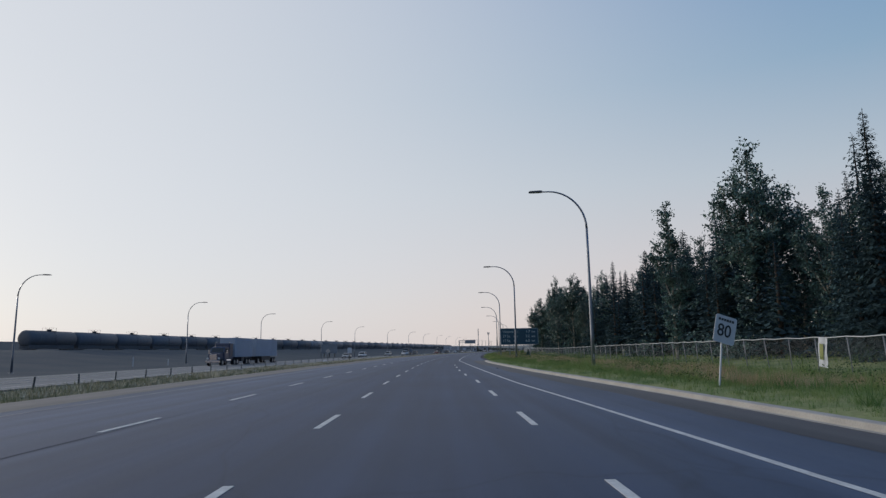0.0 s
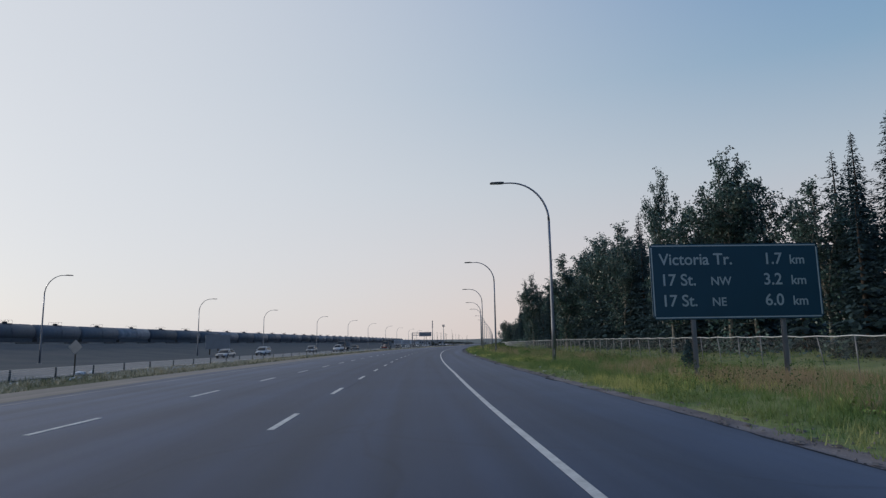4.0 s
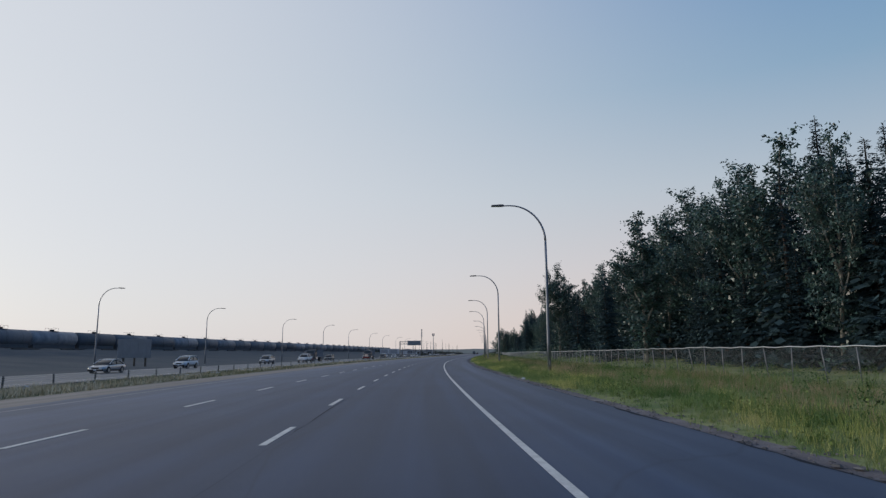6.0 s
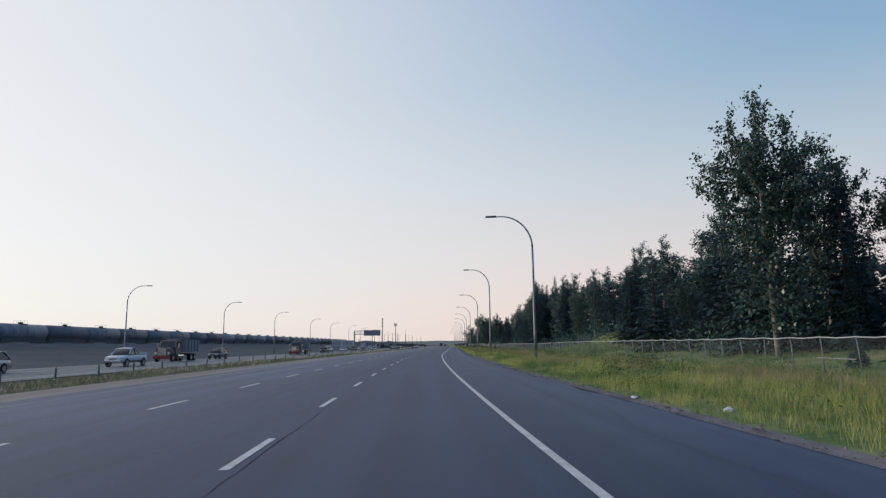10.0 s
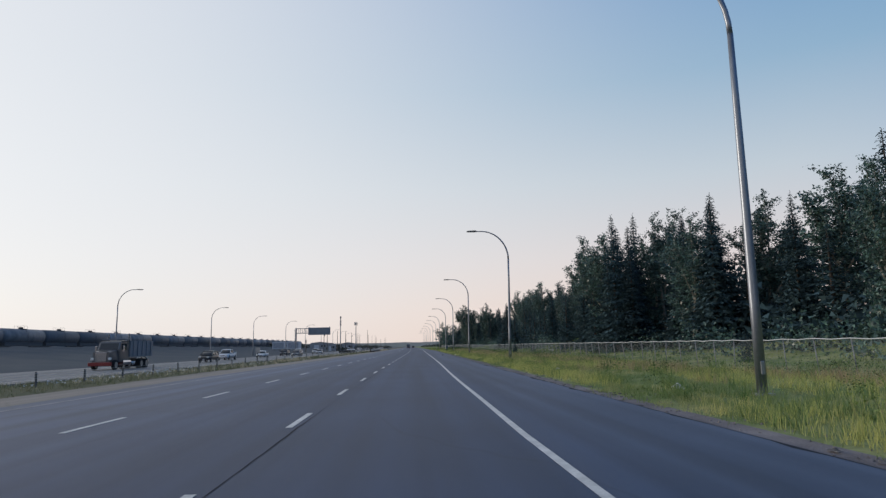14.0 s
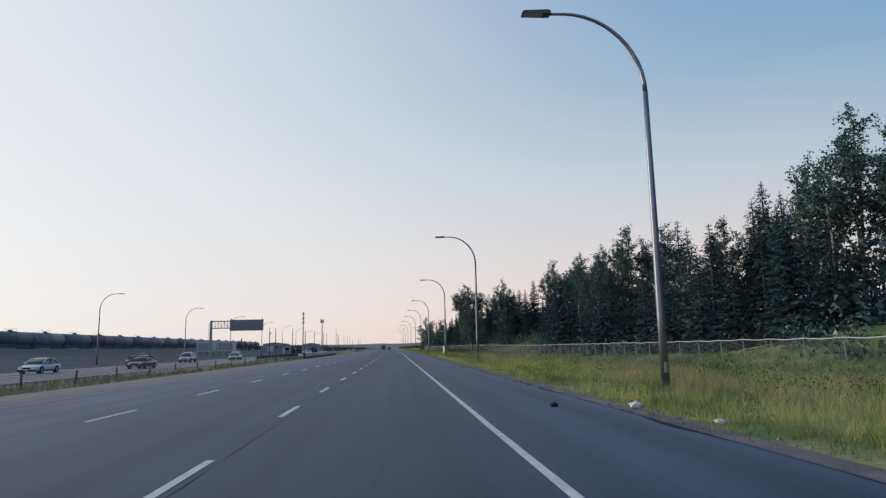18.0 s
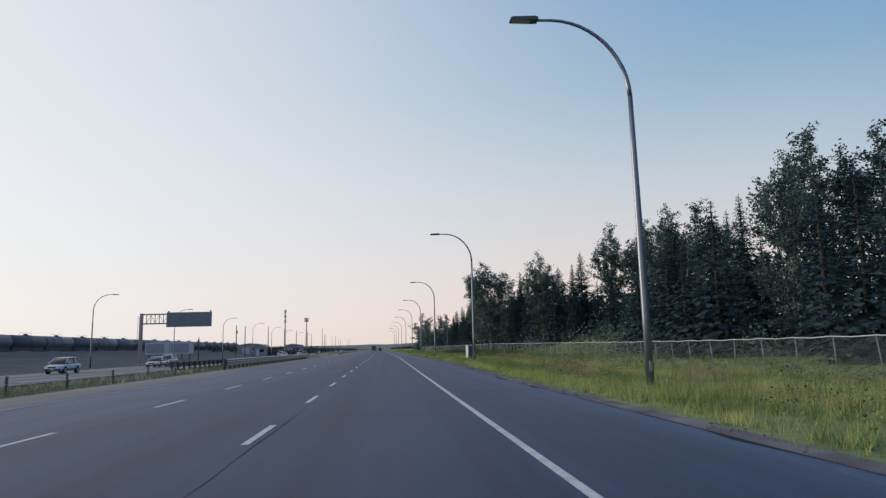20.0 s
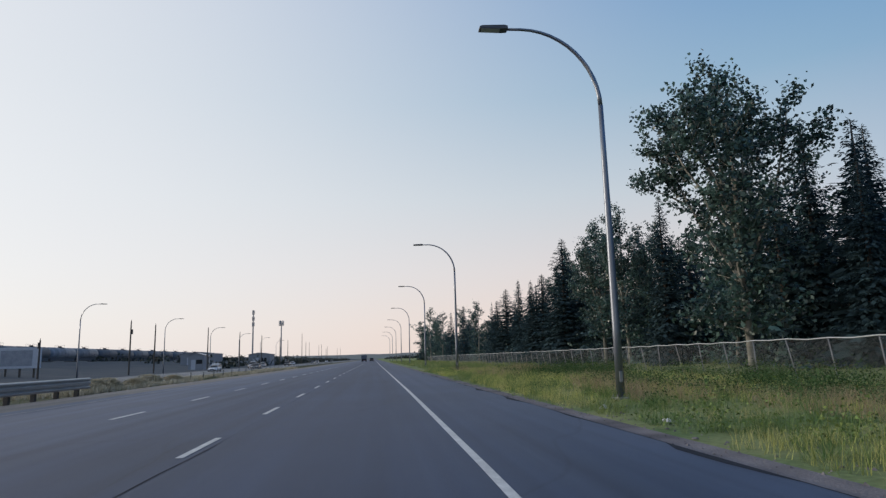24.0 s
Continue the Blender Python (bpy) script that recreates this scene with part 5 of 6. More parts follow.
# ---- trees ----
def leaf_mesh(name, centres, sizes, rng, mat, parent, flat=0.0, fine=False):
    """Many small pointed leaves at all angles; fine gives them four corners."""
    n = len(centres)
    a = rng.normal(size=(n, 3))
    a[:, 2] *= 1 - flat
    a /= np.linalg.norm(a, axis=1)[:, None]
    b = np.cross(a, rng.normal(size=(n, 3)))
    b /= np.linalg.norm(b, axis=1)[:, None] + 1e-9
    c = np.cross(a, b)
    s = sizes[:, None]
    q = 4 if fine else 3
    v = np.empty((n, q, 3))
    if fine:
        v[:, 0] = centres - a * s * 0.60
        v[:, 1] = centres + b * s * 0.42 - a * s * 0.12 + c * s * 0.10
        v[:, 2] = centres + a * s * 0.66
        v[:, 3] = centres - b * s * 0.42 - a * s * 0.12 + c * s * 0.10
    else:
        v[:, 0] = centres - a * s * 0.55 - b * s * 0.40
        v[:, 1] = centres - a * s * 0.35 + b * s * 0.50 + c * s * 0.1
        v[:, 2] = centres + a * s * 0.72
    me = bpy.data.meshes.new(name)
    me.vertices.add(n * q)
    me.vertices.foreach_set("co", v.reshape(-1).astype(np.float32))
    me.loops.add(n * q)
    me.loops.foreach_set("vertex_index", np.arange(n * q, dtype=np.int32))
    me.polygons.add(n)
    me.polygons.foreach_set("loop_start", np.arange(0, n * q, q, dtype=np.int32))
    me.update(calc_edges=True)
    me.materials.append(mat)
    ob = new(name, me)
    ob.parent = parent
    return ob


def build_poplar(seed, m, label, leaders=4, slim=0.24, leaves=9000, size=0.13, crown="round", bare=0.0, fine=False):
    """A broad-leaved tree of unit proportions, 10 m high: a pale kinked trunk, steep leaders that fork into upright plumes of leaves with gaps between,
    and loose low boughs. bare: how much of the lower trunk is free of leaves."""
    rng = np.random.default_rng(seed)
    t = thing("poplar_tree", m, label, "tree", "trees behind the fence")
    H, R = 10.0, 10.0 * slim
    lean = rng.normal(0, 0.16, 2)
    kink = rng.uniform(0, 6.28, 2)

    def stem(k):
        return np.array([lean[0] * k + 0.14 * math.sin(7 * k + kink[0]) * k, lean[1] * k + 0.14 * math.sin(6 * k + kink[1]) * k, k * H - 0.15])
    ks = np.linspace(0, 0.93, 10)
    part("trunk", tube(bmesh.new(), [tuple(stem(k)) for k in ks], [0.10 * (1 - 0.93 * k) + 0.012 for k in ks], 7), BARK_PALE, t, smooth=True)
    wood = bmesh.new()

    def limb(a, b, ang, bow, thick):
        pts = []
        for u in np.linspace(0, 1, 8):
            off = math.sin(math.pi * u) * bow
            pts.append(a + (b - a) * u + np.array([math.cos(ang) * off, math.sin(ang) * off, -0.3 * off]) + rng.normal(0, 0.03, 3))
        tube(wood, [tuple(p) for p in pts], [thick * (1 - 0.85 * u) for u in np.linspace(0, 1, 8)], 4, cap=False)
        return pts
    axes = [([stem(k) for k in np.linspace(0.45, 0.965, 8)], 0.5)]
    turn = rng.uniform(0, 6.28)
    high = {"round": 0.33, "spire": 0.50, "broad": 0.20}[crown]
    for i in range(leaders):
        ang = turn + 2.4 * i + rng.normal(0, 0.25)
        out = R * (0.30 + 0.62 * ((i + 0.5) / leaders))
        top = H * (0.97 - high * (out / R) ** 1.3) * rng.uniform(0.93, 1.0)
        a = stem(rng.uniform(0.50, 0.62) - 0.32 * out / R)
        b = np.array([stem(0.9)[0] + math.cos(ang) * out, stem(0.9)[1] + math.sin(ang) * out, top])
        pts = limb(a, b, ang, 0.14 * out, 0.060)
        axes.append((pts, 0.36))
        a = pts[4]
        side = ang + rng.choice([-1, 1]) * rng.uniform(0.5, 1.0)
        gap = R * rng.uniform(0.22, 0.38)
        axes.append((limb(a, np.array([b[0] + math.cos(side) * gap, b[1] + math.sin(side) * gap, top - H * rng.uniform(0.04, 0.15)]), side, 0.1 * gap, 0.034), 0.25))
    spots = []

    def bough(p, az, up, L, k):
        d = np.array([math.cos(az), math.sin(az), up])
        d /= np.linalg.norm(d)
        e = p + d * L
        if L > 0.5 and (leaves > 4000 or rng.random() < 0.3):
            tube(wood, [tuple(p), tuple((p + e) / 2 + np.array([0, 0, -0.06 * L])), tuple(e)], [0.024 * (1.15 - k), 0.014 * (1.15 - k), 0.005], 3, cap=False)
        n = max(1, int(L / 0.34))
        for w in range(n + 1):
            v = 0.30 + 0.72 * w / n
            spots.append((p + d * L * v + rng.normal(0, 0.06, 3), d, (0.7 + 0.5 * v) * rng.uniform(0.6, 1.3)))
    for pts, start in axes:
        length = sum(np.linalg.norm(q - p) for p, q in zip(pts, pts[1:]))
        n = int(length * (1 - start) / 0.17)
        for i in range(n):
            u = start + (1 - start) * (i + rng.random()) / n
            f = u * (len(pts) - 1)
            q = int(min(len(pts) - 2, f))
            p = pts[q] + (pts[q + 1] - pts[q]) * (f - q)
            bough(p, rng.uniform(0, 6.283), rng.uniform(0.2, 1.3), R * rng.uniform(0.18, 0.46) * (1.15 - 0.65 * u) + 0.14, u)
        spots.append((pts[-1] + np.array([0, 0, 0.10]), np.array([0, 0, 1.0]), 0.8))
    # loose boughs of the lower crown
    for i in range(int(26 * (1 - bare))):
        k = rng.uniform(0.08 + bare, 0.58)
        bough(stem(k), rng.uniform(0, 6.283), rng.uniform(-0.1, 0.6), R * (0.45 + 0.55 * min(1.0, k / 0.4)) * rng.uniform(0.4, 1.0), k)
    part("branchwork", wood, BARK_PALE, t)
    per = leaves / sum(w for _, _, w in spots)
    cs, ss = [], []
    for c, d, w in spots:
        n = max(3, int(per * w + rng.random()))
        cs.append(c + rng.normal(size=(n, 3)) * 0.105 * w ** 0.5 + d[None, :] * rng.normal(0, 0.14, n)[:, None] * w ** 0.5)
        ss.append(rng.uniform(0.6, 1.35, n) * size)
    # the shaded inner twigs of the lower crown
    n = int(leaves * 0.08)
    k = rng.uniform(0.08 + bare, 0.55, n)
    r, az = R * rng.uniform(0.05, 0.60, n), rng.uniform(0, 6.283, n)
    cs.append(np.stack([np.cos(az) * r, np.sin(az) * r, k * H], 1))
    ss.append(rng.uniform(1.0, 1.7, n) * min(size, 0.14))
    cs = np.concatenate(cs)
    leaf_mesh("crown", cs, np.concatenate(ss), rng, LEAF, t, fine=fine)
    # drawn to 10 m of height and to its spread
    mid = np.median(cs, axis=0)
    wide = R * 0.95 / np.percentile(np.hypot(cs[:, 0] - mid[0], cs[:, 1] - mid[1]), 97)
    size_to = Matrix.Diagonal((wide, wide, 9.85 / np.percentile(cs[:, 2], 99.8), 1))
    for o in bpy.data.objects:
        if o.parent == t:
            o.data.transform(size_to)
    return t


def build_spruce(seed, m, label, spread=0.2, coarse=1.0):
    """A spruce 10 m high: drooping whorls of boughs fringed with needle twigs."""
    rng = np.random.default_rng(seed)
    t = thing("spruce_tree", m, label, "tree", "trees behind the fence")
    H = 10.0
    part("trunk", tube(bmesh.new(), [(0, 0, -0.15), (0, 0, H * 0.5), (0, 0, H)], [0.17, 0.10, 0.012], 7), BARK, t, smooth=True)
    P, S, F = [], [], []

    def blade(a, b, w, nrm, half=False):
        k = len(P)
        side = np.cross(b - a, nrm)
        side /= np.linalg.norm(side) + 1e-9
        if half:
            P.extend([a - side * w * 0.35, a * 0.55 + b * 0.45 + side * w * 0.6, b])
            F.append((k, k + 1, k + 2))
            return
        P.extend([a, a * 0.5 + b * 0.5 + side * w * 0.55, b, a * 0.5 + b * 0.5 - side * w * 0.55])
        F.append((k, k + 1, k + 2, k + 3))
    z = 0.45
    while z < H - 0.12:
        k = z / H
        r = H * spread * (1 - k) ** 0.85 * rng.uniform(0.82, 1.12) + 0.06
        n = int(6 + 6 * (1 - k))
        off = rng.uniform(0, 6.28)
        for i in range(n):
            ang = off + 6.283 * i / n + rng.normal(0, 0.12)
            rr = r * rng.uniform(0.55, 1.18)
            d = np.array([math.cos(ang), math.sin(ang), 0.0])
            droop = rng.uniform(0.05, 0.45) * (1 - 0.6 * k) - 0.30 * k
            a = np.array([0, 0, z + rng.normal(0, 0.05)])
            tip = a + d * rr + np.array([0, 0, -droop * rr + 0.08 * rr])
            nb = max(2, int(rr / (0.17 * coarse)))
            for j in range(nb):
                u = (j + 0.6) / nb
                c = a + d * rr * u + np.array([0, 0, -droop * rr * u * (1.25 - 0.35 * u)])
                w = min(0.36 * coarse ** 0.8, 0.30 * rr * (1 - u * 0.72) + 0.08)
                for s in (-1, 1):
                    sd = np.array([-d[1], d[0], 0]) * s
                    for fan in range(2 if coarse < 1.2 else 1):
                        e = c + sd * w * rng.uniform(0.45, 1.2) + d * w * rng.uniform(0.1, 1.0) + np.array([0, 0, w * rng.uniform(-0.75, 0.12)])
                        blade(c + d * w * rng.normal(0, 0.2), e, w * rng.uniform(0.2, 0.42) * coarse ** 0.9, rng.normal(0, 0.7, 3) + np.array([0, 0, 0.8]), fan == 1 or coarse > 2)
            blade(a + (tip - a) * 0.6, tip, 0.10 + 0.03 * rr, np.array([0, 0, 1.0]))
        z += (0.18 + 0.20 * (1 - k) * rng.uniform(0.7, 1.2)) * coarse ** 0.6
    for i in range(6):
        a = np.array([0, 0, H - 0.5 + 0.1 * i])
        ang = i * 2.1
        blade(a, a + np.array([math.cos(ang) * 0.12, math.sin(ang) * 0.12, 0.12]), 0.05, np.array([0.3, 0.1, 1]))
    # shaded inner sprays close to the trunk
    for i in range(int(700 / coarse)):
        k = rng.random() ** 1.4 * 0.93
        r = H * spread * (1 - k) ** 0.85 * rng.uniform(0.1, 0.72)
        ang = rng.uniform(0, 6.283)
        c = np.array([math.cos(ang) * r, math.sin(ang) * r, 0.15 + k * H])
        w = (0.10 + 0.40 * (1 - k)) * coarse ** 0.4
        e = c + np.array([math.cos(ang) * w * 0.5, math.sin(ang) * w * 0.5, -w * 0.55])
        blade(c, e, w * 0.6, np.array([math.cos(ang), math.sin(ang), rng.uniform(0.1, 1.2)]))
    link_mesh("crown", P, F, NEEDLE, t)
    return t


POPLARS = [build_poplar(11, stand(54.6, 20.9), "slim poplar with a pale trunk and loose grey-green leaves", 3, 0.13, 7500, 0.115, "spire", fine=True),
           build_poplar(12, stand(223.3, 22.0), "tall full poplar with a pale trunk and grey-green leaves", 8, 0.25, 19000, 0.105, "round", fine=True),
           build_poplar(13, stand(126.4, 21.3), "poplar with a pale trunk and grey-green leaves", 5, 0.22, 10500, 0.112, "round", 0.08),
           build_poplar(14, stand(481.8, 20.2), "broad poplar with forked pale limbs and grey-green leaves", 8, 0.27, 17000, 0.108, "broad", 0.04, fine=True),
           build_poplar(15, stand(356.3, 27.6), "poplar with a pale trunk and loose grey-green leaves", 6, 0.20, 10000, 0.114, "round", 0.10)]
SPRUCES = [build_spruce(21, stand(58.5, 27.0), "dark green spruce with drooping boughs", 0.19, 0.9),
           build_spruce(22, stand(330.2, 24.1), "dark green spruce with drooping boughs", 0.205, 0.86),
           build_spruce(23, stand(390.6, 34.6), "broad dark green spruce with drooping boughs", 0.25, 1.1)]


FILL = [build_poplar(41, stand(20, 33), "lower broad-leaved tree in the shade of the wood", 2, 0.30, 3600, 0.15), build_spruce(42, stand(14, 33), "dark spruce in the shade of the wood", 0.25, 2.3), build_spruce(43, stand(8, 33), "dark spruce in the shade of the wood", 0.22, 2.3)]


def tree_pose(y, lat, top, turn, wide):
    """wide: how far the tree is drawn in or out sideways."""
    g = ground_z(y, lat) - 0.1
    s = (top - g) / 10.0
    p = on(y, lat)
    return Matrix.Translation((p.x, p.y, g)) @ pose(0, 0, 0, 0, 0, turn) @ Matrix.Diagonal((s * wide, s * wide, s, 1))


# station, lateral, height of the top, kind, width
TREES = """54.6 20.9 13.2 P0 1|223.3 22.35 16.4 P1 0.95|126.1 21.7 14.9 P2 0.72|482.3 19.9 15.2 P3 1.22|356.3 27.6 17.5 P4 1|58.5 27 13.8 S0 1|330.2 24.1 15.5 S1 0.9|390.6 34.6 15.3 S2 1.1|28 25 11 S1 1.2|31 29 13 P4 1.2|41.5 27 10.8 S2 0.9|52.5 30 12.4 P2 1.26|300 33 15 S2 1.2|307.5 31 12.6 S2 0.85|315.5 28.5 14.4 S1 1.1|337 31 17 P2 0.9|340 30 17.6 S2 0.85|485.5 26 13.5 S1 0.9|492 25 12 P2 1.2|487 31 13.9 S0 1.2|475.5 30 13.5 S2 1.4|34 24 13.2 S1 0.8
37.5 25 10.6 S0 0.7|52.8 27.5 14.3 P2 1.3|47 29 12.3 P4 1|63.5 30 14.2 S1 1|69 27 10.4 S0 1|71.1 28 13.6 S1 1.4|74.1 27 10.8 S0 1|82.2 27 13.2 S1 1.15|86 29 14 S2 0.7|92.3 27 11.6 S0 1.15|99.5 28 12.7 S1 0.7|99.8 27 14.2 S0 1|109.5 28 13.4 S1 1|111.5 25 10.3 P4 1.25|121.4 24 14.6 P2 1.15|120.5 25.5 14 P2 1.14|124.9 34.7 15.7 S0 1|125 36 15.1 S1 1.4|131 24 9.2 S0 1|135.3 25 10.3 S1 1|137.2 24.5 10.4 S2 0.9|143 25 12.3 S1 1
145.7 23.5 13.1 P2 0.95|153.5 25 15.4 P4 1.3|157.8 24.8 15 P2 1.17|160 27 13.8 P2 1.1|160 24 12.8 S1 1.1|168 26 14 P2 1.1|172 22 14.3 P0 1.4|175.8 28.3 17.4 P4 1.25|177.5 26 15.8 P2 0.95|183.8 21.4 11 S1 1|186 25 13.8 P4 1.4|187.2 28.3 15.4 P2 1.4|199 31 15.5 P4 1.1|206.6 32 13.3 S0 1|209.2 34.8 18.1 P2 1.0|210 26.5 12.1 S1 1|219 33 15.5 S0 1|221.5 26 8 S1 0.7|209 29 12.8 S2 1.2|227.5 30 11.8 S0 0.7|233.5 31 14.8 S1 1|235.9 37 10.6 S0 1.15
237 26.5 9 S1 1|246 26.5 7.6 P4 1.1|254.5 27 12.6 P2 0.95|250 31 12 S0 1|259 36 17.9 P4 1.25|270 38 14 P2 1.1|280 38 13.9 P4 1.05|291.6 36.8 17.5 P2 1.3|297 40 15 P2 1|303 38 14 S1 1|309.9 38.6 15.9 P2 0.85|308 35 14.8 P4 1.4|314.8 32.5 14.5 P2 1.15|321 31 12.5 S0 1.1|323 29 14.0 S0 1.1|333.5 27 14.8 S0 1.15|335.7 26.3 15.1 S1 1.2|337.5 34 17.8 P4 1|351 28 13.6 S1 0.85|356.9 30.4 14.8 P2 1.4|351 26 12 S0 1|362 31 13.5 P4 1
366 34 14 S1 1|371 35 15 P2 1|377.5 36 15.8 P4 1|380.6 35 18.4 P2 1.08|384.7 32 11.8 S0 0.85|387.5 37 16.5 P2 1|394 33 12.8 P4 1.15|406 35 13.9 S1 1.4|410 35.8 15.7 S0 1.25|415.2 28.2 13.6 P2 0.85|419.3 33.8 16.9 P4 1.25|418.5 37 16.7 P2 1.3|427 32 13.5 S1 1|434.5 34 12.2 P2 1.15|441.5 38 13.8 S0 1.15|444.9 36.8 16.9 P4 1.4|447.6 34.9 17.4 P2 1.1|444.5 41 15.9 S1 1|455 36 15.6 S0 1|453 35 15.7 S1 1|461.8 37.9 18.3 P2 1.25|464.3 34.8 18.5 P4 1
468.4 25.3 14.9 P1 0.92|470.2 32 15.1 S2 1.1|465 29 12.7 S1 0.85|474 27 11 S0 1|479 23.5 10.1 S0 0.9|473.5 24.5 11 S2 1|488 26 11 S1 1|495.7 22.5 12 S0 1|499 24 11 P4 1|501.3 22 12.9 P2 1.15|505 25 11.3 S1 1.4|506.4 22 12.6 P4 1.15|514 24 10 S0 1.4|517 22 12.9 S1 1.61|529 23 10.8 S0 1.96|530.5 22 10.2 S1 1.19|541.5 23 11.6 S0 1.19|545.5 22 10.8 S1 1.82|552.5 22 9.7 S0 1.4|562 23 10.2 S1 0.85|571 22 11.4 P4 1|580 23 11.3 S0 1
590 22 12 S1 1|601 23 12.4 P2 1|612 22 12.2 S0 1|624 21 13 P4 1|631 18.5 15 P2 1|642 21 12.5 S1 1|655 22 13 P4 1|668 21 12 S0 1|682 22 13 P2 1|697 21 12 S1 1|222.6 30.8 12.8 P4 1.15|110.7 26.7 12.7 S0 0.9|141.6 33.6 17.4 P2 1|51.3 34.7 17.6 S0 0.85|392.8 35.7 13.6 P4 1|51.3 26.3 17.4 P4 1|394.1 35.7 14.4 S1 1.2|375.6 26.5 10.6 S2 1|482 26 11.2 S2 1.1|199.3 25 13.1 P4 1|279.6 25.5 12 P4 0.8|427.2 26 11.4 S1 1.2|164 24 8 S2 1.1|155.5 23.5 7 S0 1.3|150 24 7.5 S1 1.2|528.1 25.5 13.7 P4 1|36.8 26.7 11.4 P2 1|64.6 30.3 13 P4 0.85|87 30.9 15 P4 1|90.4 35.7 15.1 P4 0.85
104.4 33.6 15.6 P4 1|225.5 26.9 13.8 P4 1|280.8 32.2 15.3 S0 1|495.9 32.9 15 S1 1|213.7 33.2 12.1 S1 1|79.7 33.4 14.5 P4 1|203.1 27 11.3 P4 1.15|68.5 30.5 16.4 S0 1|291.4 25.6 10.5 P4 1|153.4 28.1 16.5 S1 1|262.5 26 10.4 S1 1.3|266.6 27 10.6 S0 1.3|317.5 27 12.9 P2 1.2|321.8 28.5 13.4 S1 1.1|313.6 27.5 13.3 S2 1.0|338.2 26 14.9 P4 1.3|340.4 26.5 13.4 S1 1.1|329 25.6 11.8 S2 0.9|145 25.5 9.4 S2 1|149 27 12.9 S1 1.1"""


# heights of the wood's edge and of its depth, every 24 m from the start
EDGE_TOPS = (8, 8, 9, 11, 10.5, 10, 13.5, 15, 15, 10.5, 13, 11, 11, 9.5, 12.5, 12, 10.5, 11, 12, 11, 11.5, 14, 14, 11, 10, 10, 10.5, 11, 11.5, 12, 12)
DEPTH_TOPS = (9, 9, 10, 12, 12.5, 13.5, 14.5, 16.5, 17, 14, 10, 13.5, 14, 12.5, 15, 15, 15, 12.5, 12, 14, 12, 13.5, 14, 15, 13, 12, 12, 12, 12, 12, 12)


def wood_height(y, k):
    return float(np.interp(y, np.arange(31) * 24.0 - 12, DEPTH_TOPS if k else EDGE_TOPS))


def plant_trees():
    rng = random.Random(31)
    first = {"P0": POPLARS[0], "P1": POPLARS[1], "P2": POPLARS[2], "P3": POPLARS[3], "P4": POPLARS[4], "S0": SPRUCES[0], "S1": SPRUCES[1], "S2": SPRUCES[2]}
    own = []
    for o in (*first.values(), *FILL):
        o.matrix_world = Matrix.Identity(4)
    for i, row in enumerate(TREES.replace("\n", "|").split("|")):
        y, lat, top, kind, wide = row.split()
        m = tree_pose(float(y), float(lat), float(top), rng.uniform(0, 360), float(wide))
        if float(y) > 560 or (kind[0] == "S" and float(lat) > 32.5 and i >= 8):
            copy_thing(FILL[0] if kind[0] == "P" else FILL[1], m)
            continue
        if i < 8:
            own.append((first[kind], m))
        else:
            copy_thing(first[kind], m)
    # the wood behind: lower and darker
    y = -14.0
    while y < 740:
        near = 31.0 if 262 < y < 330 or 360 < y < 376 or 436 < y < 458 else 26.0
        for k in range(2):
            lat = near - 0.3 + 6.0 * k + rng.uniform(-2.2, 2.2)
            top = min(13.5, wood_height(y, k)) * rng.uniform(0.72, 0.95)
            kind = rng.choice(FILL[1:]) if k == 0 or rng.random() < 0.4 else FILL[0]
            copy_thing(kind, tree_pose(y + rng.uniform(-2, 2), lat, top, rng.uniform(0, 360), rng.uniform(1.25, 1.65)))
        y += 5.9 if y < 560 else 9.5
    for i, o in enumerate(FILL):
        own.append((o, tree_pose(22 + 9 * i, 34, 9, 40 * i, 1.2)))
    for o, m in own:
        o.matrix_world = m


plant_trees()


def sapling(y, lat, top, label):
    """A young spruce: a thin stem and short whorls of twigs."""
    rng = np.random.default_rng(int(y))
    t = thing("spruce_sapling", stand(y, lat), label, "sapling", "young spruces on the verge")
    part("trunk", tube(bmesh.new(), [(0, 0, -0.05), (0, 0, top * 0.95)], [0.03, 0.008], 6), BARK, t)
    cs, ss = [], []
    for z in np.linspace(0.08, 0.98, 26):
        r = top * 0.34 * (1 - z) ** 0.8 + 0.03
        n = int(10 + 34 * (1 - z))
        a, q = rng.uniform(0, 6.283, n), rng.uniform(0.2, 1.0, n)
        cs.append(np.stack([np.cos(a) * r * q, np.sin(a) * r * q, z * top - 0.12 * r * q + rng.normal(0, 0.03, n)], 1))
        ss.append(rng.uniform(0.06, 0.13, n))
    leaf_mesh("crown", np.concatenate(cs), np.concatenate(ss), rng, NEEDLE, t, 0.5)


for y, la, top in ((351.0, 15.9, 1.45), (105.1, 14.3, 1.25), (341.0, 20.6, 2.4), (358.0, 19.7, 1.6), (213.0, 20.0, 1.5), (296.0, 20.5, 1.8)):
    sapling(y, la, top, "small dark young spruce standing in the rough grass")


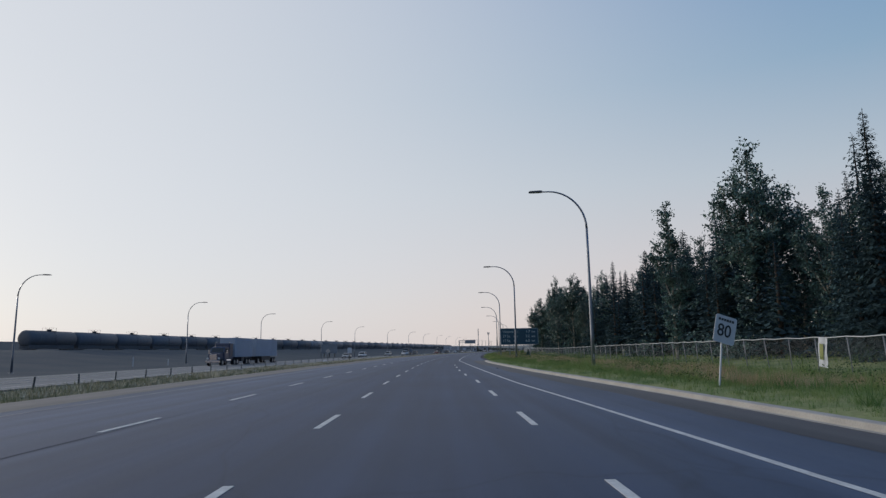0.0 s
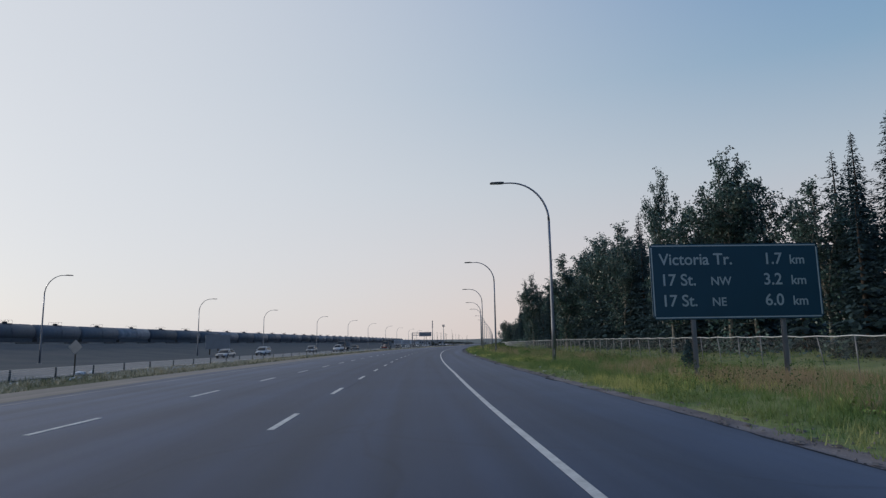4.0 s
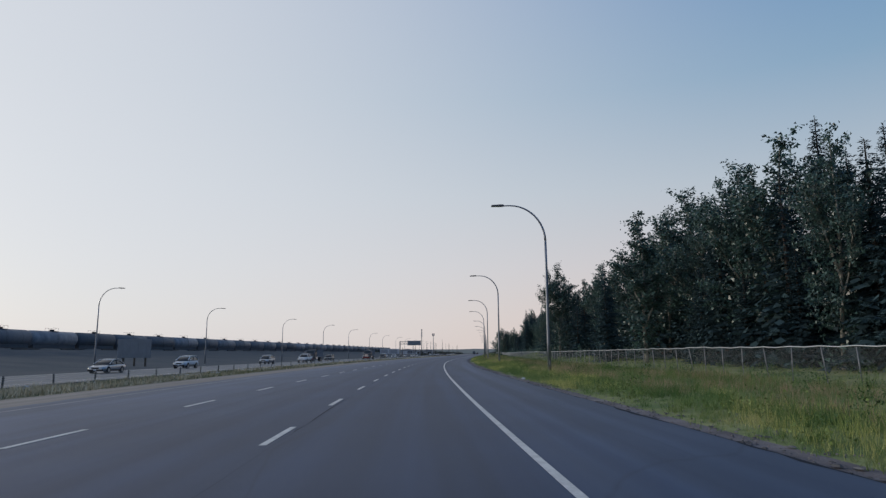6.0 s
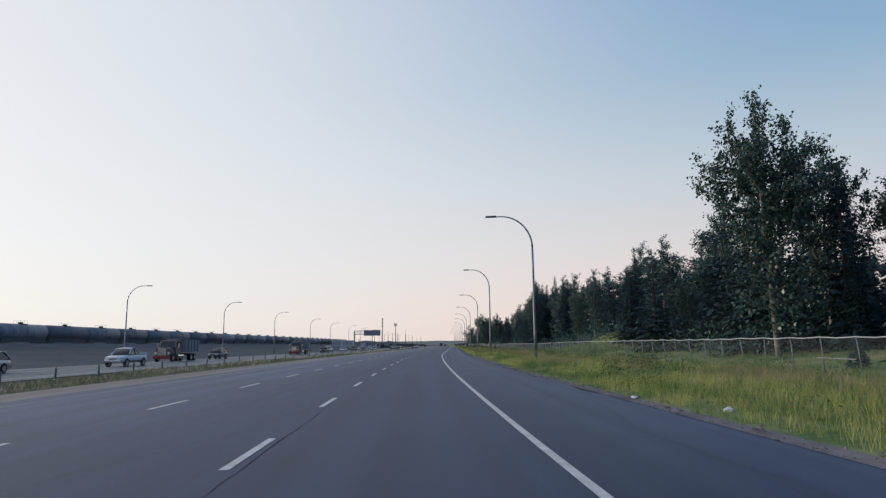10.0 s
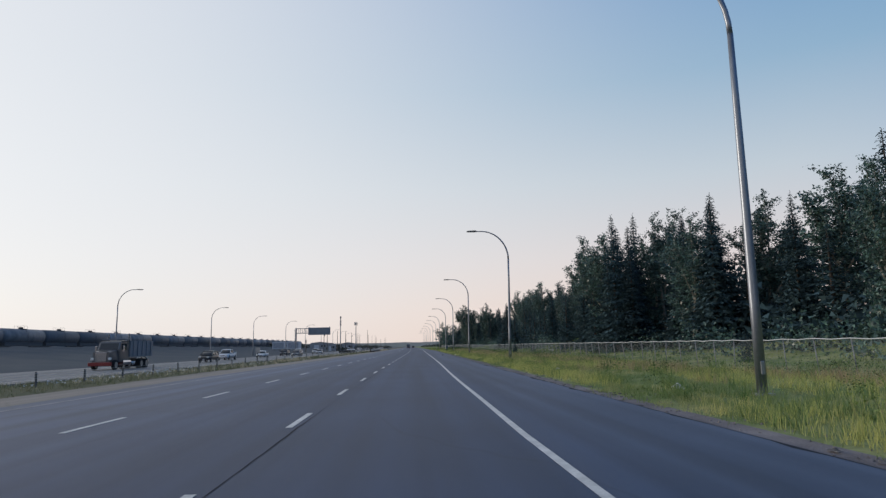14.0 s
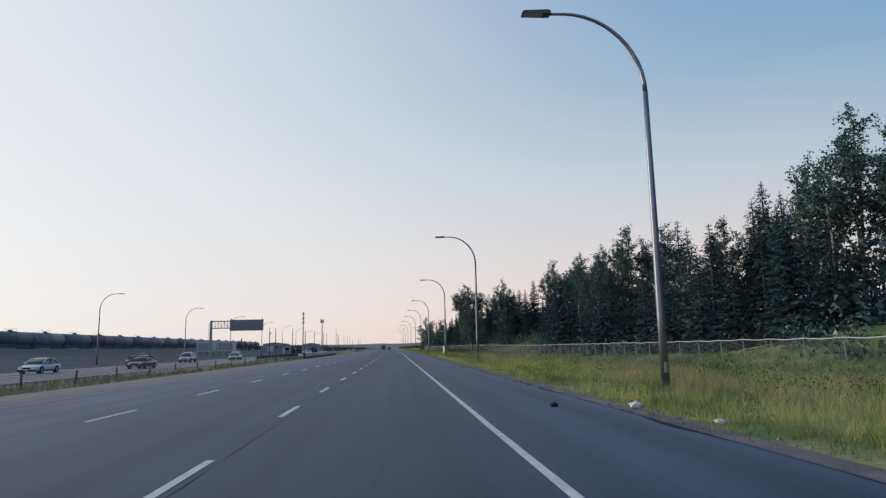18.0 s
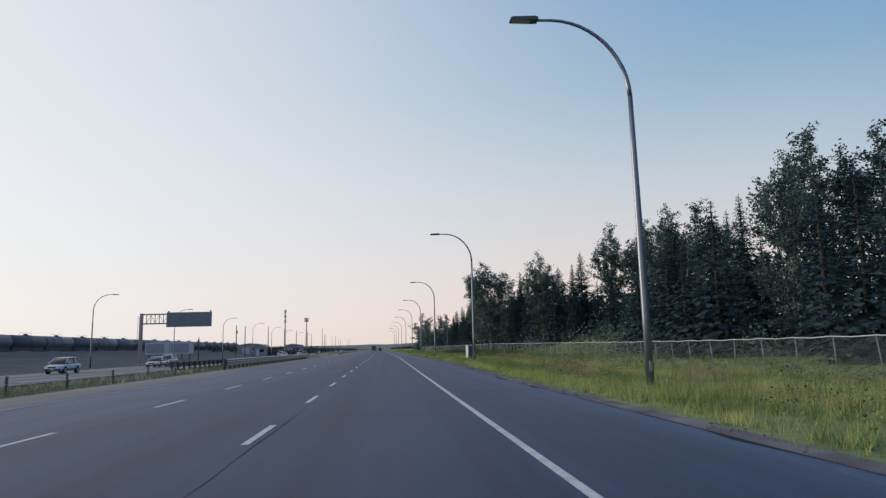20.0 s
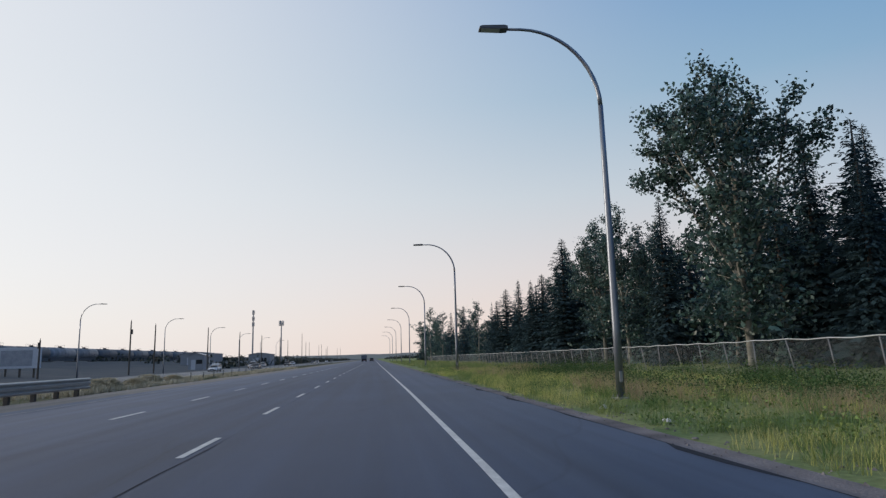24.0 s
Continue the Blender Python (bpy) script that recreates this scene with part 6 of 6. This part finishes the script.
# ---- grasses and weeds of the verge ----
def tufts(name, label, spots, mat, height, blades, rng, lean=0.45, width=0.02, parent=None):
    """Tufts of narrow blades; spots hold x, y, z and a size factor."""
    n = len(spots)
    p = np.repeat(spots[:, :3], blades, axis=0)
    k = np.repeat(spots[:, 3], blades)
    N = n * blades
    h = height * k * rng.uniform(0.55, 1.15, N)
    ang = rng.uniform(0, 2 * np.pi, N)
    off = rng.normal(0, 0.06, (N, 2)) * k[:, None]
    tip = np.stack([np.cos(ang), np.sin(ang)], 1) * (h * rng.uniform(0.1, lean, N))[:, None]
    side = np.stack([-np.sin(ang), np.cos(ang)], 1) * (width * k)[:, None]
    v = np.zeros((N, 3, 3), dtype=np.float32)
    v[:, 0, :2] = p[:, :2] + off - side
    v[:, 1, :2] = p[:, :2] + off + side
    v[:, 2, :2] = p[:, :2] + off + tip
    v[:, 0, 2] = v[:, 1, 2] = p[:, 2] - 0.03
    v[:, 2, 2] = p[:, 2] + h
    me = bpy.data.meshes.new(name)
    me.vertices.add(N * 3)
    me.vertices.foreach_set("co", v.reshape(-1))
    me.loops.add(N * 3)
    me.loops.foreach_set("vertex_index", np.arange(N * 3, dtype=np.int32))
    me.polygons.add(N)
    me.polygons.foreach_set("loop_start", np.arange(0, N * 3, 3, dtype=np.int32))
    me.update(calc_edges=True)
    me.materials.append(mat)
    ob = new(name, me)
    return tagged(ob, label, "grass", kind="stuff")


def scatter(count, y0, y1, l0, l1, rng, power=1.0, patch=None, seed=0.0, fineness=1.0):
    """Random spots on the land between two laterals; patch thins them out in blotches."""
    out = []
    ys = rng.uniform(y0, y1, count)
    ls = l0 + (l1 - l0) * rng.uniform(0, 1, count) ** power
    for y, la in zip(ys, ls):
        q = noise.noise((y * 0.11 * fineness, la * 0.35 * fineness, seed))
        if patch is not None and q < patch:
            continue
        la2 = la + (edge(y) - 6.9) * max(0.0, 1 - (la - 6.9) / 7) if la > 0 else la
        p = on(y, la2)
        out.append((p.x, p.y, ground_z(y, la), 0.75 + 0.5 * (q + 0.5)))
    return np.array(out)


RG = np.random.default_rng(77)
tufts("verge_grass", "long green grass on the early part of the verge", scatter(15500, -6, 205, 9.0, 18.5, RG), GRASS_LUSH, 0.24, 10, RG, 1.5, 0.006)
tufts("verge_grass", "long olive grass on the verge between road and fence", scatter(19000, 180, 520, 9.2, 18.5, RG), GRASS, 0.20, 8, RG, 1.5, 0.006)
tufts("verge_grass", "short green grass near the road's edge", scatter(8500, -6, 200, 7.5, 11.0, RG, 0.8), GRASS_LUSH, 0.15, 9, RG, 1.3, 0.006)
tufts("verge_grass", "short olive grass near the road's edge", scatter(12500, 180, 520, 7.7, 11.0, RG, 0.8), GRASS, 0.15, 8, RG, 1.3, 0.006)
tufts("dry_grass", "straw-coloured grass gone to seed beside the gravel", scatter(18500, 182, 520, 7.8, 12.5, RG, 1.3, -0.10, 5.0), GRASS_DRY, 0.34, 7, RG, 0.8, 0.005)
tufts("dry_grass", "thin straw-coloured grass among the green beside the gravel", scatter(5200, 78, 190, 7.8, 11.5, RG, 1.3, 0.10, 5.0), GRASS_DRY, 0.28, 7, RG, 0.8, 0.004)
tufts("dry_grass", "drying yellow-green grass in patches on the verge", scatter(19000, 200, 520, 8.6, 17.5, RG, 1.0, -0.10, 71.0), GRASS_DRY, 0.27, 7, RG, 1.4, 0.006)
tufts("tall_grass", "taller clumps of rough green grass on the verge", scatter(15000, -6, 520, 9.0, 18.3, RG, 1.0, 0.16, 41.0, 4.0), GRASS_LUSH, 0.46, 12, RG, 1.3, 0.007)
tufts("seeding_grass", "tall straw-coloured grass heads among the green", scatter(21000, 80, 520, 9.6, 16.6, RG, 1.0, 0.05, 57.0, 1.2), GRASS_SEED, 0.44, 9, RG, 1.1, 0.005)
tufts("seeding_grass", "brown seeding grass on the early part of the verge", scatter(6000, 20, 100, 10.0, 16.0, RG, 1.0, 0.0, 59.0, 1.2), GRASS_SEED, 0.40, 9, RG, 1.1, 0.005)
tufts("edge_grass", "stray grass tufts growing in the gravel", scatter(15000, 80, 520, 7.25, 8.9, RG, 0.5, -0.06, 61.0), GRASS, 0.13, 8, RG, 1.7, 0.007)
tufts("edge_grass", "coarse tufts hanging over the gravel edge", scatter(6500, 80, 520, 7.8, 9.6, RG, 0.8, 0.08, 67.0, 4.0), GRASS_LUSH, 0.34, 14, RG, 1.7, 0.006)
tufts("bank_grass", "green grass on the low bank behind the fence", scatter(9000, -6, 520, 18.5, 33, RG), GRASS_LUSH, 0.34, 7, RG, 0.9, 0.014)
for y0, y1 in ((252, 290), (354, 380), (428, 470)):
    tufts("bank_grass", "green grass on a rounded bank behind the fence", scatter(2600, y0, y1, 18.6, 34, RG), GRASS_LUSH, 0.36, 8, RG, 1.0, 0.012)
tufts("far_verge_grass", "green grass on the distant verge", scatter(4000, 520, 700, 8.6, 20, RG), GRASS, 0.35, 6, RG, 0.7, 0.03)
tufts("median_grass", "dry grass in the median", scatter(14000, 5, 620, -21.5, -11.0, RG), GRASS_MEDIAN, 0.18, 5, RG, 0.8, 0.014)
tufts("median_grass", "green grass in the median", scatter(7000, 5, 620, -21.5, -11.8, RG, 1.0, 0.0, 2.0), GRASS_MEDIAN, 0.26, 5, RG, 0.7, 0.014)
tufts("straw_clumps", "pale clumps of straw in the median", scatter(7500, 487, 575, -17.0, -11.2, RG, 1.0, -0.12, 8.0), STRAW, 0.36, 10, RG, 1.6, 0.016)


tufts("straw_clumps", "pale clumps of straw and white flower heads in the median", scatter(4200, 40, 430, -19.0, -11.3, RG, 1.0, 0.10, 18.0), STRAW, 0.34, 8, RG, 0.9, 0.014)

tufts("straw_clumps", "pale dry stalks and flower heads in the median", scatter(3200, 25, 150, -19.0, -11.2, RG, 1.0, -0.08, 28.0), STRAW, 0.26, 8, RG, 1.5, 0.013)


def straw_heap(y, lat, r, h):
    """A heap of loose pale straw."""
    rng = np.random.default_rng(int(y * 7))
    ang, q = rng.uniform(0, 6.283, 700), rng.random(700) ** 0.5
    p = on(y, lat)
    g = ground_z(y, lat)
    spots = np.stack([p.x + np.cos(ang) * q * r, p.y + np.sin(ang) * q * r * 1.6, g + h * (1 - q ** 2), np.ones(700)], 1)
    ob = tufts("straw_heap", "heap of pale dry straw beside the guard rail's end", spots, STRAW, 0.20, 7, rng, 2.4, 0.018)
    tagged(ob, "heap of pale dry straw in the median", "straw", kind="stuff")


for y, la, r, h in ((491.0, -12.4, 0.9, 0.4), (493.2, -12.9, 1.0, 0.6), (496.0, -13.3, 1.0, 0.65), (499.5, -12.9, 1.0, 0.5), (504.0, -13.6, 1.2, 0.65), (508.5, -13.2, 1.0, 0.5), (515.0, -15.0, 1.0, 0.4)):
    straw_heap(y, la, r, h)


def flowers():
    """Small white flower heads in loose drifts in the median."""
    rng = np.random.default_rng(12)
    cs, ss = [], []
    for x, y, z, k in scatter(900, 40, 430, -15.5, -11.6, rng, 1.0, 0.16, 21.0):
        n = 7
        q = rng.normal(size=(n, 3)) * np.array([0.22, 0.22, 0.05])
        q[:, 2] += 0.26
        cs.append(q + (x, y, z))
        ss.append(rng.uniform(0.05, 0.10, n))
    tagged(leaf_mesh("flower_heads", np.concatenate(cs), np.concatenate(ss), rng, LITTER, None, 0.6), "white flower heads in loose drifts in the median", "flowers", kind="stuff")


flowers()


def weeds():
    cs, ss = [], []
    rng = np.random.default_rng(5)
    for count, y0, y1, l0, l1, patch in ((480, -5, 520, 12, 18.5, 0.1), (420, 440, 500, 11.5, 18, -0.1), (80, 0, 90, 9.4, 12, 0.1), (520, 60, 520, 8.8, 16, 0.02), (500, -5, 520, 18.5, 24, -0.1), (520, -5, 520, 15.6, 18.2, 0.0), (260, 452, 500, 14.2, 17.8, -0.05)):
        for x, y, z, k in scatter(count, y0, y1, l0, l1, rng, 1.0, patch, 9.0):
            n = int(rng.uniform(65, 130))
            q = rng.normal(size=(n, 3)) * np.array([0.26, 0.26, 0.16]) * k
            q[:, 2] = np.abs(q[:, 2]) * 1.6 + 0.08
            cs.append(q + (x, y, z))
            ss.append(rng.uniform(0.025, 0.062, n))
    ob = leaf_mesh("weeds", np.concatenate(cs), np.concatenate(ss), rng, WEED, None, 0.3)
    tagged(ob, "dark green leafy weeds and thistles along the fence", "weeds", kind="stuff")
    # bright rank weeds where the grass meets the road's edge
    cs, ss = [], []
    for x, y, z, k in scatter(700, 20, 520, 7.7, 10.2, rng, 0.9, 0.0, 37.0, 2.0):
        n = int(rng.uniform(40, 80))
        q = rng.normal(size=(n, 3)) * np.array([0.20, 0.20, 0.15]) * k
        q[:, 2] = np.abs(q[:, 2]) * 1.7 + 0.06
        cs.append(q + (x, y, z))
        ss.append(rng.uniform(0.025, 0.06, n))
    ob = leaf_mesh("edge_weeds", np.concatenate(cs), np.concatenate(ss), rng, WEED_BRIGHT, None, 0.3)
    tagged(ob, "bright green rank weeds at the edge of the gravel", "weeds", kind="stuff")
    cs, ss = [], []
    for x, y, z, k in scatter(330, -5, 640, 21.5, 28, rng, 1.0, -0.05, 3.0):
        n = int(rng.uniform(120, 260))
        q = rng.normal(size=(n, 3)) * np.array([0.6, 0.6, 0.5]) * k
        q[:, 2] = np.abs(q[:, 2]) * 1.7 + 0.1
        cs.append(q + (x, y, z))
        ss.append(rng.uniform(0.1, 0.26, n))
    ob = leaf_mesh("shrubs", np.concatenate(cs), np.concatenate(ss), rng, LEAF, None, 0.2)
    tagged(ob, "low leafy shrubs at the foot of the trees", "shrubs", kind="stuff")
    cs, ss = [], []
    for x, y, z, k in scatter(640, -10, 640, 29, 41, rng, 1.0, None, 13.0):
        n = 70
        q = rng.normal(size=(n, 3)) * np.array([1.1, 1.1, 1.0])
        q[:, 2] = np.abs(q[:, 2]) * 1.5 + 0.1
        cs.append(q + (x, y, z))
        ss.append(rng.uniform(0.3, 0.65, n))
    ob = leaf_mesh("thicket", np.concatenate(cs), np.concatenate(ss), rng, NEEDLE, None, 0.2)
    tagged(ob, "dense dark undergrowth in the depth of the wood", "undergrowth", kind="stuff")
    cs, ss = [], []
    for x, y, z, k in scatter(1000, -10, 700, 42, 54, rng, 1.0, None, 15.0):
        n = 46
        top = 0.72 * wood_height(y, 1)
        q = rng.normal(size=(n, 3)) * 1.5
        q[:, 2] = rng.uniform(0.2, top, n)
        cs.append(q + (x, y, z))
        ss.append(rng.uniform(0.5, 1.1, n))
    ob = leaf_mesh("deep_wood", np.concatenate(cs), np.concatenate(ss), rng, NEEDLE, None, 0.2)
    tagged(ob, "closed dark mass of trees deep in the wood", "wood", kind="stuff")


weeds()


def stones():
    """Small stones and bits of litter on the gravel edge."""
    rng = np.random.default_rng(6)
    P, F = [], []
    tet = np.array([(1, 0, -0.5), (-0.5, 0.87, -0.5), (-0.5, -0.87, -0.5), (0, 0, 0.8)])
    for x, y, z, k in np.concatenate([scatter(5200, 78, 500, 7.0, 9.0, rng), scatter(500, 40, 500, -12.0, -10.4, rng)]):
        b = len(P)
        s = rng.uniform(0.015, 0.05)
        c, d = math.cos(rng.uniform(0, 6.3)), math.sin(rng.uniform(0, 6.3))
        for v in tet:
            P.append((x + (v[0] * c - v[1] * d) * s, y + (v[0] * d + v[1] * c) * s, z + v[2] * s * 0.7 + 0.008))
        F += [(b, b + 1, b + 3), (b + 1, b + 2, b + 3), (b + 2, b, b + 3)]
    tagged(link_mesh("loose_stones", P, F, GRAVEL), "loose stones scattered along the gravel edge", "stones", kind="stuff")


stones()


def clods():
    """Crumbled asphalt and dirt pushed up along the broken edge of the pavement."""
    rng = np.random.default_rng(61)
    P, F = [], []
    for y in np.concatenate([rng.uniform(79, 180, 1500), rng.uniform(180, 420, 1900), rng.uniform(420, 500, 200)]):
        q = noise.noise((y * 0.16, 2.0, 30.0))
        if q < -0.05:
            continue
        la = edge(y) + 1.0 * rng.random() ** 1.6 - 0.05
        p = on(y, la, -0.05)
        r, h = 0.015 + 0.055 * rng.random() ** 2.5, rng.uniform(0.010, 0.028)
        b, n = len(P), 6
        turn = rng.uniform(0, 6.28)
        for ring, (k, z) in enumerate(((1.0, 0.0), (0.62, 0.75))):
            for i in range(n):
                a = 6.283 * i / n + turn
                w = r * k * rng.uniform(0.65, 1.25)
                P.append((p.x + math.cos(a) * w, p.y + math.sin(a) * w * 1.7, p.z + h * z * rng.uniform(0.7, 1.3)))
        P.append((p.x, p.y, p.z + h))
        for i in range(n):
            j = (i + 1) % n
            F += [(b + i, b + j, b + n + j, b + n + i), (b + n + i, b + n + j, b + 2 * n)]
    tagged(link_mesh("dirt_clods", P, F, DIRT), "dark crumbled asphalt and dirt along the broken road edge", "dirt", kind="stuff")


clods()


def litter(y, lat, s, label, mat, z=None):
    bm = bmesh.new()
    bmesh.ops.create_icosphere(bm, subdivisions=1, radius=s)
    rng = random.Random(int(y * 10))
    for v in bm.verts:
        v.co = Vector((v.co.x * rng.uniform(0.7, 1.3), v.co.y * rng.uniform(0.7, 1.4), max(-0.02, v.co.z) * rng.uniform(0.4, 0.9)))
    ob = part("litter", bm, mat)
    p = on(y, lat)
    ob.location = (p.x, p.y, (0.02 if -10 < lat < 6.8 else ground_z(y, lat) + 0.02) if z is None else z)
    tagged(ob, label, "litter", "litter on the verge")


for y, la, s in ((106, 8.0, 0.1), (110.5, 8.6, 0.1), (278.5, 9.2, 0.2), (294, 9.4, 0.14), (203, 7.4, 0.1), (199.5, 8.1, 0.12), (147.5, 7.6, 0.12), (428.5, 8.0, 0.08), (470.2, 8.4, 0.12), (467, 8.5, 0.1), (417, 7.6, 0.09), (352, 7.5, 0.16), (349, 7.8, 0.12)):
    litter(y, la, s, "crumpled pale scrap of litter lying on the verge", LITTER)
for y, la, s in ((124.5, -22.6, 0.45), (125.6, -22.3, 0.3)):
    litter(y, la, s, "torn white plastic sheet lying at the road's edge", LITTER, -0.52)
for y, la, s in ((352.0, 5.7, 0.10), (46.8, 5.9, 0.07)):
    litter(y, la, s, "dark scrap of torn tyre on the paved shoulder", TYRE, 0.02)


# ---- the distance ----
def far_bushes():
    rng = np.random.default_rng(15)
    cs, ss = [], []
    for i in range(260):
        y = rng.uniform(640, 1700)
        la = rng.choice([rng.uniform(-130, -50), rng.uniform(-50, -44), rng.uniform(20, 90)])
        p = on(y, la)
        n = 60
        r = rng.uniform(1.2, 3.0)
        q = rng.normal(size=(n, 3)) * np.array([r * 0.8, r * 0.8, r * 0.55])
        q[:, 2] = np.abs(q[:, 2]) + 0.2
        cs.append(q + (p.x, p.y, ground_z(y, la)))
        ss.append(rng.uniform(0.6, 1.3, n))
    tagged(leaf_mesh("far_bushes", np.concatenate(cs), np.concatenate(ss), rng, BUSH, None, 0.2), "low dark bushes in the distance beside the line", "bushes", kind="stuff")


far_bushes()


def far_hill():
    bm = bmesh.new()
    rows = []
    for j, (d, h) in enumerate(((0, 0), (120, 0.6), (300, 1.0), (520, 0.9), (900, 0))):
        rows.append([bm.verts.new((x, 3000 + d, -0.5 + h * (22 + 9 * noise.noise((x * 0.0018, 2.0, 0.0)) + 3 * noise.noise((x * 0.01, 7.0, 0.0))))) for x in np.arange(-3200, 4200, 60.0)])
    for u, v in zip(rows, rows[1:]):
        for i in range(len(u) - 1):
            bm.faces.new((u[i], u[i + 1], v[i + 1], v[i]))
    tagged(part("backdrop_hill", bm, HILL, smooth=True), "low pale ridge on the horizon", "hill", kind="structure")


far_hill()
